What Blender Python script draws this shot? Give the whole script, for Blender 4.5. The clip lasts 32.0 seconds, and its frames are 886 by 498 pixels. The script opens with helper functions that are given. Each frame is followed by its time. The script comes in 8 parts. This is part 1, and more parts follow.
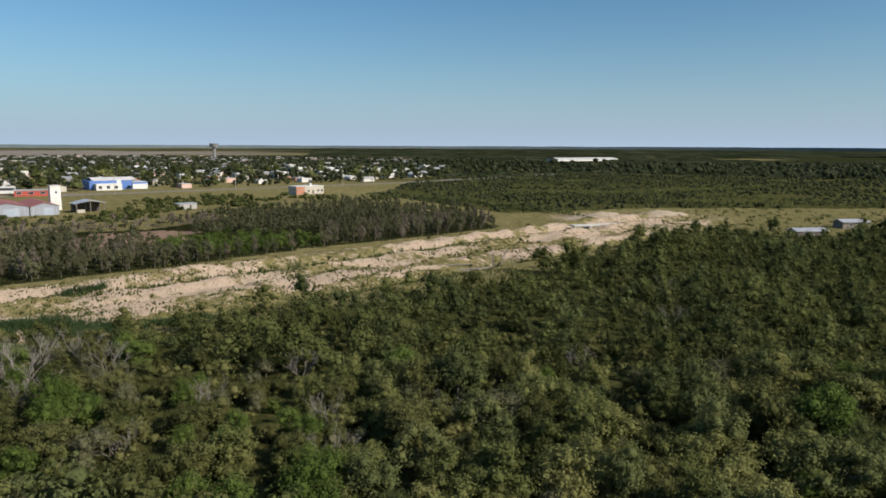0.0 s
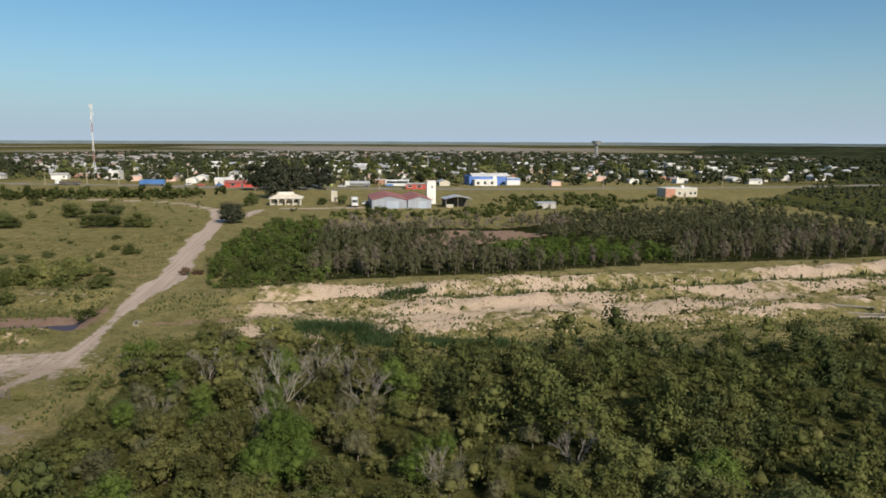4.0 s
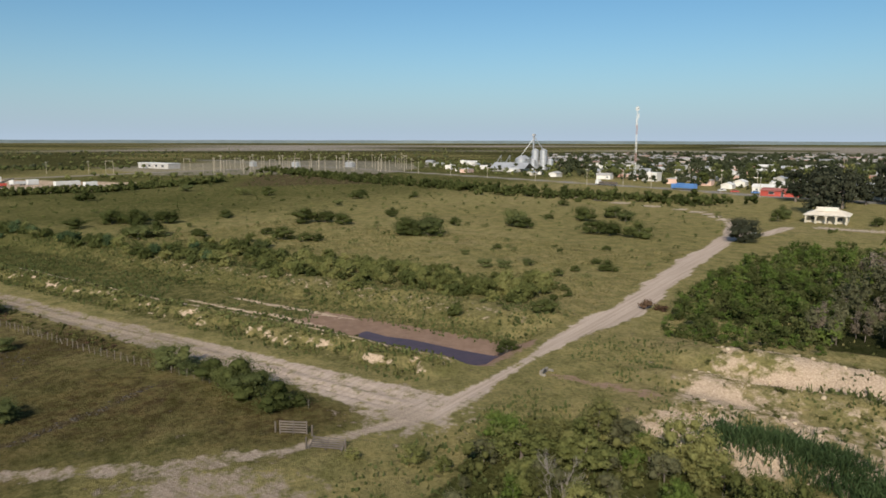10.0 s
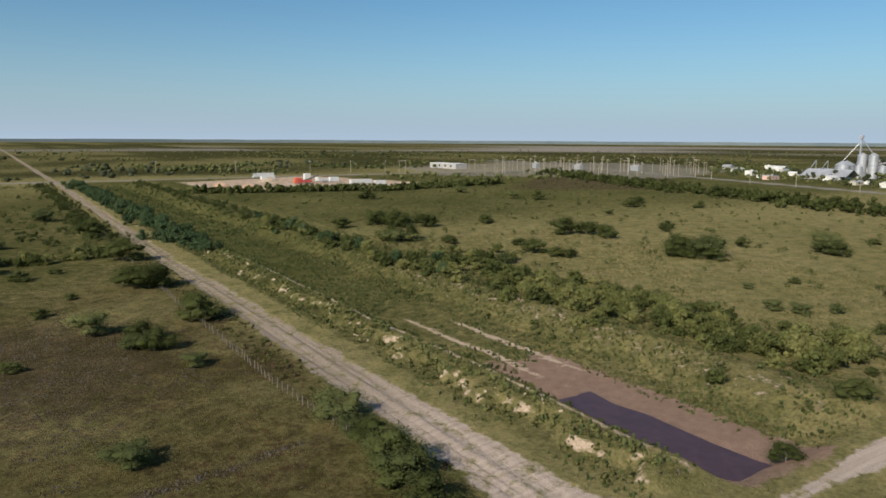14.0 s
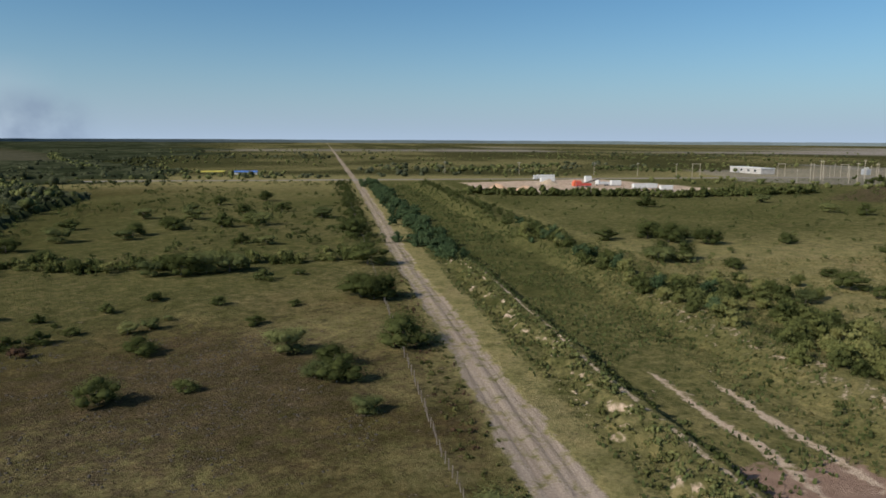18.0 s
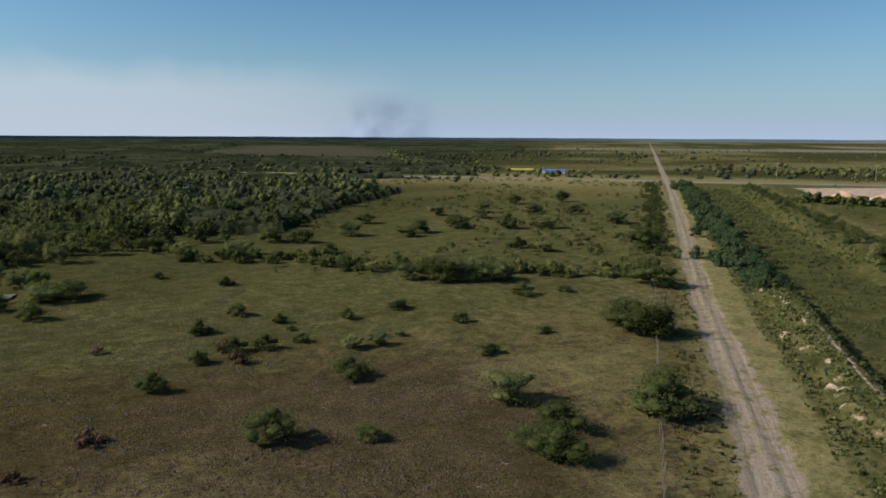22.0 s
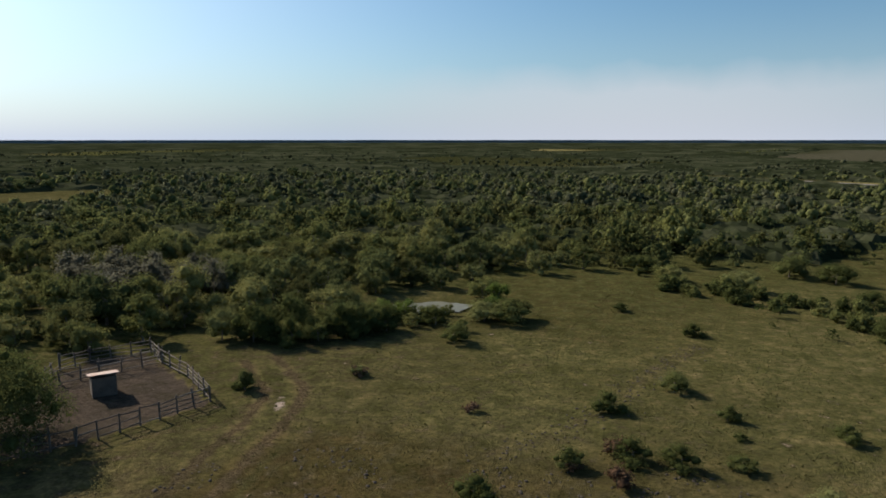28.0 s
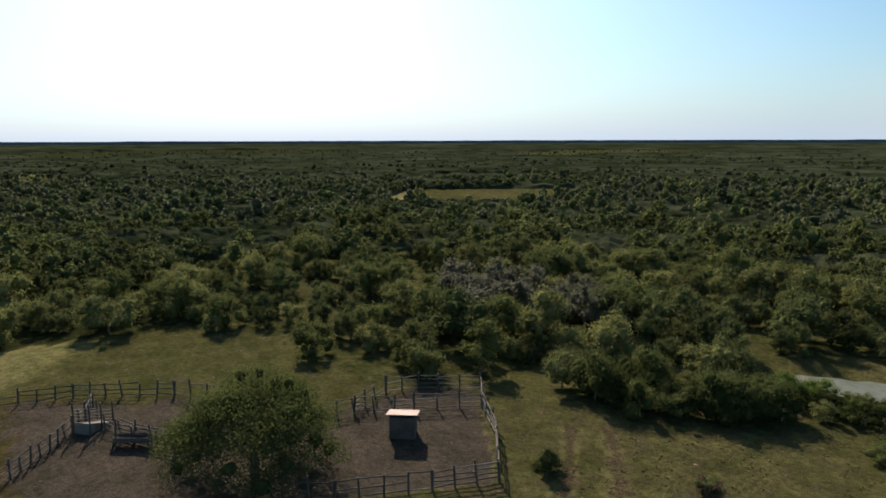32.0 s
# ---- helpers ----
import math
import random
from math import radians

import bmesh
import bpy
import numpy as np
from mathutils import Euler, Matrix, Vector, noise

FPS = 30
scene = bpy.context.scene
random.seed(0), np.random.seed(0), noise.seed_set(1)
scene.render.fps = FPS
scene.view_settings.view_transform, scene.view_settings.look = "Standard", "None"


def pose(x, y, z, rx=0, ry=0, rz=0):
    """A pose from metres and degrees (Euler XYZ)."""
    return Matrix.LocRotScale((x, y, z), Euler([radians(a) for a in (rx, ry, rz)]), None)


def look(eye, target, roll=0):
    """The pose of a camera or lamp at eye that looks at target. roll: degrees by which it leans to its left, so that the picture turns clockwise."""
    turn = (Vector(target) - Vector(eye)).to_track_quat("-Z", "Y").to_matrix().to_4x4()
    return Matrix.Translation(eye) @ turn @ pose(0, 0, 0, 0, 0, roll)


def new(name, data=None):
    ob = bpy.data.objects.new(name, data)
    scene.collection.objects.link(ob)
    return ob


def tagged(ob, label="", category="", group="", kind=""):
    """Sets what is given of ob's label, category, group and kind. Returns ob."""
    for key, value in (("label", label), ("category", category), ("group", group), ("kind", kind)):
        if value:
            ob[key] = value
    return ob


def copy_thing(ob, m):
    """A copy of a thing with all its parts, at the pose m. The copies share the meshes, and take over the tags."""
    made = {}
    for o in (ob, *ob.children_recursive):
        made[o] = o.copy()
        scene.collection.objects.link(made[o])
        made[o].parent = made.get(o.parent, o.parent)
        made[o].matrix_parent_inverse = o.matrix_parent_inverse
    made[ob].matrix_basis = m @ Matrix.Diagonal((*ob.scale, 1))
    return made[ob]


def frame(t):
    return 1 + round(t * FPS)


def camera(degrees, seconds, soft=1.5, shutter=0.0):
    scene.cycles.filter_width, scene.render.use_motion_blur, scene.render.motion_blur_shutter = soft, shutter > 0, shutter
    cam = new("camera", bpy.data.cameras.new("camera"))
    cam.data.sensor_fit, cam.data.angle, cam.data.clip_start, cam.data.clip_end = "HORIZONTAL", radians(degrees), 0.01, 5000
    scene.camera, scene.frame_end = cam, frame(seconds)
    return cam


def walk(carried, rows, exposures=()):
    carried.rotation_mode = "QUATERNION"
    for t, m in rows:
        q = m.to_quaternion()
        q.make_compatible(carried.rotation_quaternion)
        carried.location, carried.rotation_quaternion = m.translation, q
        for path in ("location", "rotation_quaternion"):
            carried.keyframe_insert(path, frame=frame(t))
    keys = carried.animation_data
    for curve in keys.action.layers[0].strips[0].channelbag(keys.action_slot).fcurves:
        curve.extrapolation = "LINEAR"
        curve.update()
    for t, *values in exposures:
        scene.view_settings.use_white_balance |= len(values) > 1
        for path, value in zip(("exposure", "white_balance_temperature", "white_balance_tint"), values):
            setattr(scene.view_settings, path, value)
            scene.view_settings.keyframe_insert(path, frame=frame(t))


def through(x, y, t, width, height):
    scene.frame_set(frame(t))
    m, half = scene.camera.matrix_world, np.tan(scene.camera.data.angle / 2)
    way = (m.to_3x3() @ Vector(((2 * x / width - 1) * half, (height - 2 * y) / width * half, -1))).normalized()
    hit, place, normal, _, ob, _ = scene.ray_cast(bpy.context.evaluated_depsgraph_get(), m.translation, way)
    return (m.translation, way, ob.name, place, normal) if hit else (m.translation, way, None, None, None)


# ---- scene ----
# A drone flies a wide left-hand turn over pasture, a canal, dirt roads and bush at the edge of a small town.
cam = camera(64.2, 32.0, soft=1.7)
PATH = [
    (0, (0.05, 0.06, 25.03), (-3.98, 59.28, 16.29), 0.24),
    (0.5, (0.63, 2.80, 25.08), (-6.42, 61.73, 16.27), 0.32),
    (1, (1.06, 5.53, 25.22), (-9.00, 64.01, 16.33), 0.28),
    (1.5, (1.32, 8.29, 25.31), (-11.74, 66.17, 16.35), 0.25),
    (2, (1.61, 11.12, 25.38), (-14.48, 68.22, 16.36), 0.27),
    (2.5, (1.72, 13.85, 25.43), (-18.71, 69.53, 16.37), 0.27),
    (3, (1.58, 16.85, 25.33), (-23.49, 70.60, 16.24), 0.19),
    (3.5, (1.41, 19.54, 25.37), (-27.93, 71.08, 16.27), 0.21),
    (4, (1.11, 22.11, 25.38), (-32.28, 71.13, 16.28), 0.24),
    (4.5, (0.71, 24.76, 25.50), (-36.53, 70.92, 16.38), 0.20),
    (6.5, (-2.70, 34.86, 25.75), (-50.76, 69.59, 16.60), 0.14),
    (7, (-4.05, 37.20, 25.76), (-54.15, 68.91, 16.59), 0.12),
    (7.5, (-5.40, 39.43, 25.94), (-57.64, 67.46, 16.73), 0.15),
    (8, (-6.71, 41.58, 26.08), (-60.58, 66.33, 16.85), 0.20),
    (8.5, (-8.69, 43.58, 26.06), (-63.78, 65.47, 16.83), 0.17),
    (9, (-10.57, 45.38, 26.09), (-66.73, 64.38, 16.89), 0.17),
    (9.5, (-12.79, 47.03, 26.11), (-69.87, 63.06, 16.90), 0.17),
    (10, (-14.94, 48.68, 26.22), (-72.79, 61.67, 17.01), 0.14),
    (10.5, (-17.40, 50.22, 26.23), (-75.85, 60.13, 17.03), 0.14),
    (11, (-19.93, 51.58, 26.30), (-78.82, 58.51, 17.10), 0.17),
    (11.5, (-22.49, 52.84, 26.45), (-81.64, 56.86, 17.21), 0.25),
    (12, (-25.19, 53.91, 26.55), (-84.47, 55.08, 17.32), 0.29),
    (12.5, (-27.81, 54.94, 26.67), (-87.07, 53.16, 17.43), 0.30),
    (13, (-30.60, 55.88, 26.69), (-89.70, 51.13, 17.48), 0.31),
    (13.5, (-33.38, 56.64, 26.82), (-92.15, 48.85, 17.59), 0.39),
    (14, (-36.36, 57.15, 26.65), (-94.66, 46.33, 17.44), 0.31),
    (14.5, (-39.12, 57.72, 26.63), (-96.77, 43.89, 17.43), 0.25),
    (16.5, (-50.61, 58.08, 26.56), (-104.35, 33.06, 17.30), 0.22),
    (17, (-53.53, 57.78, 26.50), (-105.92, 30.02, 17.27), 0.24),
    (17.5, (-56.52, 57.24, 26.51), (-107.38, 26.77, 17.26), 0.27),
    (18, (-59.45, 56.68, 26.48), (-108.63, 23.58, 17.25), 0.30),
    (18.5, (-62.32, 55.74, 26.47), (-109.74, 20.16, 17.21), 0.27),
    (19, (-64.93, 54.97, 26.35), (-110.39, 16.91, 17.09), 0.24),
    (19.5, (-67.60, 53.96, 26.27), (-110.90, 13.49, 16.98), 0.29),
    (20, (-70.13, 52.99, 26.29), (-111.13, 10.19, 16.96), 0.30),
    (20.5, (-72.63, 51.68, 26.19), (-111.16, 6.66, 16.82), 0.30),
    (21, (-75.02, 50.36, 26.13), (-110.92, 3.22, 16.70), 0.31),
    (21.5, (-77.26, 48.89, 25.99), (-110.46, -0.18, 16.53), 0.31),
    (22, (-79.61, 47.04, 25.79), (-109.83, -3.93, 16.34), 0.31),
    (22.5, (-81.77, 45.35, 25.71), (-108.82, -7.36, 16.25), 0.26),
    (23, (-83.91, 43.46, 25.53), (-107.46, -10.91, 16.12), 0.17),
    (23.5, (-85.89, 41.45, 25.43), (-105.83, -14.35, 16.01), 0.16),
    (24, (-87.85, 39.29, 25.33), (-104.02, -17.71, 15.91), 0.11),
    (24.5, (-89.55, 37.01, 25.29), (-102.01, -20.93, 15.90), 0.08),
    (25, (-91.16, 34.71, 25.08), (-99.92, -23.91, 15.77), -0.02),
    (25.5, (-92.72, 32.33, 25.05), (-97.73, -26.74, 15.78), -0.12),
    (27.5, (-97.14, 21.70, 25.33), (-87.03, -36.72, 16.10), -0.01),
    (28, (-97.98, 18.89, 25.42), (-83.91, -38.70, 16.18), -0.01),
    (28.5, (-98.56, 16.04, 25.52), (-79.96, -40.25, 16.31), -0.03),
    (29, (-98.97, 13.15, 25.76), (-75.84, -41.43, 16.51), -0.01),
    (29.5, (-99.31, 10.30, 26.00), (-71.79, -42.21, 16.72), -0.14),
    (30, (-99.44, 7.40, 26.20), (-67.76, -42.70, 16.91), -0.20),
    (30.5, (-99.07, 4.53, 26.33), (-63.55, -42.92, 16.99), -0.17),
    (31, (-98.76, 1.77, 26.48), (-59.54, -42.66, 17.13), -0.16),
    (31.5, (-98.18, -0.85, 26.47), (-55.68, -42.16, 17.15), -0.24),
    (32, (-97.35, -3.58, 26.36), (-51.66, -41.36, 17.15), -0.17),
]
walk(cam, [(t, look(eye, target, roll)) for t, eye, target, roll in PATH],
     exposures=[(0.0, 0.27, 6250, 13), (3.0, 0.28, 6400, 12), (8.0, 0.3, 6500, 12), (13.0, 0.27, 6400, 12), (19.0, 0.2, 6150, 13), (23.0, 0.25, 6200, 13), (25.0, 0.28, 6400, 14), (28.0, 0.36, 6600, 16), (30.0, 0.42, 6650, 15), (31.0, 0.6, 6700, 18), (32.0, 0.5, 6600, 13)])

# ---- light ----
SUN_AZ = math.atan2(0.9, -0.42)          # from +y towards +x
SUN_EL = radians(33)
_d = Vector((math.sin(SUN_AZ) * math.cos(SUN_EL), math.cos(SUN_AZ) * math.cos(SUN_EL), math.sin(SUN_EL)))
world = bpy.data.worlds.new("sky")
scene.world = world
world.use_nodes = True
_n = world.node_tree.nodes
_bg = _n["Background"]
_sky = _n.new("ShaderNodeTexSky")
_sky.sky_type = "NISHITA"
_sky.sun_disc = False
_sky.sun_elevation, _sky.sun_rotation = SUN_EL, SUN_AZ
_sky.altitude, _sky.air_density, _sky.dust_density, _sky.ozone_density = 100, 1.0, 0.9, 4.0
_bg.inputs["Strength"].default_value = 0.078


def world_sky(nt, sky, background):
    """Cools the sky towards the horizon and adds a low bank of grassfire smoke in the south."""
    def maths_(op, a, b=0.0, c=0.0, clamp=False):
        m = nt.nodes.new("ShaderNodeMath")
        m.operation, m.use_clamp = op, clamp
        for value, socket in zip((a, b, c), m.inputs):
            if isinstance(value, bpy.types.NodeSocket):
                nt.links.new(value, socket)
            else:
                socket.default_value = value
        return m.outputs[0]

    def mix_(fac, a, b, blend="MIX"):
        m = nt.nodes.new("ShaderNodeMix")
        m.data_type, m.blend_type = "RGBA", blend
        for value, socket in ((fac, m.inputs[0]), (a, m.inputs[6]), (b, m.inputs[7])):
            if isinstance(value, bpy.types.NodeSocket):
                nt.links.new(value, socket)
            else:
                socket.default_value = value
        return m.outputs[2]

    coord, split = nt.nodes.new("ShaderNodeTexCoord"), nt.nodes.new("ShaderNodeSeparateXYZ")
    nt.links.new(coord.outputs["Generated"], split.inputs[0])
    x, y, z = split.outputs
    low = maths_("SUBTRACT", 1.0, maths_("MULTIPLY", z, 3.2, clamp=True))
    haze = maths_("POWER", maths_("SUBTRACT", 1.0, maths_("MULTIPLY", z, 3.6, clamp=True)), 2.2)
    clear = mix_(1.0, sky, (0.72, 1.0, 1.02, 1), "MULTIPLY")
    veil = mix_(haze, clear, (4.5, 5.7, 6.9, 1))
    cool = mix_(low, clear, veil)
    toward = maths_("MULTIPLY_ADD", x, _d.x, maths_("MULTIPLY_ADD", y, _d.y, maths_("MULTIPLY", z, _d.z)))
    glow = maths_("MULTIPLY", maths_("POWER", maths_("MAXIMUM", toward, 0.0), 5.0), 4.7)
    cool = mix_(1.0, cool, mix_(1.0, (1.13, 1.01, 0.98, 1), glow, "MULTIPLY"), "ADD")
    cloud = nt.nodes.new("ShaderNodeTexNoise")
    cloud.inputs["Scale"].default_value, cloud.inputs["Detail"].default_value = 14.0, 5.0
    nt.links.new(coord.outputs["Generated"], cloud.inputs["Vector"])
    south = maths_("MULTIPLY", maths_("SUBTRACT", maths_("MULTIPLY_ADD", x, -0.05, maths_("MULTIPLY", y, -0.998)), 0.9), 9.0, clamp=True)
    wave = maths_("MULTIPLY_ADD", cloud.outputs[0], 0.035, 0.082)
    height = maths_("MULTIPLY", maths_("SUBTRACT", wave, z), 26.0, clamp=True)
    bank = maths_("MULTIPLY", maths_("MULTIPLY", south, height), 0.6)
    smoky = mix_(bank, cool, (6.6, 7.0, 7.5, 1))
    ax_, ay_ = -0.44, -0.898
    plume = maths_("MULTIPLY", maths_("SUBTRACT", maths_("MULTIPLY_ADD", x, ax_, maths_("MULTIPLY", y, ay_)), 0.9958), 300.0, clamp=True)
    plume = maths_("MULTIPLY", plume, plume)
    puff = maths_("MULTIPLY", maths_("MULTIPLY", plume, maths_("MULTIPLY", maths_("SUBTRACT", 0.066, z), 30.0, clamp=True)), maths_("MULTIPLY_ADD", cloud.outputs[0], 3.4, -1.15, True))
    out = mix_(puff, smoky, (2.6, 3.4, 4.5, 1))
    nt.links.new(out, background.inputs["Color"])


world_sky(world.node_tree, _sky.outputs[0], _bg)
sun = new("sun", bpy.data.lights.new("sun", "SUN"))
sun.data.energy, sun.data.angle, sun.data.color = 4.6, radians(0.6), (1.0, 0.9, 0.74)
sun.matrix_world = look(_d * 500, (0, 0, 0))

# ---- small tools ----


def hash2(i, j, k=0):
    h = (i.astype(np.int64) * 374761393 + j.astype(np.int64) * 668265263 + k * 974634777) & 0x7FFFFFFF
    h = ((h ^ (h >> 13)) * 1274126177) & 0x7FFFFFFF
    return ((h ^ (h >> 16)) & 0xFFFF) / 65535.0


def vnoise(x, y, scale, k=0):
    """Smooth value noise, 0 to 1, over arrays."""
    x, y = np.asarray(x, float) / scale, np.asarray(y, float) / scale
    i, j = np.floor(x), np.floor(y)
    fx, fy = x - i, y - j
    fx, fy = fx * fx * (3 - 2 * fx), fy * fy * (3 - 2 * fy)
    a, b = hash2(i, j, k), hash2(i + 1, j, k)
    c, d = hash2(i, j + 1, k), hash2(i + 1, j + 1, k)
    return (a * (1 - fx) + b * fx) * (1 - fy) + (c * (1 - fx) + d * fx) * fy


def fbm(x, y, scale, k=0, octaves=3):
    total = sum(vnoise(x, y, scale / 2**o, k + o) / 2**o for o in range(octaves))
    return total / sum(1 / 2**o for o in range(octaves))


def smooth(a, b, x):
    t = np.clip((np.asarray(x, float) - a) / (b - a), 0, 1)
    return t * t * (3 - 2 * t)


def inside(poly, x, y):
    """Whether points lie in a polygon of corners."""
    x, y = np.asarray(x, float), np.asarray(y, float)
    hit = np.zeros(x.shape, bool)
    for (x0, y0), (x1, y1) in zip(poly, poly[1:] + poly[:1]):
        if y0 != y1:
            hit ^= ((y0 > y) != (y1 > y)) & (x < (x1 - x0) * (y - y0) / (y1 - y0) + x0)
    return hit


def line_distance(points, x, y):
    """Distance from points to a polyline."""
    x, y = np.asarray(x, float), np.asarray(y, float)
    best = np.full(x.shape, 1e9)
    for (x0, y0), (x1, y1) in zip(points, points[1:]):
        dx, dy = x1 - x0, y1 - y0
        t = np.clip(((x - x0) * dx + (y - y0) * dy) / (dx * dx + dy * dy), 0, 1)
        best = np.minimum(best, np.hypot(x - x0 - t * dx, y - y0 - t * dy))
    return best


# canal coordinates: u runs along the canal road from the crossing, v across it towards the canal
OX, OY, AX, AY = -83.0, 61.0, -0.726, -0.688


def to_uv(x, y):
    dx, dy = np.asarray(x, float) - OX, np.asarray(y, float) - OY
    return dx * AX + dy * AY, dx * AY - dy * AX


def to_xy(u, v):
    u, v = np.asarray(u, float), np.asarray(v, float)
    return OX + u * AX + v * AY, OY + u * AY - v * AX


def mesh_from(name, verts, faces, material=None, smooth_shade=False):
    me = bpy.data.meshes.new(name)
    me.from_pydata([tuple(v) for v in verts], [], faces)
    if material:
        me.materials.append(material)
    if smooth_shade:
        me.polygons.foreach_set("use_smooth", [True] * len(me.polygons))
    me.update()
    return me


def quads_mesh(name, verts, quads, material, smooth_shade=False):
    """A mesh from arrays of corners and four-sided faces, made quickly."""
    me = bpy.data.meshes.new(name)
    verts, quads = np.asarray(verts, np.float32), np.asarray(quads, np.int32)
    me.vertices.add(len(verts))
    me.vertices.foreach_set("co", verts.ravel())
    me.loops.add(quads.size)
    me.loops.foreach_set("vertex_index", quads.ravel())
    me.polygons.add(len(quads))
    me.polygons.foreach_set("loop_start", np.arange(0, quads.size, 4, dtype=np.int32))
    me.polygons.foreach_set("loop_total", np.full(len(quads), 4, np.int32))
    if smooth_shade:
        me.polygons.foreach_set("use_smooth", np.ones(len(quads), bool))
    me.update(calc_edges=True)
    me.validate()
    me.materials.append(material)
    return me


def bm_mesh(name, bm, material):
    me = bpy.data.meshes.new(name)
    bm.to_mesh(me)
    bm.free()
    if material:
        me.materials.append(material)
    return me


def part(name, bm, material, parent, label=""):
    """Links a bmesh, or a mesh, as one mesh object under a thing or a part."""
    me = bm if isinstance(bm, bpy.types.Mesh) else bm_mesh(name, bm, material)
    ob = new(name, me)
    ob.parent = parent
    return tagged(ob, label)


def add_box(bm, x0, y0, z0, x1, y1, z1, bevel=0.0):
    m = Matrix.Translation(((x0 + x1) / 2, (y0 + y1) / 2, (z0 + z1) / 2)) @ Matrix.Diagonal((x1 - x0, y1 - y0, z1 - z0, 1))
    made = bmesh.ops.create_cube(bm, size=1, matrix=m)
    if bevel:
        edges = {e for v in made["verts"] for e in v.link_edges}
        bmesh.ops.bevel(bm, geom=list(edges), offset=bevel, segments=1, affect="EDGES")
    return bm


def box(x0, y0, z0, x1, y1, z1, bevel=0.0):
    return add_box(bmesh.new(), x0, y0, z0, x1, y1, z1, bevel)


def add_rod(bm, a, b, r0, r1=None, sides=6):
    """A tapered round bar from a to b."""
    a, b = Vector(a), Vector(b)
    r1 = r0 if r1 is None else r1
    turn = (b - a).to_track_quat("Z", "Y").to_matrix()
    rings = []
    for p, r in ((a, r0), (b, r1)):
        rings.append([bm.verts.new(p + turn @ Vector((r * math.cos(k * math.tau / sides), r * math.sin(k * math.tau / sides), 0))) for k in range(sides)])
    for k in range(sides):
        bm.faces.new((rings[0][k], rings[0][(k + 1) % sides], rings[1][(k + 1) % sides], rings[1][k]))
    bm.faces.new(rings[1])
    bm.faces.new(rings[0][::-1])
    return bm


def rod(a, b, r0, r1=None, sides=6):
    return add_rod(bmesh.new(), a, b, r0, r1, sides)


def thing(name, label, category, m, group=""):
    """An Empty at the base of a thing."""
    ob = new(name)
    ob.empty_display_size = 0.3
    ob.matrix_basis = m
    return tagged(ob, label, category, group)


def again(ob, m):
    """One more of a thing, at the pose and size m alone."""
    return copy_thing(ob, m @ Matrix.Diagonal((*ob.scale, 1)).inverted())


# ---- materials ----
def material(name):
    mat = bpy.data.materials.new(name)
    mat.use_nodes = True
    nt = mat.node_tree
    return mat, nt, nt.nodes["Principled BSDF"]


def node(nt, kind, **values):
    n = nt.nodes.new("ShaderNode" + kind)
    for key, value in values.items():
        n.inputs[key].default_value = value
    return n


def noise_node(nt, scale, detail=4.0, rough=0.6, world_space=True):
    n = nt.nodes.new("ShaderNodeTexNoise")
    n.inputs["Scale"].default_value, n.inputs["Detail"].default_value, n.inputs["Roughness"].default_value = scale, detail, rough
    if world_space:
        g = nt.nodes.new("ShaderNodeNewGeometry")
        nt.links.new(g.outputs["Position"], n.inputs["Vector"])
    return n


def ramp(nt, source, *stops):
    r = nt.nodes.new("ShaderNodeValToRGB")
    while len(r.color_ramp.elements) < len(stops):
        r.color_ramp.elements.new(0.5)
    for e, (p, c) in zip(r.color_ramp.elements, stops):
        e.position, e.color = p, (*c, 1) if len(c) == 3 else c
    nt.links.new(source, r.inputs[0])
    return r.outputs["Color"]


def mixc(nt, fac, a, b, blend="MIX"):
    m = nt.nodes.new("ShaderNodeMix")
    m.data_type, m.blend_type = "RGBA", blend
    for value, socket in ((fac, m.inputs[0]), (a, m.inputs[6]), (b, m.inputs[7])):
        if isinstance(value, bpy.types.NodeSocket):
            nt.links.new(value, socket)
        else:
            socket.default_value = value if not isinstance(value, tuple) or len(value) == 4 else (*value, 1)
    return m.outputs[2]


def maths(nt, op, a, b=0.0, clamp=False):
    m = nt.nodes.new("ShaderNodeMath")
    m.operation, m.use_clamp = op, clamp
    for value, socket in ((a, m.inputs[0]), (b, m.inputs[1])):
        if isinstance(value, bpy.types.NodeSocket):
            nt.links.new(value, socket)
        else:
            socket.default_value = value
    return m.outputs[0]


def bump(nt, bsdf, height, strength=0.5, distance=0.05):
    b = nt.nodes.new("ShaderNodeBump")
    b.inputs["Strength"].default_value, b.inputs["Distance"].default_value = strength, distance
    nt.links.new(height, b.inputs["Height"])
    nt.links.new(b.outputs[0], bsdf.inputs["Normal"])


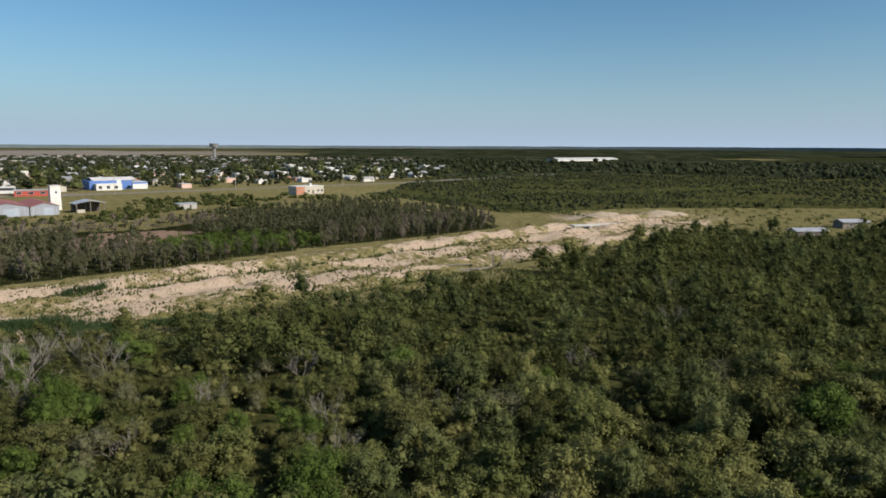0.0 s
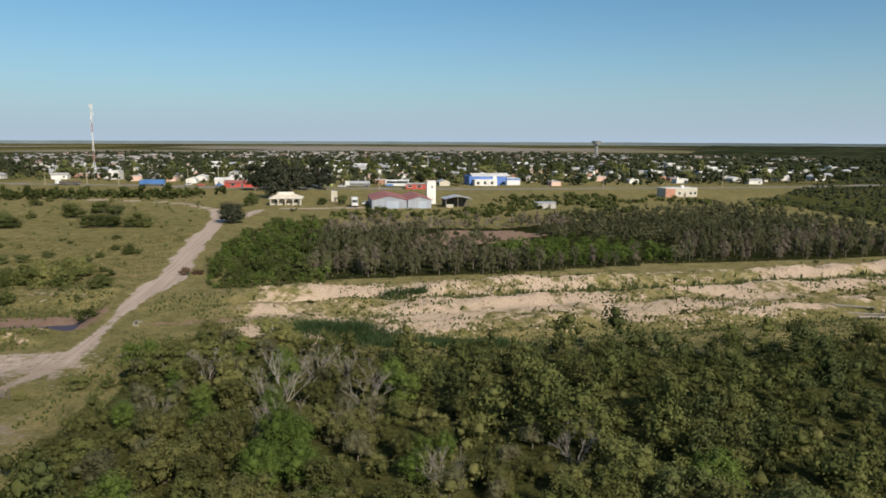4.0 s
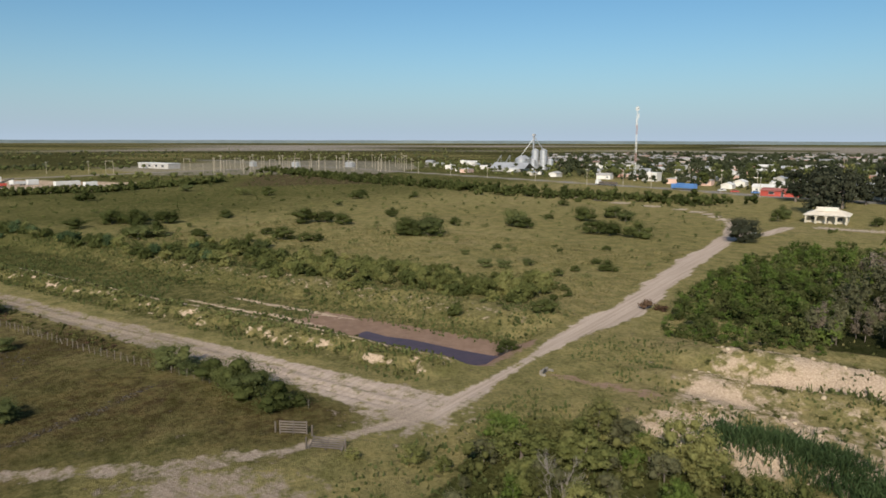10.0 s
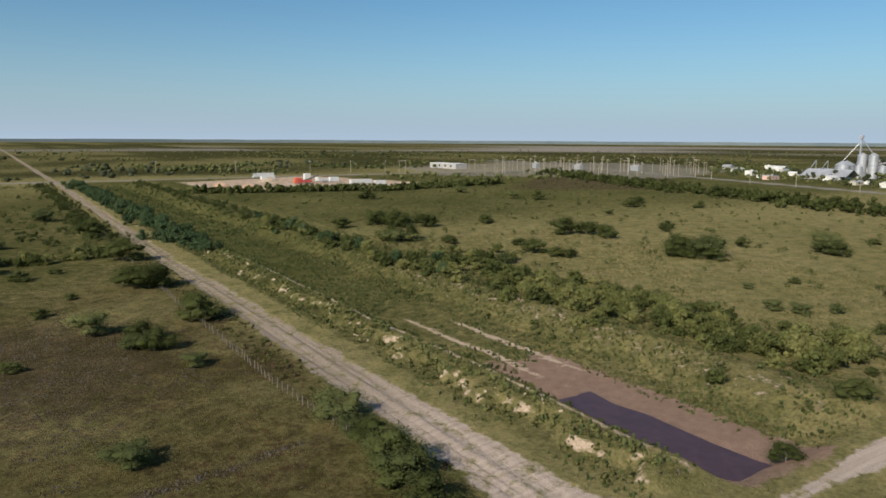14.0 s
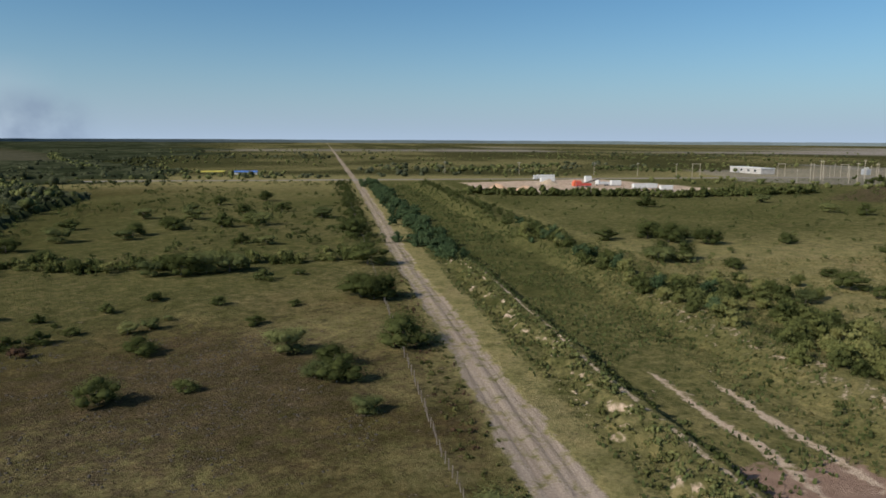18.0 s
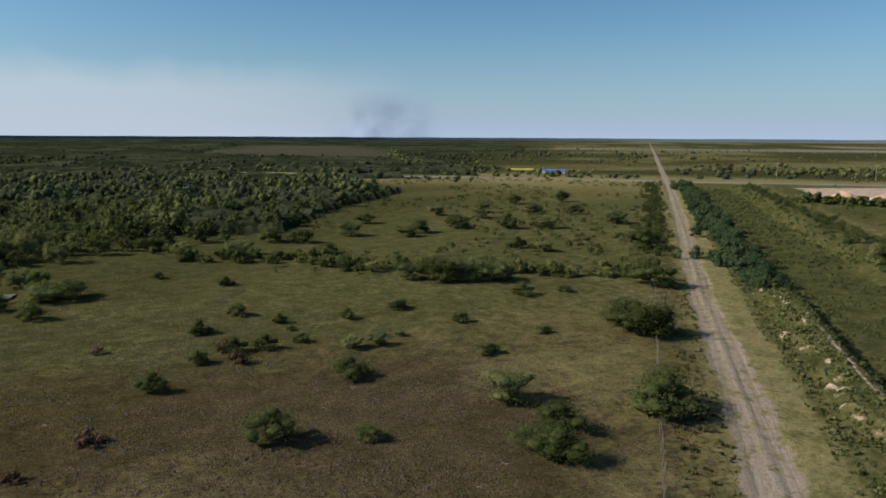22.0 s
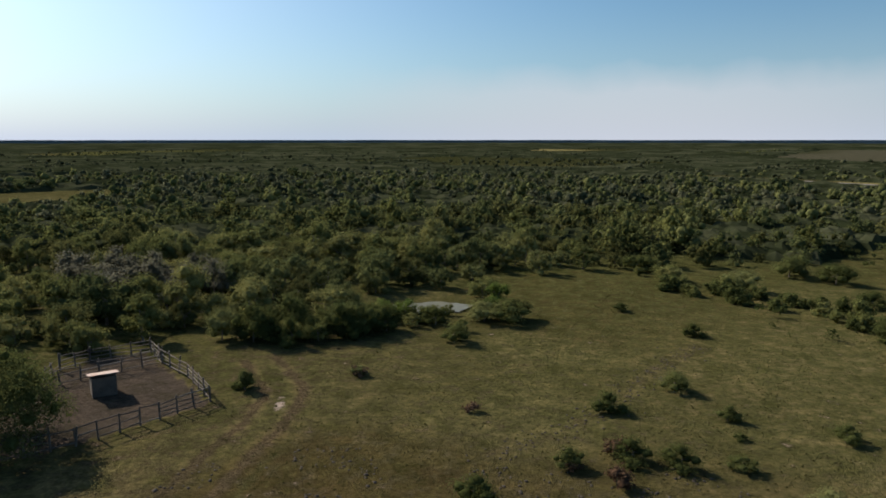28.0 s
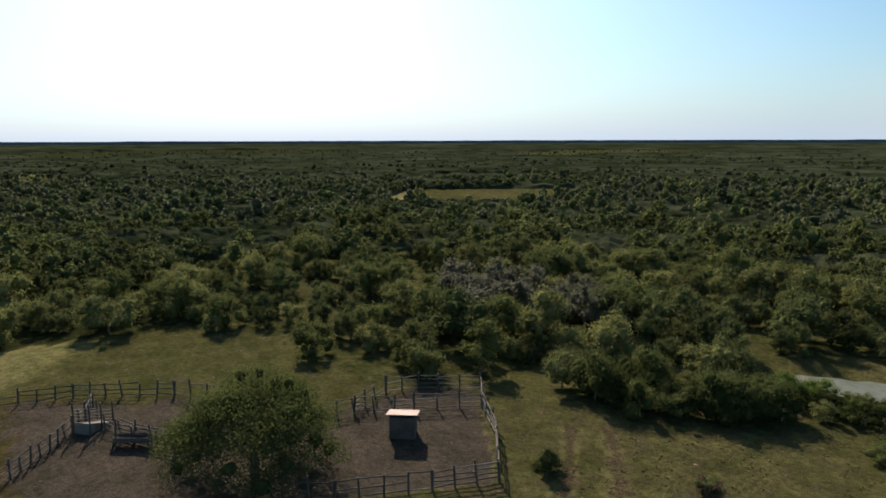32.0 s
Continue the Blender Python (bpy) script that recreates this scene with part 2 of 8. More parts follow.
def surface(name, color, color2, scale=3.0, rough=0.8, metal=0.0, bumps=0.0, per_object=0.0):
    """A painted, plastered, wooden or metal surface with wear at two scales."""
    mat, nt, p = material(name)
    big, fine = noise_node(nt, scale * 0.15, 3), noise_node(nt, scale, 6, 0.7)
    both = maths(nt, "MULTIPLY_ADD", big.outputs[0], 0.6)
    nt.links.new(maths(nt, "MULTIPLY", fine.outputs[0], 0.4), both.node.inputs[2])
    c = ramp(nt, both, (0.36, color), (0.66, color2))
    if per_object:
        info = nt.nodes.new("ShaderNodeObjectInfo")
        hsv = nt.nodes.new("ShaderNodeHueSaturation")
        value = maths(nt, "MULTIPLY_ADD", info.outputs["Random"], per_object)
        value.node.inputs[2].default_value = 1 - per_object / 2
        nt.links.new(value, hsv.inputs["Value"])
        nt.links.new(c, hsv.inputs["Color"])
        c = hsv.outputs[0]
    nt.links.new(c, p.inputs["Base Color"])
    p.inputs["Roughness"].default_value, p.inputs["Metallic"].default_value = rough, metal
    if bumps:
        bump(nt, p, fine.outputs[0], bumps, 0.03)
    return mat


def foliage(name, dark, mid, light, through=0.3, spread=0.35):
    """Leaves: each clump and each plant differs, and some light passes through."""
    mat, nt, p = material(name)
    geo, info = nt.nodes.new("ShaderNodeNewGeometry"), nt.nodes.new("ShaderNodeObjectInfo")
    patch = noise_node(nt, 0.12, 3)
    a = maths(nt, "MULTIPLY", geo.outputs["Random Per Island"], 0.13)
    b = maths(nt, "MULTIPLY_ADD", info.outputs["Random"], spread)
    nt.links.new(a, b.node.inputs[2])
    c = maths(nt, "MULTIPLY_ADD", patch.outputs[0], 0.6)
    nt.links.new(b, c.node.inputs[2])
    tone = nt.nodes.new("ShaderNodeAttribute")
    tone.attribute_name = "tone"
    c = maths(nt, "ADD", c, tone.outputs["Fac"])
    col = ramp(nt, c, (0.25, dark), (0.6, mid), (0.98, light))
    nt.links.new(col, p.inputs["Base Color"])
    p.inputs["Roughness"].default_value = 0.9
    p.inputs["Specular IOR Level"].default_value = 0.0
    t = nt.nodes.new("ShaderNodeBsdfTranslucent")
    nt.links.new(col, t.inputs["Color"])
    m = nt.nodes.new("ShaderNodeMixShader")
    m.inputs[0].default_value = through
    nt.links.new(p.outputs[0], m.inputs[1])
    nt.links.new(t.outputs[0], m.inputs[2])
    nt.links.new(m.outputs[0], nt.nodes["Material Output"].inputs["Surface"])
    return mat


# distance haze is put into these paler, greyer leaf colours
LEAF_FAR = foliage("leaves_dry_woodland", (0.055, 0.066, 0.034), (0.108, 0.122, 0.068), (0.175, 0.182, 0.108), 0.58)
LEAF = foliage("leaves_green", (0.076, 0.086, 0.028), (0.152, 0.165, 0.056), (0.27, 0.258, 0.098), 0.4, 0.52)
LEAF_DARK = foliage("leaves_dark", (0.058, 0.071, 0.027), (0.113, 0.13, 0.05), (0.195, 0.203, 0.077), 0.38, 0.5)
LEAF_OLIVE = foliage("leaves_olive", (0.062, 0.068, 0.024), (0.12, 0.124, 0.045), (0.205, 0.198, 0.076), 0.4)
LEAF_GREY = foliage("leaves_grey_green", (0.07, 0.073, 0.038), (0.13, 0.13, 0.07), (0.205, 0.195, 0.112), 0.36)
# shade between crowns put into the leaf colour; also used for dark trees
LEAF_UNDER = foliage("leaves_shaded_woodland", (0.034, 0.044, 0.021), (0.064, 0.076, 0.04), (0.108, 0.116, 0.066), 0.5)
LEAF_PINE = foliage("leaves_pine", (0.02, 0.025, 0.016), (0.042, 0.047, 0.03), (0.075, 0.078, 0.05), 0.2)
LEAF_REED = foliage("leaves_reed", (0.05, 0.08, 0.032), (0.085, 0.128, 0.052), (0.135, 0.18, 0.078), 0.45)
LEAF_TWIG = foliage("twig_haze", (0.085, 0.086, 0.06), (0.142, 0.14, 0.1), (0.205, 0.2, 0.15), 0.6)
LEAF_DRY = foliage("leaves_dry", (0.088, 0.074, 0.052), (0.165, 0.138, 0.102), (0.25, 0.212, 0.165), 0.25)
LEAF_BRIGHT = foliage("leaves_bright", (0.064, 0.095, 0.022), (0.118, 0.165, 0.04), (0.2, 0.24, 0.065), 0.45)
LEAF_SHRUB = foliage("leaves_shrub", (0.048, 0.06, 0.02), (0.092, 0.108, 0.036), (0.155, 0.168, 0.062), 0.48)
LEAF_BLUE = foliage("leaves_bluish", (0.036, 0.058, 0.026), (0.07, 0.105, 0.048), (0.125, 0.165, 0.075), 0.35)
LEAF_RUST = foliage("leaves_rusty", (0.06, 0.038, 0.024), (0.105, 0.066, 0.042), (0.16, 0.11, 0.07), 0.25)
REED = foliage("reed_blades", (0.058, 0.076, 0.024), (0.1, 0.12, 0.044), (0.165, 0.175, 0.075), 0.45)
TURF = foliage("turf_blades", (0.046, 0.045, 0.016), (0.078, 0.073, 0.027), (0.13, 0.117, 0.05), 0.4)
STRAW = foliage("straw_blades", (0.11, 0.105, 0.04), (0.18, 0.16, 0.066), (0.29, 0.25, 0.12), 0.4)
BARK = surface("bark", (0.09, 0.07, 0.055), (0.2, 0.17, 0.14), 6.0, 0.9, bumps=0.5)
BARE_WOOD = surface("bare_wood", (0.15, 0.13, 0.11), (0.29, 0.26, 0.225), 5.0, 0.85, bumps=0.4)

# ---- the plan of the ground ----
TOWN_ROAD = [(-76.0, 56.0), (-78.0, 62.0), (-89.0, 73.0), (-102.0, 86.0), (-112.0, 99.0), (-142.0, 126.0), (-183.0, 166.0), (-190.0, 178.0)]
WEST_TRACK = [(-186.0, 168.0), (-215.0, 189.0), (-244.0, 197.0), (-262.0, 196.0), (-290.0, 186.0), (-330.0, 178.0)]
PEN_ROAD = [(-77.0, 58.0), (-73.0, 48.0), (-72.0, 39.0), (-73.0, 28.0), (-76.0, 12.0)]
PEN_TRACK = [(-59.5, -52.0), (-66.0, -44.5), (-67.8, -36.0), (-68.2, -28.0), (-69.0, -20.0), (-71.5, -5.0), (-73.0, 14.0)]
CATTLE_PATH = [(-67.5, -42.5), (-73.1, -49.0), (-82.4, -55.4), (-92.0, -60.0)]
HOOF_LINE = [(-108.4, -70.5), (-102.5, -58.7), (-98.0, -48.0), (-94.4, -40.6), (-88.0, -34.0)]
YARD_TRACK = [(-186.0, 178.0), (-200.0, 199.0), (-190.0, 214.0), (-176.0, 226.0)]
HIGHWAY = [(-980.0, -60.0), (-640.0, 118.0), (-365.0, 252.0), (-307.0, 271.0), (-268.0, 296.0), (-200.0, 340.0), (-60.0, 470.0), (60.0, 640.0)]
FAR_ROAD = [tuple(float(c) for c in to_xy(440, -345)), tuple(float(c) for c in to_xy(450, 0)), tuple(float(c) for c in to_xy(458, 420))]
BUSH_NEAR = [(-50.0, 40.0), (-60.0, 56.0), (-72.0, 66.0), (-73.0, 78.0), (-62.0, 82.0), (-50.0, 85.0), (-36.0, 96.0), (-14.0, 113.0), (4.0, 131.0), (30.0, 172.0), (56.0, 206.0),
             (84.0, 192.0), (116.0, 210.0), (140.0, 196.0), (100.0, 120.0), (70.0, 50.0), (20.0, 24.0), (-20.0, 26.0)]
WOODS = [(-108.0, 110.0), (-88.0, 116.0), (-66.0, 138.0), (-45.0, 167.0), (-5.0, 207.0), (3.0, 217.0), (-8.0, 255.0), (-38.0, 282.0), (-60.0, 296.0), (-77.0, 262.0), (-92.0, 227.0),
         (-100.0, 200.0), (-128.0, 184.0), (-136.0, 168.0), (-138.0, 142.0), (-122.0, 124.0)]
CLEARING = [(-106.0, 166.0), (-112.0, 184.0), (-98.0, 198.0), (-83.0, 197.0), (-80.0, 180.0), (-94.0, 166.0)]
FOREST = [(-36.0, -44.5), (-40.0, -50.0), (-42.5, -57.0), (-43.5, -64.0), (-50.0, -66.5), (-57.0, -69.5), (-61.5, -74.5), (-60.5, -79.0), (-61.0, -90.0), (-74.0, -97.0), (-80.0, -112.0), (-101.0, -122.0), (-136.0, -134.0), (-175.0, -190.0),
          (-230.0, -245.0), (-226.0, -350.0), (-150.0, -420.0), (100.0, -440.0), (330.0, -330.0), (400.0, -60.0), (60.0, 10.0), (6.0, -8.0), (1.0, -33.0), (-9.0, -43.0), (-24.0, -44.0)]
FAR_CLEARING = [(112.0, -196.0), (148.0, -168.0), (205.0, -230.0), (150.0, -300.0), (108.0, -262.0)]
PEN_YARD = [(-26.0, -26.0), (-41.0, -38.0), (-40.0, -47.0), (-45.0, -52.0), (-60.5, -40.0), (-54.0, -28.0), (-40.0, -10.0), (-17.0, -12.0)]
FURROW = [(-70.0, 15.0), (-76.1, 21.3), (-80.5, 25.5), (-86.0, 29.9), (-92.5, 34.5)]
DUCK_POND = [(-60.5, -78.5), (-61.0, -86.5), (-71.0, -91.5), (-80.0, -89.0), (-77.0, -79.0), (-68.0, -78.0)]
TAN_FIELD = [(-285.0, -985.0), (-400.0, -760.0), (-470.0, -730.0), (-650.0, -1080.0), (-900.0, -1800.0), (-560.0, -1800.0)]
SWITCHYARD = [(-555.0, -40.0), (-560.0, 125.0), (-700.0, 190.0), (-900.0, 150.0), (-900.0, -20.0), (-700.0, -110.0)]
MARSH = [(6.0, 262.0), (-58.0, 355.0), (-52.0, 560.0), (80.0, 690.0), (330.0, 560.0), (260.0, 330.0), (161.0, 300.0), (61.0, 290.0)]
GRAVEL_YARD = [(-426.0, -178.0), (-366.0, -120.0), (-408.0, -44.0), (-470.0, -40.0), (-520.0, -130.0)]


def canal_height(u, v, x, y):
    """Depth of the canal and the height of its spoil banks."""
    open_end = smooth(-4, 3, u) * (1 - smooth(405, 425, u))
    wob = 1.6 * (fbm(x, y, 9, 3) - 0.5)
    ditch = smooth(11.8, 15, v + wob + 1.6 * (fbm(u, v, 3.5, 15) - 0.5)) * (1 - smooth(30, 36, v + wob))
    gully = 3.4 * (1 - np.abs(2 * vnoise(u, v * 0.35, 3.1, 9) - 1)) + 2.2 * (fbm(u, v, 1.5, 12) - 0.5)
    worn = 1 - 0.72 * smooth(110, 200, u)
    bank = smooth(6.6, 8.6, v + wob * 0.6 + gully - 1.9) * (1 - smooth(11.0, 13.5, v + wob)) * worn * (0.62 + 0.5 * fbm(x, y, 11, 14))
    lip = np.exp(-(((v - 38.5 + wob) / 2.6) ** 2)) * 0.7
    return open_end * (-1.5 * ditch + 1.2 * bank * smooth(-1, 4, u) + lip)


def spoil_height(u, v, x, y):
    """The dug strip beyond the town road: long pale heaps and a green ditch."""
    drift = -0.085 * np.clip(u + 60, -400, 0)
    w = v - drift
    on = smooth(12, 24, -u) * (1 - smooth(235, 262, -u))
    rough = fbm(x, y, 6, 21, 4)
    ridge = 1.3 * np.exp(-(((w - 33) / 2.6) ** 2)) + 0.9 * np.exp(-(((w - 21) / 2.4) ** 2))
    hollow = -0.9 * np.exp(-(((w - 27) / 2.5) ** 2)) - 1.2 * np.exp(-(((w - 3) / 3.5) ** 2))
    return on * (ridge * (0.5 + rough) + hollow + (1.5 * (fbm(u * 0.35, v, 2.6, 26) - 0.5) + 0.6 * (fbm(u, v, 1.3, 27) - 0.5)) * smooth(2, 8, w) * (1 - smooth(34, 40, w)))


ROAD_LINE = ((-10, -1.2), (20, -1.7), (100, -1.9), (130, -2.6), (205, -1.3), (390, 0.1), (2000, 0.0))


def road_side(u, v):
    """The way across the canal road from its middle, which wanders a little."""
    return v - np.interp(u, [p[0] for p in ROAD_LINE], [p[1] for p in ROAD_LINE])


def ground_height(x, y):
    u, v = to_uv(x, y)
    z = canal_height(u, v, x, y) + spoil_height(u, v, x, y)
    near = 1 - smooth(300, 700, np.hypot(x + 60, y - 30))
    z = z + near * (0.5 * (fbm(x, y, 14, 40) - 0.5) + 0.18 * (fbm(x, y, 2.5, 50) - 0.5))
    lane = road_side(u, v)
    road = np.abs(lane)
    flat = (1 - smooth(2.6, 4.2, road)) * smooth(-6, 2, u) * (1 - smooth(440, 470, u))
    z = z * (1 - 0.7 * flat)
    for c in (-1.5, -0.75, 0.8, 1.55):
        wander = c + 0.5 * (vnoise(u, np.full_like(u, c * 7), 14, 60) - 0.5)
        z = z - flat * 0.16 * np.exp(-(((lane - wander) / 0.24) ** 2))
    town = line_distance(TOWN_ROAD, x, y)
    z = z * (1 - 0.75 * (1 - smooth(3, 6, town)))
    z = z - 0.7 * (1 - smooth(4.0, 6.5, line_distance([(-66.0, -82.5), (-73.0, -85.0)], x, y)))
    return z


def z_at(x, y):
    return float(ground_height(np.array([x]), np.array([y]))[0])


def spread(*legs):
    """Grid lines: (start, end, step) legs, then growing steps out to the horizon."""
    lines = [a + (b - a) * k / max(1, round((b - a) / s)) for a, b, s in legs for k in range(max(1, round((b - a) / s)))]
    lines.append(legs[-1][1])
    for sign, edge in ((-1, lines[0]), (1, lines[-1])):
        step, at, more = 9.0, edge, []
        while abs(at) < 4400:
            at += sign * step
            step *= 1.22
            more.append(at)
        lines = more[::-1] + lines if sign < 0 else lines + more
    return np.array(lines)


def build_ground(ground_mat, road_mat):
    us = spread((-420, -262, 5), (-262, -170, 1.9), (-170, -14, 1.1), (-14, 4, 0.8), (4, 90, 0.55), (90, 130, 1.1), (130, 210, 2.0), (210, 470, 4.0))
    vs = spread((-330, -170, 6), (-170, -90, 3), (-90, -52, 0.8), (-52, -6, 1.5), (-6, 3, 0.32), (3, 13.5, 0.42), (13.5, 42, 0.85), (42, 62, 1.6), (62, 170, 3), (170, 420, 7))
    uu, vv = np.meshgrid(us, vs, indexing="ij")
    x, y = to_xy(uu, vv)
    z = ground_height(x, y)
    u, v = uu, vv
    n1, n2 = fbm(x, y, 30, 70), fbm(x, y, 7, 75)
    edge = 1.6 * (n2 - 0.5)
    lane = road_side(u, v)
    wide = np.interp(u, [0, 12, 30, 60, 140, 460], [3.6, 3.3, 2.6, 2.2, 2.0, 1.9])
    dirt = (1 - smooth(wide - 0.4, wide + 0.9, np.abs(lane + edge * 1.1))) * smooth(-8, -2, u) * (0.5 + 0.25 * n1)
    width = np.interp(v, [0, 24, 32, 40, 60, 140], [0.75, 0.85, 1.9, 3.0, 2.8, 2.6])
    dirt = np.maximum(dirt, 1 - smooth(width - 0.8, width + 0.7, line_distance(TOWN_ROAD, x, y) + 1.5 * edge))
    dirt = np.maximum(dirt, 0.85 * (1 - smooth(1.2, 2.4, line_distance(WEST_TRACK, x, y) + edge * 0.5)))
    dirt = np.maximum(dirt, 0.6 * (1 - smooth(0.5, 1.7, line_distance(PEN_ROAD, x, y) + edge)))
    dirt = np.maximum(dirt, 0.75 * (1 - smooth(1.4, 2.6, line_distance(YARD_TRACK, x, y) + edge * 0.5)))
    pen_track = line_distance(PEN_TRACK, x, y)
    dirt = np.maximum(dirt, 0.8 * np.exp(-((np.hypot(x + 80, (y - 60)) / 6.0) ** 2)))
    dirt = np.maximum(dirt, 0.6 * (1 - smooth(3, 11, np.hypot((x + 65) / 1.0, (y - 42.5) / 1.1) + 3 * edge)))
    dirt = np.maximum(dirt, 0.5 * np.exp(-((line_distance([(-67.6, -40.0), (-66.6, -42.6)], x, y) / 0.8) ** 2)))
    wood_gap = inside(FAR_CLEARING, x, y)
    hard = np.maximum(1 - smooth(3.2, 4.6, line_distance(HIGHWAY, x, y)), 1 - smooth(3.5, 5, line_distance(FAR_ROAD, x, y)))
    dirt = np.maximum(dirt, 0.55 * (1 - smooth(4, 6.5, np.minimum(line_distance(HIGHWAY, x, y), line_distance(FAR_ROAD, x, y)))))
    drift = -0.085 * np.clip(u + 60, -400, 0)
    w = v - drift
    pale = smooth(18, 26, -u + 3 * edge) * (1 - smooth(232, 262, -u)) * smooth(4, 8, w + 5 * edge) * (1 - smooth(34, 37, w + 2 * edge))
    pale = pale * (1 - 0.8 * np.exp(-(((w - 27) / 2.2) ** 2)) * smooth(0.4, 0.6, n1 + 0.1))
    weedy = smooth(0.53, 0.64, fbm(u * 0.28, v, 5.0, 194)) * (0.5 + 0.5 * smooth(0.4, 0.6, n1))
    pale = pale * (0.4 + 0.5 * smooth(0.34, 0.62, n2)) * (1 - 0.7 * weedy)
    steep = ground_height(*to_xy(u, v + 0.35)) - ground_height(*to_xy(u, v - 0.35))
    scar = smooth(0.2, 0.6, steep) * smooth(0.4, 0.56, fbm(u, v * 0.6, 2.2, 77)) * smooth(4.2, 5.2, v) * (1 - smooth(10.0, 11.0, v))
    pale = np.maximum(pale, 0.62 * scar * smooth(0, 4, u) * (1 - smooth(150, 210, u)))
    pale = np.maximum(pale, 0.62 * np.exp(-(((v - 10.7 + 0.4 * edge) / 0.4) ** 2)) * smooth(-2, 6, u) * (1 - smooth(90, 150, u)))
    for c in (19.6, 25.2):
        pale = np.maximum(pale, 0.8 * np.exp(-(((v - c - edge) / 0.8) ** 2)) * smooth(26, 34, u) * (1 - smooth(60, 90, u)) * smooth(0.3, 0.5, n1))
    pale = np.maximum(pale, 0.28 * np.exp(-(((v - 36) / 3.5) ** 2)) * smooth(0, 10, u) * (1 - smooth(90, 130, u)))
    pale = np.maximum(pale, 0.62 * np.exp(-((np.hypot((x - 38) / 20, (y - 250) / 22)) ** 4)))
    pale = np.maximum(pale, 0.5 * np.exp(-((np.hypot((x - 56) / 18, (y - 222) / 10)) ** 4)))
    mud = smooth(-3, 1, u) * (1 - smooth(34, 42, u + 3 * edge)) * smooth(12.0, 13.5, v) * (1 - smooth(25.5, 28.5, v + edge))
    trod = inside(PEN_YARD, x + 2 * edge, y + 2 * edge) * smooth(0.25, 0.5, n1 + 0.12)
    clear = inside(CLEARING, x + 6 * edge, y) * 1.0
    mud = np.maximum(mud, 0.8 * clear)
    mud = np.maximum(mud, 0.62 * np.exp(-((line_distance([(-87.0, 77.4), (-83.4, 80.8), (-78.0, 85.0)], x, y) / 1.3) ** 2)))
    yard = inside(GRAVEL_YARD, x, y) * 1.0
    burnt = 0.66 * np.exp(-((np.hypot((x + 102) / 32, (y + 6) / 27)) ** 3)) * (0.7 + 0.3 * smooth(0.3, 0.6, n1 + 0.15))
    burnt = np.maximum(burnt, 0.95 * np.exp(-(((pen_track - 1.9) / 0.7) ** 2)) * smooth(0.25, 0.5, n1 + 0.15))
    burnt = np.maximum(burnt, 0.5 * np.exp(-((line_distance(CATTLE_PATH, x, y) / 0.5) ** 2)))
    burnt = np.maximum(burnt, 0.42 * np.exp(-((line_distance(HOOF_LINE, x, y) / 2.0) ** 2)))
    burnt = np.maximum(burnt, 0.85 * np.exp(-((line_distance(FURROW, x, y) / 0.8) ** 2)))
    burnt = np.maximum(burnt, 0.7 * inside([(-560.0, 30.0), (-420.0, 20.0), (-440.0, 130.0), (-560.0, 120.0)], x, y))
    south = smooth(3, 7, -v) * smooth(-4, 4, u) * (1 - smooth(300, 460, u))
    burnt = np.maximum(burnt, south * (0.12 + 0.4 * n1 * (1 - smooth(60, 130, u)) * smooth(24, 40, np.hypot(x + 78, y - 40))))
    lush = np.maximum(0.76 * smooth(14, 17, v) * (1 - smooth(30, 36, v)) * smooth(60, 110, u) * (1 - smooth(410, 425, u)), inside(MARSH, x, y) * (0.78 + 0.3 * smooth(0.4, 0.62, fbm(x, y, 55, 85))))
    lush = np.maximum(lush, 0.5 * np.exp(-((np.hypot(x + 130, y + 30) / 14) ** 2)))
    lush = np.maximum(lush, 0.8 * np.exp(-((np.hypot((x + 54) / 24, (y + 44) / 26)) ** 4)) * (1 - trod))
    lush = np.maximum(lush, (0.44 + 0.2 * smooth(30, 90, u)) * smooth(3, 5, v) * (1 - smooth(46, 54, v)) * smooth(2, 10, u) * (1 - smooth(420, 440, u)))
    lush = np.maximum(lush, 0.72 * smooth(60, 150, u) * smooth(3, 7, v) * (1 - smooth(44, 58, v)) * (1 - smooth(430, 450, u)))
    lush = np.maximum(lush, 0.42 * south * smooth(0.5, 0.66, fbm(x, y, 17, 83)))
    lush = np.maximum(lush, 0.8 * np.exp(-((np.hypot(x + 18, y + 34) / 24) ** 4)) * (1 - trod))
    lush = np.maximum(lush, (0.46 + 0.3 * n1) * south * smooth(15, 45, -y) * (1 - trod))
    lush = np.maximum(lush, 0.8 * smooth(100, 200, u) * smooth(40, 56, v) * (1 - smooth(430, 470, u)) * (1 - yard) * (0.6 + 0.5 * n1))
    lush = lush * (1 - 0.8 * np.exp(-(((pen_track - 1.9) / 0.8) ** 2)))
    lush = np.maximum(lush, 0.6 * np.exp(-(((pen_track - 3.6) / 0.7) ** 2)))
    lush = np.maximum(lush, 0.8 * inside(BUSH_NEAR, x, y))
    # wood marks ground darkened under trees, and dark bush far out
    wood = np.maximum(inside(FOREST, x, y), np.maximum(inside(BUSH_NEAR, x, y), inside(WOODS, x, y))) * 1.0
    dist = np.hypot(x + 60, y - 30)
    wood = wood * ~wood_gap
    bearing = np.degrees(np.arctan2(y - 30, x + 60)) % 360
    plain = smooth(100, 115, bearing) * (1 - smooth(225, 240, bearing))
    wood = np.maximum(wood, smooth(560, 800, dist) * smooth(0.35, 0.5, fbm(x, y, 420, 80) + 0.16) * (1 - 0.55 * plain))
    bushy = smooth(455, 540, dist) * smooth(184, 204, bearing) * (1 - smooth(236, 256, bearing))
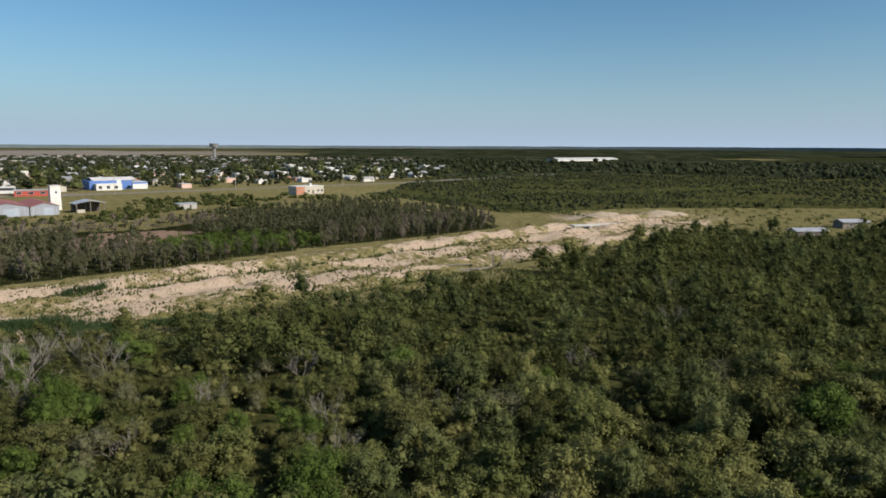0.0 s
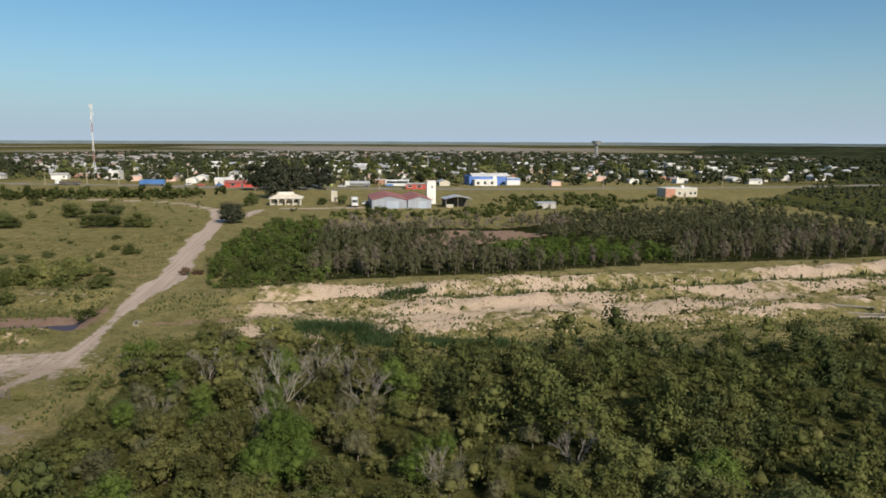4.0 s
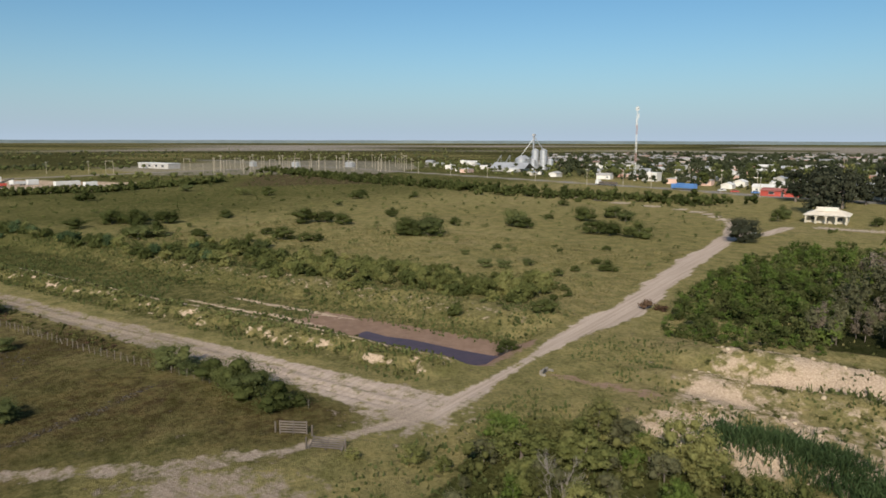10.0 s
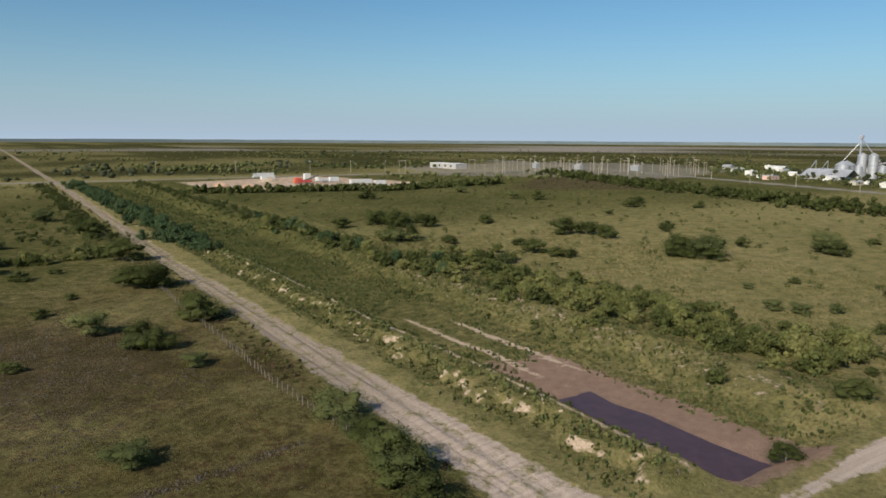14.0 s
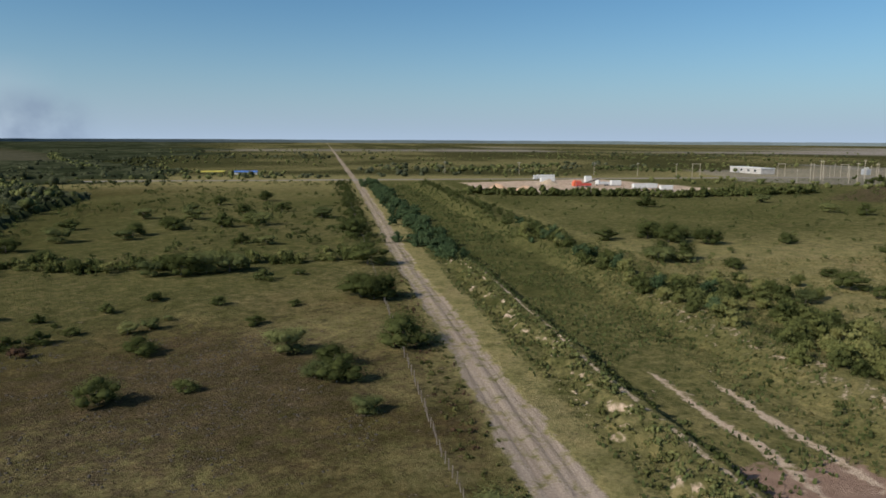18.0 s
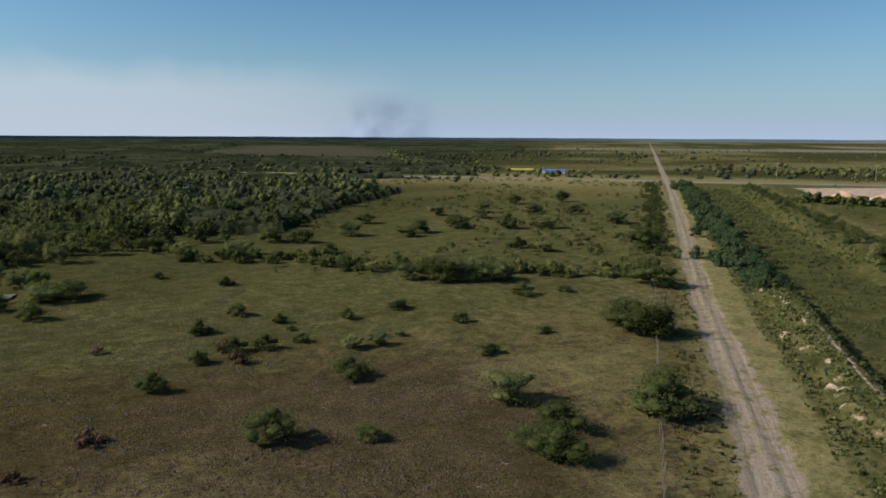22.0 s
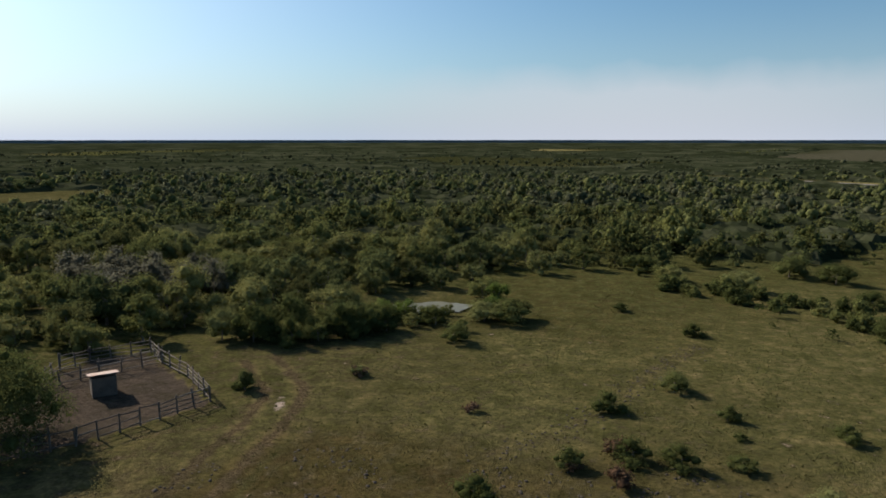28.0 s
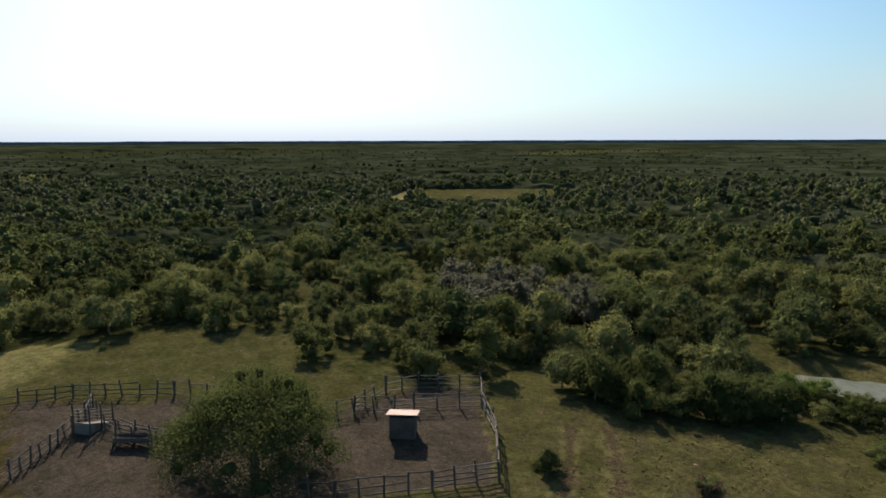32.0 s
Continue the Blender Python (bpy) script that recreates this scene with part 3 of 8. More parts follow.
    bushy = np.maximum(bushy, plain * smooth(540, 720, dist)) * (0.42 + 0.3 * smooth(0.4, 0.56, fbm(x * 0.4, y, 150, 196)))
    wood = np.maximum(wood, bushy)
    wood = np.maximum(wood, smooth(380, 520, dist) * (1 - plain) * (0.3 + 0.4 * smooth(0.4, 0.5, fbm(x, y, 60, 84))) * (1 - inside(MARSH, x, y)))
    tan = np.maximum(0.17 * inside(TAN_FIELD, x, y), 0.6 * inside(SWITCHYARD, x, y) * (1 - hard))
    field = smooth(1500, 1700, dist) * (1 - smooth(2900, 3200, dist)) * smooth(0.5, 0.56, fbm(x * 0.5, y, 500, 90) + 0.1 * smooth(-200, 400, y)) * plain
    field = np.maximum(field, tan)
    # every cell of the grid becomes one face
    idx = np.arange(uu.size).reshape(uu.shape)
    quads = np.stack([idx[:-1, :-1], idx[1:, :-1], idx[1:, 1:], idx[:-1, 1:]], -1).reshape(-1, 4)[:, ::-1]
    verts = np.stack([x, y, z], -1).reshape(-1, 3)
    grazed = south * (1 - 0.5 * smooth(0.5, 0.7, fbm(x, y, 26, 79))) * (1 - 0.55 * smooth(55, 120, u) * (1 - smooth(60, 110, -v))) * (1 - 0.7 * np.exp(-((np.hypot(x + 60, y - 40) / 15) ** 4))) * (0.72 + 0.28 * smooth(20, 46, np.hypot(x + 80, y - 38)))
    grey = smooth(14, 44, u) * (1 - smooth(4, 7, np.abs(v)))
    grey = np.maximum(grey, 0.7 * (1 - smooth(2, 6, line_distance(PEN_ROAD, x, y))))
    grey = np.maximum(grey, 1 - smooth(8, 13, np.hypot(x + 64, y - 42)))
    masks = {"soil_c": (grazed, yard, trod, grey), "soil_a": (dirt, pale, mud, hard), "soil_b": (burnt, lush, wood, field)}
    on_road = (dirt > 0.5).reshape(-1)[quads].all(1) & (line_distance(TOWN_ROAD, x, y).reshape(-1)[quads].min(1) < 9)
    on_road |= (np.abs(lane).reshape(-1)[quads].max(1) < 2.9) & (u.reshape(-1)[quads].min(1) > -2) & (u.reshape(-1)[quads].max(1) < 445)
    for name, keep, mat, label, cat in (("ground", ~on_road, ground_mat, "flat pasture ground of olive grass with bare and dry patches", "ground"),
                                         ("road", on_road, road_mat, "rutted pale dirt road of dried mud between pasture and canal", "dirt road")):
        used, back = np.unique(quads[keep], return_inverse=True)
        me = quads_mesh(name, verts[used], back.reshape(-1, 4), mat, True)
        for key, layers in masks.items():
            attr = me.attributes.new(key, "FLOAT_COLOR", "POINT")
            attr.data.foreach_set("color", np.stack([l.reshape(-1)[used] for l in layers], -1).astype(np.float32).ravel())
        tagged(new(name, me), label, cat, kind="structure")


def ground_material():
    mat, nt, p = material("grassland")
    a, b = nt.nodes.new("ShaderNodeAttribute"), nt.nodes.new("ShaderNodeAttribute")
    a.attribute_name, b.attribute_name = "soil_a", "soil_b"
    third = nt.nodes.new("ShaderNodeAttribute")
    third.attribute_name = "soil_c"
    sc = nt.nodes.new("ShaderNodeSeparateColor")
    nt.links.new(third.outputs["Color"], sc.inputs[0])
    sa, sb = nt.nodes.new("ShaderNodeSeparateColor"), nt.nodes.new("ShaderNodeSeparateColor")
    nt.links.new(a.outputs["Color"], sa.inputs[0])
    nt.links.new(b.outputs["Color"], sb.inputs[0])
    huge, big, mid, fine = noise_node(nt, 0.012, 4), noise_node(nt, 0.07, 5, 0.65), noise_node(nt, 0.6, 5, 0.7), noise_node(nt, 5.0, 6, 0.75)
    grass = ramp(nt, mid.outputs[0], (0.3, (0.14, 0.127, 0.052)), (0.5, (0.24, 0.21, 0.092)), (0.7, (0.34, 0.29, 0.145)))
    dry = ramp(nt, fine.outputs[0], (0.3, (0.16, 0.128, 0.064)), (0.7, (0.31, 0.255, 0.14)))
    c = mixc(nt, ramp(nt, big.outputs[0], (0.46, (0, 0, 0)), (0.72, (0.75, 0.75, 0.75))), grass, dry)
    c = mixc(nt, ramp(nt, huge.outputs[0], (0.4, (0.0, 0.0, 0.0)), (0.62, (0.6, 0.6, 0.6))), c, (0.18, 0.162, 0.068))
    lush = ramp(nt, mid.outputs[0], (0.3, (0.05, 0.055, 0.018)), (0.7, (0.101, 0.102, 0.038)))
    burnt = ramp(nt, fine.outputs[0], (0.36, (0.036, 0.027, 0.015)), (0.5, (0.086, 0.067, 0.038)), (0.66, (0.135, 0.108, 0.064)))
    # tree shade on the forest floor is put into this near-black colour
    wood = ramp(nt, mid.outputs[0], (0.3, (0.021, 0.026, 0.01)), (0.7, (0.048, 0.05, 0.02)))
    pale = ramp(nt, fine.outputs[0], (0.3, (0.27, 0.196, 0.135)), (0.5, (0.45, 0.346, 0.25)), (0.7, (0.62, 0.5, 0.385)))
    dirt = ramp(nt, fine.outputs[0], (0.3, (0.35, 0.28, 0.225)), (0.5, (0.41, 0.335, 0.275)), (0.7, (0.47, 0.39, 0.325)))
    place_ = nt.nodes.new("ShaderNodeNewGeometry")

    def streaks(across, seed):
        m = nt.nodes.new("ShaderNodeMapping")
        m.inputs["Rotation"].default_value = (0, 0, across)
        m.vector_type = "TEXTURE"
        m.inputs["Scale"].default_value = (26.0, 0.5, 1.0)
        m.inputs["Location"].default_value = (seed, seed, 0)
        n = noise_node(nt, 1.0, 4, 0.6, False)
        nt.links.new(place_.outputs["Position"], m.inputs["Vector"])
        nt.links.new(m.outputs[0], n.inputs["Vector"])
        return ramp(nt, n.outputs[0], (0.32, (0.74, 0.72, 0.7)), (0.5, (0.95, 0.94, 0.94)), (0.66, (1.08, 1.07, 1.06)))

    dirt = mixc(nt, 1.0, dirt, streaks(math.radians(133.5), 3.0), "MULTIPLY")
    brown = ramp(nt, fine.outputs[0], (0.3, (0.2, 0.158, 0.118)), (0.5, (0.28, 0.228, 0.176)), (0.7, (0.38, 0.318, 0.255)))
    brown = mixc(nt, 1.0, brown, streaks(math.radians(43.5), 9.0), "MULTIPLY")
    dirt = mixc(nt, third.outputs["Alpha"], dirt, brown)
    mud = ramp(nt, mid.outputs[0], (0.3, (0.215, 0.14, 0.1)), (0.7, (0.29, 0.2, 0.148)))
    fieldc = ramp(nt, big.outputs[0], (0.3, (0.2, 0.178, 0.155)), (0.7, (0.31, 0.28, 0.245)))
    ragged = maths(nt, "MULTIPLY_ADD", mid.outputs[0], 2.0)
    ragged.node.inputs[2].default_value = -1.0

    def torn(mask, soft=0.25):
        m = maths(nt, "ADD", mask, ragged)
        return ramp(nt, m, (0.5 - soft, (0, 0, 0)), (0.5 + soft, (1, 1, 1)))

    patch = noise_node(nt, 0.16, 6, 0.7)
    grazed = ramp(nt, patch.outputs[0], (0.34, (0.042, 0.027, 0.014)), (0.45, (0.063, 0.044, 0.02)), (0.54, (0.057, 0.047, 0.017)), (0.62, (0.074, 0.058, 0.024)), (0.72, (0.103, 0.076, 0.036)))
    meadow = noise_node(nt, 0.045, 5, 0.6)
    grazed = mixc(nt, ramp(nt, meadow.outputs[0], (0.42, (0, 0, 0)), (0.6, (0.8, 0.8, 0.8))), grazed, ramp(nt, mid.outputs[0], (0.3, (0.053, 0.046, 0.017)), (0.7, (0.096, 0.078, 0.03))))
    c = mixc(nt, torn(sc.outputs[0], 0.45), c, grazed)
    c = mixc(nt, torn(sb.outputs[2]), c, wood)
    c = mixc(nt, torn(sb.outputs[1]), c, lush)
    c = mixc(nt, torn(sb.outputs[0]), c, burnt)
    c = mixc(nt, b.outputs["Alpha"], c, fieldc)
    c = mixc(nt, sc.outputs[1], c, ramp(nt, big.outputs[0], (0.3, (0.4, 0.29, 0.21)), (0.7, (0.55, 0.44, 0.35))))
    c = mixc(nt, torn(sc.outputs[2], 0.3), c, ramp(nt, fine.outputs[0], (0.3, (0.045, 0.036, 0.028)), (0.7, (0.115, 0.094, 0.074))))
    speck = noise_node(nt, 1.9, 4, 0.7)
    c = mixc(nt, 1.0, c, ramp(nt, speck.outputs[0], (0.34, (0.6, 0.62, 0.57)), (0.5, (0.87, 0.87, 0.86)), (0.66, (1.08, 1.06, 1.02))), "MULTIPLY")
    mottle = noise_node(nt, 0.28, 5, 0.65)
    c = mixc(nt, 1.0, c, ramp(nt, mottle.outputs[0], (0.36, (0.74, 0.78, 0.7)), (0.5, (1, 1, 1)), (0.64, (1.24, 1.19, 1.16))), "MULTIPLY")
    c = mixc(nt, torn(sa.outputs[2], 0.12), c, mud)
    c = mixc(nt, torn(sa.outputs[1], 0.15), c, pale)
    c = mixc(nt, torn(sa.outputs[0], 0.15), c, dirt)
    c = mixc(nt, a.outputs["Alpha"], c, (0.2, 0.19, 0.18, 1))
    nt.links.new(c, p.inputs["Base Color"])
    p.inputs["Roughness"].default_value = 0.95
    p.inputs["Specular IOR Level"].default_value = 0.0
    rough_ = maths(nt, "ADD", fine.outputs[0], speck.outputs[0])
    calm = maths(nt, "SUBTRACT", 1.0, maths(nt, "MULTIPLY", sa.outputs[0], 0.8), True)
    bump(nt, p, maths(nt, "MULTIPLY", rough_, calm), 0.8, 0.28)
    return mat


GROUND = ground_material()
build_ground(GROUND, GROUND)

# ---- plants ----
def leaves(r, centres, radii, count, size, flat=0.85, low=-0.45, loose=0.42, rough=0.5):
    """Leaf clumps as bent four-cornered blades over a crown of lobes."""
    centres, radii = np.asarray(centres, float), np.asarray(radii, float)
    pick = r.choice(len(centres), count, p=radii**2 / (radii**2).sum())
    d = r.normal(size=(count * 3, 3))
    d /= np.linalg.norm(d, axis=1)[:, None]
    d = d[d[:, 2] > low][:count]
    pick = pick[: len(d)]
    far = radii[pick] * (1 - loose * r.random(len(d)) ** 1.5 + 0.12 * r.normal(size=len(d)))
    at = centres[pick] + d * far[:, None] * (1, 1, flat)
    n = d + (0, 0, 0.12) + rough * r.normal(size=d.shape)
    n /= np.linalg.norm(n, axis=1)[:, None]
    a = np.cross(n, r.normal(size=d.shape))
    a /= np.linalg.norm(a, axis=1)[:, None]
    b = np.cross(n, a)
    s = size * (0.6 + 0.8 * r.random(len(d)))[:, None]
    verts = np.stack([at - a * s, at + b * s * 0.6 - n * s * 0.2, at + a * s, at - b * s * 0.6 - n * s * 0.2], 1).reshape(-1, 3)
    return verts, np.arange(len(verts)).reshape(-1, 4)


def lobes(r, height, width, count, base=0.35, small=1.0):
    """Centres and radii of a crown's lobes."""
    centres, radii = [], []
    for k in range(count):
        a, q = r.random() * math.tau, math.sqrt(r.random())
        z = height * (base + (0.9 - base) * r.random() * (1 - 0.35 * q))
        rad = width * (0.3 + 0.22 * r.random()) * small
        centres.append((math.cos(a) * q * width * 0.62, math.sin(a) * q * width * 0.62, z))
        radii.append(rad)
    return np.array(centres), np.array(radii)


def core(r, centres, radii, shrink=0.55):
    """Rough eight-sided leaf-coloured lumps added inside the lobes to close gaps and darken them."""
    verts, faces = [], []
    for c, q in zip(centres, radii):
        k = len(verts)
        ring = [(math.cos(a), math.sin(a)) for a in np.arange(4) * math.tau / 4 + r.random()]
        for z, w in ((-0.75, 0.5), (0.0, 1.0), (0.7, 0.55)):
            for x, y in ring:
                verts.append(np.array((x * w, y * w, z)) * q * shrink * (0.85 + 0.3 * r.random()) + c)
        for row in (0, 4):
            for j in range(4):
                faces.append((k + row + j, k + row + (j + 1) % 4, k + row + 4 + (j + 1) % 4, k + row + 4 + j))
        faces += [(k + 11, k + 8, k + 9, k + 10), (k + 3, k + 2, k + 1, k)]
    return np.array(verts), np.array(faces)


def joined(*pairs):
    verts, quads, n = [], [], 0
    for v, q in pairs:
        verts.append(v)
        quads.append(np.asarray(q) + n)
        n += len(v)
    return np.concatenate(verts), np.concatenate(quads)


def branches(r, height, spread_, levels=3, sides=5, thick=0.12, forks=3, fine=True):
    """A trunk that forks into limbs and twigs."""
    bm = bmesh.new()

    def grow(a, way, length, rad, level):
        mid = a + way * length * 0.5 + Vector(r.normal(size=3)) * length * 0.06
        b = a + way * length + Vector((0, 0, 0.05 * length))
        add_rod(bm, a, mid, rad, rad * 0.8, sides if level > 1 else 3)
        add_rod(bm, mid, b, rad * 0.8, rad * 0.55, sides if level > 1 else 3)
        if level <= 0:
            return
        for _ in range(forks if level > 1 or not fine else forks + 1):
            turn = Vector((r.normal(), r.normal(), abs(r.normal()) * 0.4)) * spread_
            grow(b if r.random() < 0.6 else mid, (way + turn).normalized(), length * (0.55 + 0.25 * r.random()), rad * 0.6, level - 1)

    for k in range(4):
        a = k * 1.57 + r.random()
        grow(Vector((0.15 * math.cos(a), 0.15 * math.sin(a), -0.25)), Vector((0.62 * math.cos(a), 0.62 * math.sin(a), 1)).normalized(), height * 0.36, thick * (0.6 + 0.4 * r.random()), levels)
    return bm


def limb_bm(r, centres, height, thick):
    """A tapered trunk with one limb to each of the main lobes."""
    bm = bmesh.new()
    top = Vector((0.1 * r.normal(), 0.1 * r.normal(), height * 0.4))
    add_rod(bm, (0, 0, -0.3), top, thick, thick * 0.7, 6)
    for c in centres[:5]:
        knee = top.lerp(Vector(c), 0.5) + Vector((0, 0, -0.08 * height))
        add_rod(bm, top, knee, thick * 0.5, thick * 0.35, 4)
        add_rod(bm, knee, Vector(c), thick * 0.35, thick * 0.15, 4)
    return bm


def make_tree(seed, kind, height, width, count, size, mat, thick=0.14, n_lobes=11, base=0.35, flat=0.85, with_core=True, small=1.0):
    """Meshes of one tree: trunk and crown."""
    r = np.random.default_rng(seed)
    c, q = lobes(r, height, width, n_lobes, base, small)
    pieces = [leaves(r, c, q, count, size, flat)]
    if with_core:
        pieces.append(core(r, c * (1, 1, 0.97), q))
    crown = quads_mesh("crown", *joined(*pieces), mat)
    return bm_mesh("trunk", limb_bm(r, c, height, thick), BARK), crown


def plant(name, label, category, meshes, m, group=""):
    if len(meshes) == 1 and meshes[0].name.startswith("crown"):
        ob = new(name, meshes[0])
        ob.matrix_basis = m
        return tagged(ob, label, category, group)
    ob = thing(name, label, category, m, group)
    for piece in meshes:
        part(piece.name.split(".")[0], piece, None, ob)
    return ob


def place(x, y, turn=0.0, size=1.0, tall=1.0, sink=0.0):
    return Matrix.LocRotScale((x, y, z_at(x, y) - sink), Euler((0, 0, turn)), (size, size, size * tall))


def scatter(poly, gap, seed, skip=None, jitter=0.75):
    """Points of an uneven grid inside a polygon."""
    r = np.random.default_rng(seed)
    xs, ys = [p[0] for p in poly], [p[1] for p in poly]
    gx, gy = np.meshgrid(np.arange(min(xs), max(xs), gap), np.arange(min(ys), max(ys), gap))
    gx, gy = gx.ravel() + gap * jitter * (r.random(gx.size) - 0.5), gy.ravel() + gap * jitter * (r.random(gx.size) - 0.5)
    ok = inside(poly, gx, gy)
    if skip is not None:
        ok &= ~skip(gx, gy)
    return np.stack([gx[ok], gy[ok]], 1)


def grove(name, label, category, kinds, points, seed, size=(0.75, 1.25), group="", sink=0.1, swell=0.0):
    """Single plants, each an object of its own, on shared meshes."""
    r = np.random.default_rng(seed)
    first = {}
    for x, y in points:
        k = int(r.integers(len(kinds)))
        m = place(float(x), float(y), r.random() * math.tau, (size[0] + (size[1] - size[0]) * r.random()) * (1 - swell + 2 * swell * float(fbm(np.array([x]), np.array([y]), 15, 197)[0])), 0.85 + 0.3 * r.random(), sink)
        if k in first:
            again(first[k], m)
        else:
            first[k] = plant(name, label, category, kinds[k], m, group)


def thicket(name, label, category, patterns, points, mat, seed, size=(0.75, 1.25), sink=0.1, swell=0.0):
    """Plants too many to count, joined into one object."""
    r = np.random.default_rng(seed)
    z = ground_height(points[:, 0], points[:, 1]) - sink
    grown = 1 - swell + 2 * swell * fbm(points[:, 0], points[:, 1], 15, 197)
    verts, quads, tones, n = [], [], [], 0
    for (x, y), h, g in zip(points, z, grown):
        v, q = patterns[int(r.integers(len(patterns)))]
        a, s = r.random() * math.tau, size[0] + (size[1] - size[0]) * r.random() ** 1.6
        s *= g
        c, d = math.cos(a) * s, math.sin(a) * s
        t = s * (0.85 + 0.3 * r.random())
        verts.append(np.stack([v[:, 0] * c - v[:, 1] * d + x, v[:, 0] * d + v[:, 1] * c + y, v[:, 2] * t + h], 1))
        quads.append(q + n)
        tones.append(np.full(len(v), 0.46 * (r.random() - 0.5)))
        n += len(v)
    ob = new(name, quads_mesh(name, np.concatenate(verts), np.concatenate(quads), mat))
    ob.data.attributes.new("tone", "FLOAT", "POINT").data.foreach_set("value", np.concatenate(tones).astype(np.float32))
    return tagged(ob, label, category, kind="stuff")


def pattern(seed, height, width, count, size, n_lobes=6, base=0.3, flat=0.85, with_core=True, fill=0.8, loose=0.42, rough=0.5):
    r = np.random.default_rng(seed)
    c, q = lobes(r, height, width, n_lobes, base)
    pieces = [leaves(r, c, q, count, size, flat, loose=loose, rough=rough)]
    if with_core:
        pieces.append(core(r, c, q, fill))
    return joined(*pieces)


def off_roads(margin=3.5):
    def skip(x, y):
        near = np.minimum(line_distance(TOWN_ROAD, x, y), np.minimum(line_distance(PEN_ROAD, x, y), line_distance(YARD_TRACK, x, y)))
        u, v = to_uv(x, y)
        return (near < margin) | ((np.abs(v) < margin) & (u > -4)) | (line_distance(HIGHWAY, x, y) < 12)
    return skip


# bush and forest trees
GREEN = [make_tree(11 + k, "tree", 4.3 + 0.4 * (k % 3), 2.3 + 0.2 * (k % 2), 2900, 0.088, (LEAF, LEAF, LEAF_OLIVE, LEAF_BRIGHT)[k], 0.1, 24, 0.14, 1.0, small=0.72) for k in range(4)]
DARK = [make_tree(31 + k, "tree", 5.0 + 0.4 * k, 2.6, 2900, 0.09, LEAF_DARK, 0.12, 24, 0.14, 1.0, small=0.72) for k in range(2)]
GREYISH = [make_tree(41 + k, "tree", 3.9, 2.1, 1900, 0.08, LEAF_GREY, 0.08, 14, 0.2) for k in range(2)]
WIDE = [make_tree(46 + k, "tree", 4.4, 3.7, 3600, 0.1, (LEAF, LEAF_DARK, LEAF_OLIVE)[k], 0.16, 34, 0.22, 0.75, small=0.52) for k in range(3)]
GREEN_LOW = [pattern(51 + k, 4.6, 2.5, 270, 0.2, 8, 0.1, fill=0.42) for k in range(5)]
BUSH_MID = [pattern(211 + k, 4.6, 2.5, 470, 0.14, 7, 0.08, fill=0.45) for k in range(5)]
UNDER = [pattern(57 + k, 4.0, 3.0, 90, 0.24, 3, 0.1, fill=0.6) for k in range(4)]
FOREST_LOW = [pattern(151 + k, 5.2 + 0.5 * (k % 2), 3.4, 290, 0.25, 10, 0.12, fill=0.5) for k in range(5)]
GREEN_FAR = [pattern(61 + k, 4.8, 3.4, 58, 0.36, 5, 0.2, fill=0.8, loose=0.15, rough=0.3) for k in range(6)]
CLUMP = [pattern(65 + k, 3.6, 8.0, 14, 1.1, 2, 0.12, 0.4, fill=0.85) for k in range(4)]
SCRUB_FAR = [pattern(181 + k, 2.6, 3.2, 12, 0.6, 1, 0.1, 0.6, fill=0.9, loose=0.15, rough=0.3) for k in range(5)]

EDGE = [make_tree(191 + k, "tree", 4.6 + 0.5 * (k % 3), 2.8 + 0.5 * (k % 2), 2600, 0.096, (LEAF_DARK, LEAF, LEAF, LEAF_DARK, LEAF_OLIVE, LEAF)[k], 0.13, 22, 0.13, 0.9, small=0.72) for k in range(6)]
TWIGGY = [make_tree(201 + k, "tree", 5.0, 3.2, 1500, 0.1, LEAF_TWIG, 0.14, 16, 0.2, 0.8, small=0.75) for k in range(2)]
near_pts = scatter(BUSH_NEAR, 3.4, 3, off_roads(4), 1.0)
FRONT = [(-68.0, 66.0), (-50.0, 62.0), (-34.0, 58.0), (-15.0, 56.0), (10.0, 56.0), (34.0, 58.0)]
near_pts = near_pts[np.argsort(line_distance(FRONT, near_pts[:, 0], near_pts[:, 1]))]
close = near_pts[:320]
west = (close[:, 0] < -20) & (close[:, 1] < 78)
grove("bush_tree", "leafy green bush tree in dense dry forest", "tree", GREEN + DARK[:1] + WIDE + GREEN[:2] + GREYISH[:1], close[~west], 5, (0.5, 1.2), "trees of the near bush", swell=0.45)
grove("bush_tree", "low olive and grey bush tree, half dry", "tree", GREYISH + GREEN[2:3] + GREEN[:1] + WIDE[2:3] + GREEN[3:], close[west], 4, (0.45, 0.85), "dry trees of the near bush", swell=0.5)
thicket("bush_trees", "dense green bush trees of the dry forest", "trees", BUSH_MID, near_pts[320:][::2], LEAF, 6, (0.55, 1.25), swell=0.45)
thicket("bush_trees", "dense darker bush trees of the dry forest", "trees", BUSH_MID, near_pts[321:][::4], LEAF_DARK, 7, (0.6, 1.3), swell=0.45)
thicket("bush_trees", "olive half dry bush trees of the dry forest", "trees", BUSH_MID, near_pts[323:][::4], LEAF_OLIVE, 8, (0.5, 1.15), swell=0.45)


thicket("undergrowth", "low olive undergrowth between the bush trees", "shrubs", UNDER, scatter(BUSH_NEAR, 3.0, 25, off_roads(5))[:900], LEAF_OLIVE, 26, (0.35, 0.7))


def no_forest(x, y):
    return inside(FAR_CLEARING, x, y) | inside(DUCK_POND, x, y)


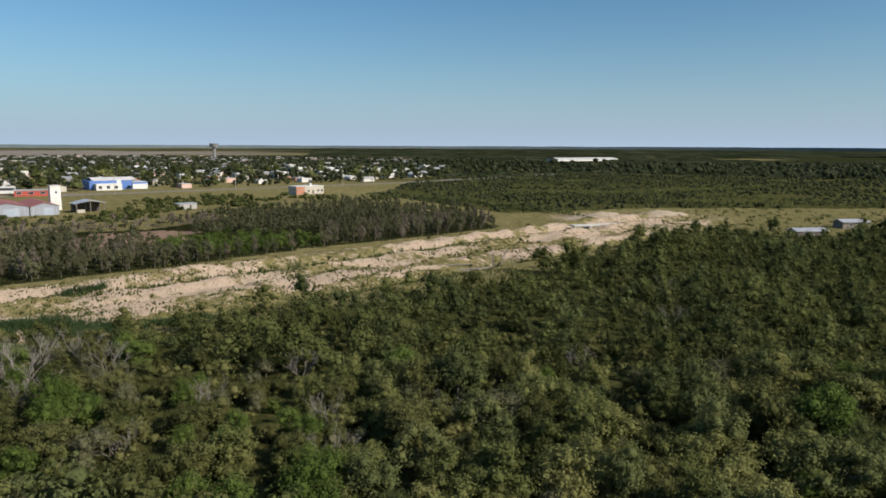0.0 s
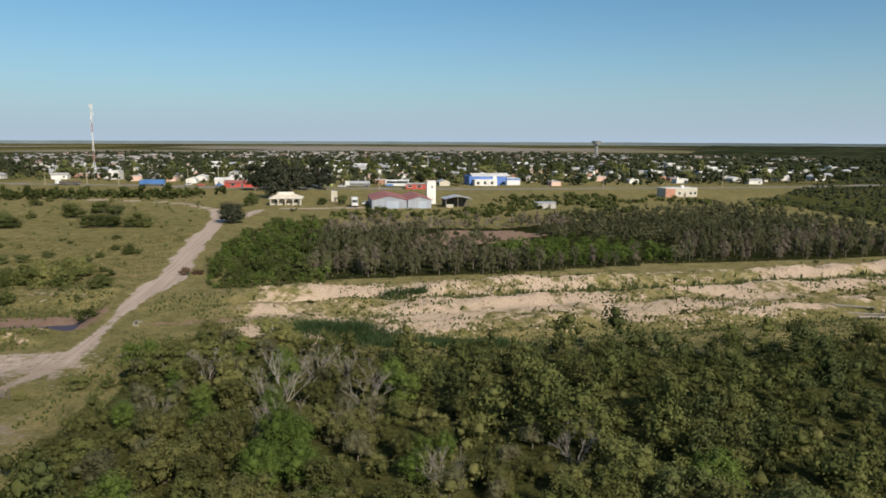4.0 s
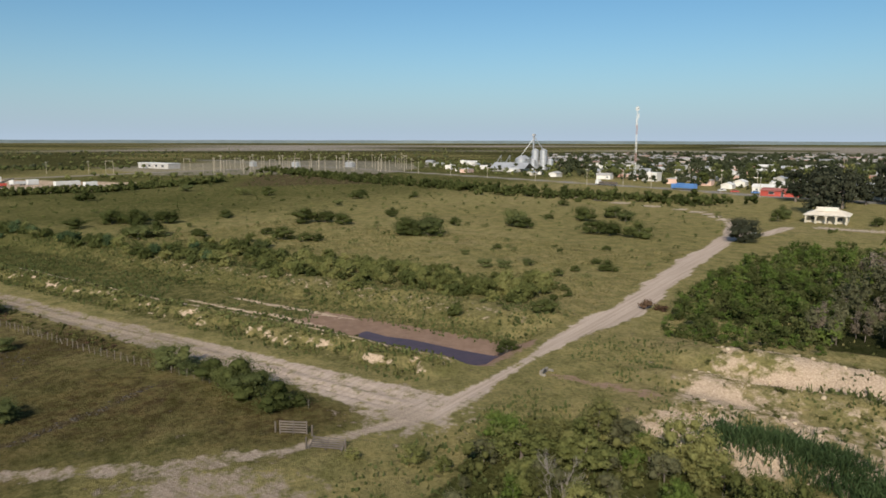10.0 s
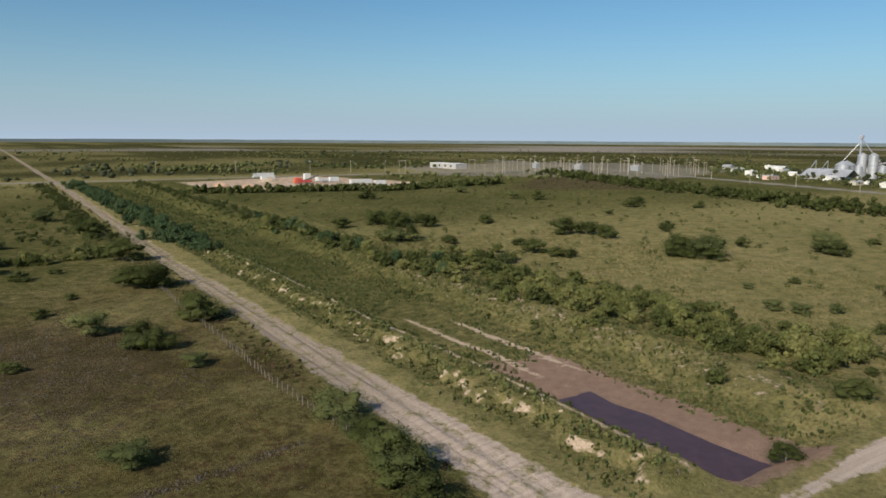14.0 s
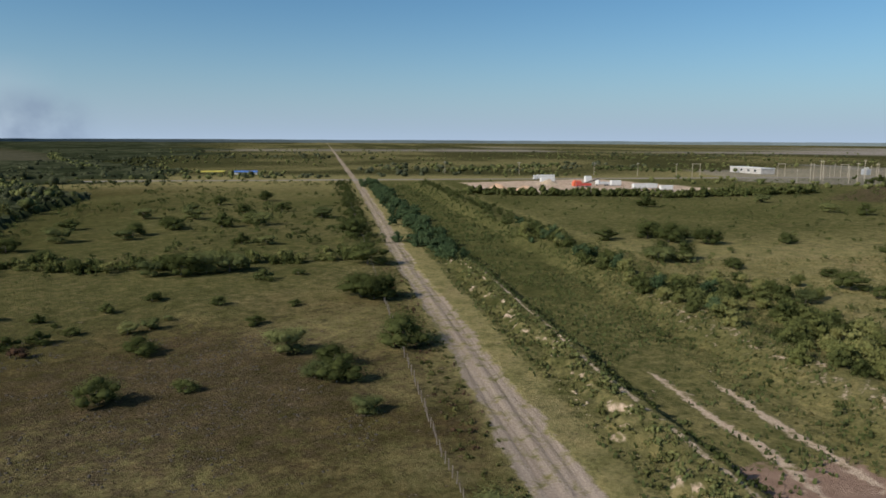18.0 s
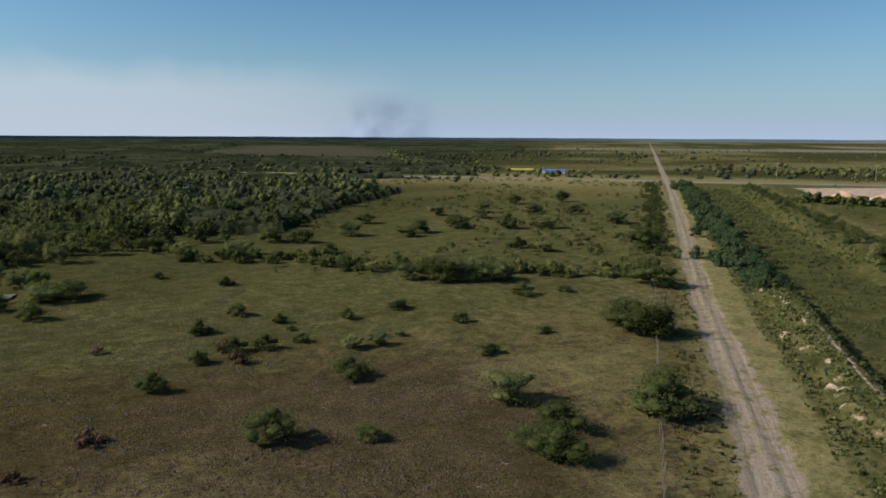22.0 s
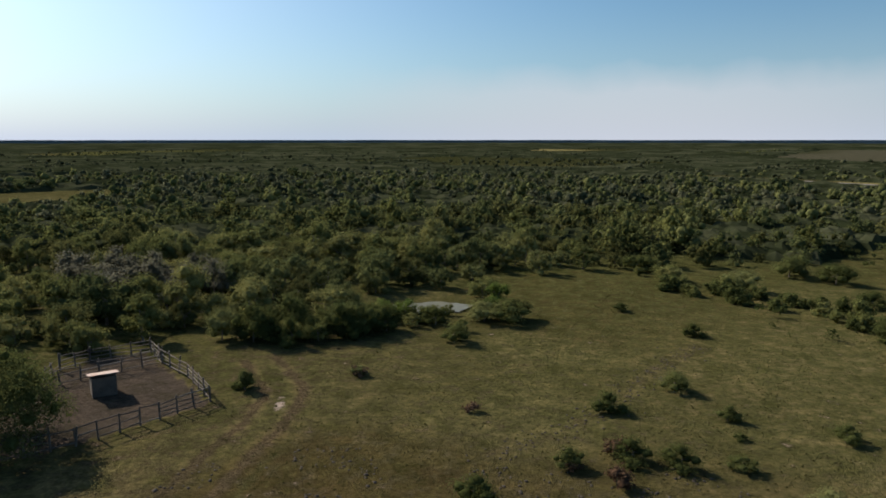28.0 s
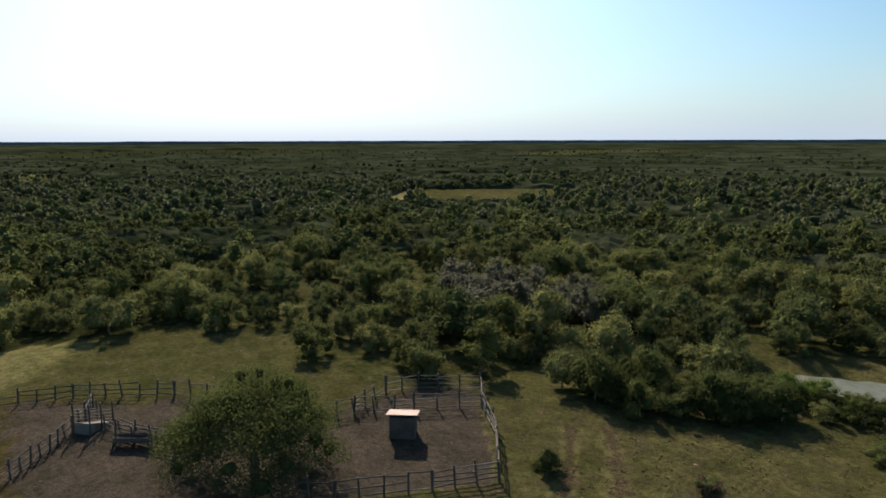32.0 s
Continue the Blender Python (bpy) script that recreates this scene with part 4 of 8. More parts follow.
forest_pts = scatter(FOREST, 6.0, 8, lambda x, y: no_forest(x, y) | (fbm(x, y, 34, 190) < 0.36) & (np.hypot(x + 50, y + 55) > 40), 0.95)
forest_pts = forest_pts[np.argsort(np.hypot(forest_pts[:, 0] + 50, forest_pts[:, 1] + 55))]
grove("forest_tree", "dark green forest tree at the edge of the pasture", "tree", EDGE, forest_pts[:260], 9, (0.6, 1.45), "trees of the forest edge", swell=0.45)
rest = forest_pts[260:]
far = np.hypot(rest[:, 0] + 80, rest[:, 1] + 10)
thicket("forest_trees", "dense green trees of the wide forest", "trees", FOREST_LOW, rest[far < 200][::3], LEAF, 10, (0.65, 1.7), swell=0.5)
thicket("forest_trees", "dense dark trees of the wide forest", "trees", FOREST_LOW, rest[far < 200][1::3], LEAF_DARK, 11, (0.7, 1.75), swell=0.5)
thicket("forest_trees", "olive trees of the wide forest", "trees", FOREST_LOW, rest[far < 200][2::3], LEAF_OLIVE, 13, (0.6, 1.5), swell=0.5)
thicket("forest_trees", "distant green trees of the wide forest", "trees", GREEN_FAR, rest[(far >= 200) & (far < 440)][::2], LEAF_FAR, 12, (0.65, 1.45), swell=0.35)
thicket("forest_trees", "distant leafy trees of the wide forest", "trees", GREEN_FAR, rest[(far >= 200) & (far < 440)][1::2], LEAF_DARK, 24, (0.65, 1.5), swell=0.35)
HUMP = [(-16.0, -70.0), (-30.0, -66.0), (-38.0, -80.0), (-34.0, -92.0), (-20.0, -90.0), (-12.0, -80.0)]
grove("grey_tree", "nearly leafless grey tree in the green forest", "tree", TWIGGY, scatter(HUMP, 5.0, 27), 28, (1.1, 1.6), "grey trees of the forest")


def ring_points(inner, outer, step, seed, keep):
    """Points between two circles round the pasture, sparser outwards."""
    r = np.random.default_rng(seed)
    out, at = [], inner
    while at < outer:
        gap = step * at / inner
        n = int(math.tau * at / gap)
        a = (np.arange(n) + r.random(n)) / n * math.tau
        d = at + gap * (r.random(n) - 0.5)
        out.append(np.stack([-60 + d * np.cos(a), 30 + d * np.sin(a)], 1))
        at += gap * 1.3
    p = np.concatenate(out)
    return p[keep(p[:, 0], p[:, 1], r)]


def far_woods(x, y, r):
    a = np.degrees(np.arctan2(y - 30, x + 60)) % 360
    plain = (a > 105) & (a < 232)
    thick = fbm(x, y, 260, 95)
    ok = np.where(plain, thick > 0.6, thick > 0.42)
    u, v = to_uv(x, y)
    road = (np.abs(v) < 14) | (line_distance(HIGHWAY, x, y) < 25) | (line_distance(FAR_ROAD, x, y) < 22)
    d = np.hypot(x + 60, y - 30)
    home = inside([(-700.0, -200.0), (-330.0, -260.0), (-120.0, 300.0), (-40.0, 560.0), (-300.0, 1000.0), (-900.0, 700.0)], x, y)
    return ok & ~road & ~inside(TAN_FIELD, x, y) & ~inside(MARSH, x, y) & ~home & (~inside(FOREST, x, y) | (d > 400)) & ~inside(GRAVEL_YARD, x, y)


def savanna(low, high, dense, k):
    """Keeps scattered points of open bush between two bearings."""
    def keep(x, y, r):
        a = np.degrees(np.arctan2(y - 30, x + 60)) % 360
        u, v = to_uv(x, y)
        clear = (np.abs(v) > 16) & (line_distance(HIGHWAY, x, y) > 25) & (line_distance(FAR_ROAD, x, y) > 14) & ~inside(GRAVEL_YARD, x, y) & ~inside(MARSH, x, y) & ~inside(FOREST, x, y) & ~inside(TAN_FIELD, x, y) & ~inside(SWITCHYARD, x, y)
        between = (a > low) & (a < high) if low < high else (a > low) | (a < high)
        return clear & between & (fbm(x, y, 120, k) + 0.25 * (r.random(x.shape) - 0.5) > 1 - dense)
    return keep


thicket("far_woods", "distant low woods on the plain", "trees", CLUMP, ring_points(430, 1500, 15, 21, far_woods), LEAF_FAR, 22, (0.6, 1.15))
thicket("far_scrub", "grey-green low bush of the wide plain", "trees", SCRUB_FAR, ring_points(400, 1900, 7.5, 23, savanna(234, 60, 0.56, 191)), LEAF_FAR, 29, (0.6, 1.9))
thicket("far_scrub", "dark scattered trees of the open savanna", "trees", SCRUB_FAR, ring_points(460, 1900, 10, 24, savanna(150, 236, 0.5, 193)), LEAF_DARK, 30, (0.6, 1.7))


def domes(x, y, gap, seed):
    """Height, 0 to 1, and tone of a closed canopy of rounded crowns."""
    i0, j0 = np.floor(x / gap), np.floor(y / gap)
    best, tone = np.zeros(x.shape), np.zeros(x.shape)
    for di in (-1, 0, 1):
        for dj in (-1, 0, 1):
            i, j = i0 + di, j0 + dj
            cx, cy = (i + 0.5 + 0.9 * (hash2(i, j, seed) - 0.5)) * gap, (j + 0.5 + 0.9 * (hash2(i, j, seed + 1) - 0.5)) * gap
            wide = gap * (0.45 + 0.55 * hash2(i, j, seed + 2))
            top = (0.5 + 0.5 * hash2(i, j, seed + 3)) * (0.3 + 0.7 * np.sqrt(np.clip(1 - ((x - cx) ** 2 + (y - cy) ** 2) / wide**2, 0, 1)))
            top = np.where((x - cx) ** 2 + (y - cy) ** 2 < wide**2, top, 0.18)
            tone = np.where(top > best, hash2(i, j, seed + 4) - 0.5, tone)
            best = np.maximum(best, top)
    return best, tone


def far_canopy():
    """The closed roof of leaves of the wide woods, coarser with distance, out to the horizon."""
    rings = 120 * np.exp(np.arange(0, 3.55, 0.0085))
    a = np.arange(0, math.tau, 0.0085)
    d, b = np.meshgrid(rings, a, indexing="ij")
    x, y = -60 + d * np.cos(b), 30 + d * np.sin(b)
    x, y = x + 0.003 * d * (hash2(np.floor(x * 9), np.floor(y * 9), 5) - 0.5), y + 0.003 * d * (hash2(np.floor(x * 9), np.floor(y * 9), 6) - 0.5)
    high, tone = np.zeros(d.shape), np.zeros(d.shape)
    for lo, hi, gap, tall in ((0, 330, 7.0, 3.0), (330, 560, 11.0, 2.8), (560, 950, 18.0, 2.4), (950, 1700, 34.0, 3.0), (1700, 9000, 70.0, 5.0)):
        band = (d >= lo) & (d < hi)
        h, t = domes(x[band], y[band], gap, 170)
        high[band] = tall * (h + 0.55 * (vnoise(x[band], y[band], gap * 0.24, 175) - 0.5))
        tone[band] = 0.75 * t + 0.5 * (fbm(x[band], y[band], gap * 6, 178) - 0.5)
    woods = far_woods(x, y, None) & (d > 430) & ((np.degrees(b) < 103) | (np.degrees(b) > 216 + 40 * fbm(x, y, 260, 181))) | (d > 1900) & (fbm(x, y, 500, 179) > 0.44) & ((np.degrees(b) < 100) | (np.degrees(b) > 236))
    woods |= inside(FOREST, x, y) & (np.hypot(x + 80, y + 10) > 140) & ~inside(FAR_CLEARING, x, y)
    z = np.where(woods, high, -0.6) + ground_height(x, y)
    n = len(a)
    idx = np.arange(d.size).reshape(d.shape)
    nxt = np.roll(idx, -1, 1)
    quads = np.stack([idx[:-1], idx[1:], nxt[1:], nxt[:-1]], -1).reshape(-1, 4)
    quads = quads[woods.reshape(-1)[quads].any(1)]
    used, back = np.unique(quads, return_inverse=True)
    verts = np.stack([x, y, z], -1).reshape(-1, 3)[used]
    # dark sheet below the crowns, with the shade of the gaps in its colour
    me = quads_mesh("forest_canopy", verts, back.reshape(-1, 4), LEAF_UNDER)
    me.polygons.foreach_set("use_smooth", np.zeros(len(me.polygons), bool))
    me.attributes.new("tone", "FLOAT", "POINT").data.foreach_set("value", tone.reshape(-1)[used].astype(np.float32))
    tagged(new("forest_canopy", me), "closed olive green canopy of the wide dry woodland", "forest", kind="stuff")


far_canopy()

# slender grey-green woods behind the dug strip
SLIM = [make_tree(71 + k, "slender_tree", 5.0 + 0.4 * k, 1.25, 340, 0.15, (LEAF_GREY, LEAF_GREY, LEAF_DRY, LEAF_GREY)[k], 0.07, 9, 0.2, 1.3) for k in range(4)]
SLIM_LOW = [pattern(81 + k, 5.2, 1.5, 80, 0.22, 4, 0.2, 1.3, fill=0.5) for k in range(4)]
GREEN_PATCH = [(-80.0, 154.0), (-60.0, 154.0), (-42.0, 170.0), (-46.0, 192.0), (-70.0, 190.0), (-84.0, 174.0)]
DRY_ROW = [(-140.0, 146.0), (-137.0, 168.0), (-128.0, 187.0), (-100.0, 204.0), (-88.0, 224.0), (-82.0, 206.0), (-111.0, 185.0), (-114.0, 160.0)]
wood_pts = scatter(WOODS, 3.0, 14, lambda x, y: inside(CLEARING, x, y) | (inside(GREEN_PATCH, x, y)))
wu, wv = to_uv(wood_pts[:, 0], wood_pts[:, 1])
keep = wu < -31 + 5 * (fbm(wood_pts[:, 0], wood_pts[:, 1], 12, 201) - 0.5)
wood_pts, wu, wv = wood_pts[keep], wu[keep], wv[keep]
wood_pts = wood_pts[np.argsort(wv + 0.09 * wu)]
grove("slender_tree", "slender grey-green tree in a dry planted wood", "tree", SLIM, wood_pts[:285], 15, (0.75, 1.15), "trees of the planted wood")
back_pts = wood_pts[285:]
dry = inside(DRY_ROW, back_pts[:, 0], back_pts[:, 1])
thicket("slender_trees", "grey-green slender trees of a dry planted wood", "trees", SLIM_LOW, back_pts[~dry], LEAF_GREY, 16)
thicket("dry_trees", "leafless brownish slender trees of a planted wood", "trees", SLIM_LOW, back_pts[dry], LEAF_DRY, 17)
thicket("green_thicket", "bright green low trees in a gap of the wood", "trees", GREEN_LOW, scatter(GREEN_PATCH, 3.2, 18), LEAF_BRIGHT, 18, (0.45, 0.8))
SCRUB = [tuple(float(c) for c in to_xy(u, v)) for u, v in ((-14, 37), (-34, 39), (-35, 90), (-36, 136), (-17, 132), (-11, 90), (-10, 55))]
thicket("scrub", "mixed green scrub between the dirt road and the wood", "trees", GREEN_LOW, scatter(SCRUB, 2.9, 19, off_roads(6)), LEAF_SHRUB, 19, (0.35, 0.8))
thicket("scrub", "bright green scrub between the dirt road and the wood", "trees", GREEN_LOW, scatter(SCRUB, 3.9, 20, off_roads(6)), LEAF_BRIGHT, 20, (0.4, 0.9))

# shrubs of the pasture, each at its place: x, y, width
SHRUBS = [
    (-143.0, -61.0, 7.5), (-147.5, -59.0, 8.0), (-151.0, -56.5, 7.0), (-139.0, -64.0, 6.0), (-80.5, -77.0, 6.0), (-84.0, -77.5, 6.5),
    (-126.5, -45.8, 3.4), (-103.7, -5.9, 2.8), (-96.2, -9.8, 4.6), (-119.3, -6.7, 5.5), (-114.8, 5.4, 5.4), (-110.0, 14.0, 3.2), (-114.4, 2.4, 3.7), (-130.8, 3.2, 7.7),
    (-148.6, -17.3, 7.7), (-103.9, -36.2, 3.3), (-100.2, -36.6, 3.7), (-98.0, -47.0, 3.5), (-116.1, -30.8, 2.9), (-108.1, -21.5, 5.1), (-117.7, -44.4, 2.8), (-120.4, -32.7, 1.7),
    (-131.1, -34.5, 2.7), (-234.9, -112.1, 5.4), (-185.1, -122.3, 6.9), (-245.3, 3.0, 8.5), (-249.4, -3.8, 6.3), (-212.1, 10.7, 6.2), (-215.9, 15.0, 5.1), (-238.7, -11.4, 6.8),
    (-213.8, 25.9, 4.3), (-339.3, -34.3, 8.5), (-88.9, -26.8, 3.6), (-71.4, -51.0, 2.0), (-108.5, -75.4, 3.0), (-232.5, -109.2, 6.9), (-187.7, -127.4, 7.3), (-61.5, -44.0, 2.5),
    (-104.4, -53.4, 3.3), (-149.6, -44.5, 4.1), (-78.7, -65.6, 4.2), (-99.4, -87.3, 2.5), (-109.2, -42.9, 1.3), (-253.3, 84.0, 4.0), (-328.4, 78.7, 7.7), (-333.1, 107.1, 5.8),
    (-252.2, -0.3, 5.9), (-248.4, 11.9, 7.7), (-218.4, 14.5, 6.8), (-214.7, 8.4, 5.0), (-217.4, 25.0, 4.2), (-259.2, 29.4, 2.4), (-253.1, 97.3, 2.4), (-220.3, 117.4, 8.5),
    (-209.8, 81.4, 8.5), (-205.4, 87.0, 8.5), (-239.7, 54.7, 8.5), (-229.0, 144.8, 8.5), (-188.2, 142.1, 8.5), (-234.5, 158.1, 8.1), (-153.2, 113.3, 2.6), (-169.7, 111.8, 1.7),
    (-123.8, 94.9, 2.0), (-85.5, 22.0, 4.5), (-148.9, -20.1, 8.5), (-204.4, -70.3, 8.5), (-173.3, -39.2, 8.5), (-97.8, 35.3, 5.4), (-88.5, 44.1, 6.2), (-83.5, 47.4, 5.3),
    (-112.4, 86.1, 4.4),
]
MORE_SHRUBS = [
    (-71.0, -74.6, 4.0), (-74.4, -73.2, 4.2), (-68.2, -75.8, 4.0),
    (-92.4, 40.6, 4.6), (-87.6, 44.4, 4.6), (-90.2, 42.6, 4.0), (-95.6, 37.4, 2.6),
    (-108.7, -47.1, 2.4), (-108.4, -36.9, 2.4), (-196.3, -115.3, 7.0), (-206.9, -110.2, 7.0), (-118.9, -106.7, 6.0), (-181.4, -79.1, 5.0), (-137.7, -24.4, 2.2), (-126.2, -20.6, 3.0),
    (-112.8, -31.0, 2.9), (-170.0, -119.3, 7.0), (-151.7, -122.1, 7.0), (-102.5, -121.9, 6.3), (-166.4, -144.2, 7.0), (-205.3, -140.7, 7.0), (-196.5, -154.7, 7.0), (-229.2, -143.2, 7.0),
    (-136.4, -116.7, 7.0), (-129.8, -121.9, 7.0), (-136.9, -98.7, 5.6), (-154.1, -56.5, 4.0), (-156.6, -42.9, 2.9), (-95.1, -34.1, 2.6), (-119.4, 1.3, 5.4), (-178.2, -85.1, 5.0),
    (-209.2, -116.1, 7.0), (-239.2, -135.0, 6.0), (-215.6, -155.5, 6.0), (-243.2, -175.3, 7.0), (-265.6, -173.4, 7.0), (-164.5, -113.6, 6.0), (-155.3, -65.3, 6.0), (-255.7, -5.0, 7.5),
    (-255.0, 2.8, 7.5), (-220.0, 8.3, 7.5), (-262.7, 29.5, 5.7), (-358.5, 29.7, 7.5), (-357.6, 41.7, 7.5), (-241.8, 60.8, 7.5), (-235.4, 66.6, 6.9), (-214.3, 44.0, 3.9),
    (-204.0, 48.1, 5.9), (-198.4, 53.6, 4.3), (-198.1, 56.8, 3.6), (-187.5, 42.7, 4.6), (-298.2, 69.2, 4.4), (-338.0, 83.0, 7.5), (-390.6, 0.0, 7.5), (-261.2, 85.9, 4.9),
    (-206.1, 82.1, 7.5), (-202.2, 88.7, 6.0), (-225.3, 99.7, 4.2), (-217.1, 117.1, 5.8), (-214.3, 119.5, 5.7), (-197.9, 134.1, 7.5), (-194.5, 136.4, 7.4), (-224.2, 156.1, 6.1),
    (-169.0, 123.3, 2.3), (-153.6, 88.9, 3.4), (-152.1, 92.4, 3.3), (-152.7, 97.9, 2.7), (-141.5, 100.2, 3.1), (-145.5, 112.3, 4.3), (-146.2, 105.8, 2.4), (-131.4, 94.3, 3.8),
    (-122.2, 91.4, 1.9), (-128.7, 96.2, 2.1), (-98.5, 75.9, 3.0), (-236.6, 134.7, 3.6), (-281.3, 158.4, 4.4), (-170.9, 89.0, 2.5), (-177.8, 98.8, 2.4),
]
LOW = [make_tree(101 + k, "shrub", 2.6, 1.7, 3200, 0.046, (LEAF_SHRUB, LEAF_DARK, LEAF_SHRUB, LEAF_SHRUB)[k], 0.06, 15, 0.17, 0.9) for k in range(4)]
LOW_BLUE = [make_tree(111 + k, "shrub", 2.4, 1.6, 760, 0.11, LEAF_BLUE, 0.06, 13, 0.12, 0.85) for k in range(3)]
RUSTY = [make_tree(121 + k, "shrub", 1.0, 1.2, 220, 0.1, LEAF_RUST, 0.04, 8, 0.12, 0.7) for k in range(2)]
BANK_LOW = [make_tree(105 + k, "shrub", 2.2, 1.7, 900, 0.1, (LEAF_SHRUB, LEAF, LEAF_SHRUB, LEAF)[k], 0.06, 16, 0.1, 0.75) for k in range(4)]
LONE, LONE_BLUE = [(c,) for _, c in BANK_LOW], [(c,) for _, c in LOW_BLUE]
r_shrub = np.random.default_rng(33)
first = {}
for x, y, w in SHRUBS + MORE_SHRUBS:
    k = int(r_shrub.integers(4))
    m = place(x, y, r_shrub.random() * 6.28, w / 2.6, 0.5 + 0.22 * r_shrub.random(), 0.05)
    if k in first:
        again(first[k], m)
    else:
        first[k] = plant("shrub", "rounded thorny green shrub standing in the pasture", "shrub", LOW[k], m, "shrubs of the pasture")
grove("low_bush", "low rusty brown bush in the pasture", "bush", RUSTY, np.array([(-99.1, -37.4, 2.1), (-95.5, -33.3, 2.9), (-98.9, -31.9, 3.2), (-82.7, -17.0, 2.9), (-77.2, -12.1, 3.4), (-85.6, -43.5, 3.3), (-71.5, -50.9, 1.9), (-113.6, 103.6, 3.0), (-112.0, 105.2, 3.0)])[:, :2], 35, (0.9, 1.4), "rusty bushes")
HEDGE = [(-104.0, -120.0), (-109.0, -104.0), (-126.0, -97.0), (-131.0, -83.0), (-147.0, -68.0), (-160.0, -61.0), (-168.0, -54.0), (-176.0, -46.0)]


def along(points, gap, wide, seed):
    r = np.random.default_rng(seed)
    out = []
    for (x0, y0), (x1, y1) in zip(points, points[1:]):
        n = max(1, int(math.hypot(x1 - x0, y1 - y0) / gap))
        for k in range(n):
            t = (k + r.random()) / n
            out.append((x0 + (x1 - x0) * t + wide * r.normal(), y0 + (y1 - y0) * t + wide * r.normal()))
    return np.array(out)


grove("hedge_shrub", "grey-green shrub in a wild hedge across the pasture", "shrub", LONE, along(HEDGE, 1.5, 2.0, 37), 38, (0.8, 1.6), "shrubs of the wild hedge")
left_row = np.stack(to_xy(*(lambda r: (125 + 295 * r.random(190), 7.5 + 2.2 * r.normal(size=190)))(np.random.default_rng(40))), 1)
grove("canal_shrub", "bluish green shrub on the canal bank", "shrub", LONE_BLUE, left_row, 41, (0.8, 1.5), "shrubs of the canal bank")
right_row = np.stack(to_xy(*(lambda r: (82 + 120 * r.random(105), 39.5 + 2.6 * r.normal(size=105)))(np.random.default_rng(42))), 1)
grove("bank_shrub", "dark green shrub along the far canal bank", "shrub", LONE_BLUE[:1] + LONE, right_row, 43, (0.7, 1.4), "shrubs of the far bank")
patch = np.stack(to_xy(*(lambda r: (12 + 96 * r.random(165), 49.5 + 5.5 * r.normal(size=165)))(np.random.default_rng(44))), 1)
grove("bank_shrub", "leafy green shrub in a patch beside the canal", "shrub", LONE, patch, 45, (0.55, 1.35), "shrubs beside the canal")
more = np.stack(to_xy(*(lambda r: (10 + 62 * r.random(70), 49 + 4.5 * r.normal(size=70)))(np.random.default_rng(49))), 1)
grove("bank_shrub", "broad fresh green shrub in the patch beside the canal", "shrub", LONE[1::2], more, 50, (0.8, 1.7), "shrubs beside the canal")
FAR_BANK = np.stack(to_xy(*(lambda r: (200 + 210 * r.random(150), 39.5 + 2.6 * r.normal(size=150)))(np.random.default_rng(43))), 1)
small = [pattern(131 + k, 1.5, 1.3, 44, 0.2, 3, 0.12, with_core=False) for k in range(4)]
thicket("bank_scrub", "dark green scrub far along the canal bank", "shrubs", GREEN_LOW, FAR_BANK, LEAF_SHRUB, 44, (0.35, 0.8))
thicket("bank_scrub", "small leafy shrubs beside the canal", "shrubs", small, np.stack(to_xy(*(lambda r: (4 + 150 * r.random(260), 48 + 8 * r.normal(size=260)))(np.random.default_rng(45))), 1), LEAF_SHRUB, 46, (0.4, 1.1))
tuft = [pattern(141 + k, 1.0, 1.1, 26, 0.16, 3, 0.05, 0.8, fill=0.6) for k in range(4)]
for mat, seed, u0, u1, v0, v1, n, top in ((LEAF_OLIVE, 171, 3, 170, 4.6, 10.2, 620, 0.8), (LEAF_DARK, 172, 3, 170, 7.6, 10.3, 420, 0.9), (LEAF_SHRUB, 173, 10, 170, 11.4, 14.5, 560, 0.85), (LEAF_DARK, 174, -4, 120, 27.0, 47.0, 420, 0.8)):
    spots = np.stack(to_xy(*(lambda r: (u0 + (u1 - u0) * r.random(n), v0 + (v1 - v0) * r.random(n)))(np.random.default_rng(seed))), 1)
    spots = spots[~off_roads(4.5)(spots[:, 0], spots[:, 1])]
    thicket("bank_tufts", "ragged weeds and low tufts of the canal bank", "weeds", tuft, spots, mat, seed + 10, (0.25, top))
for mat, seed, n, top in ((LEAF_OLIVE, 178, 420, 0.6), (LEAF_RUST, 179, 220, 0.5)):
    spots = np.stack(to_xy(*(lambda r: (14 + 130 * r.random(n), -8.6 + 4.2 * r.random(n)))(np.random.default_rng(seed))), 1)
    thicket("verge_weeds", "brownish weeds between the old fence and the road", "weeds", tuft, spots, mat, seed + 10, (0.2, top))
tiny = [pattern(135 + k, 1.3, 2.2, 14, 0.3, 1, 0.15) for k in range(4)]
PASTURE = [tuple(float(c) for c in to_xy(u, v)) for u, v in ((5, 48), (0, 140), (20, 260), (120, 330), (430, 330), (430, 60), (120, 46))]
thicket("pasture_shrubs", "small scattered shrubs of the dry pasture", "shrubs", small, scatter(PASTURE, 9.5, 46, lambda x, y: inside(GRAVEL_YARD, x, y)), LEAF_SHRUB, 47, (0.4, 1.3))
FIELD = [tuple(float(c) for c in to_xy(u, v)) for u, v in ((140, -14), (430, -14), (430, -230), (260, -230), (190, -130), (120, -80))]
thicket("pasture_shrubs", "low scattered shrubs of the far pasture", "shrubs", small, scatter(FIELD, 6.0, 48, lambda x, y: fbm(x, y, 40, 140) < 0.43), LEAF_SHRUB, 49, (0.4, 1.8))
NORTH = [(-620.0, 40.0), (-552.0, 62.0), (-440.0, 112.0), (-326.0, 168.0), (-296.0, 204.0), (-270.0, 222.0)]
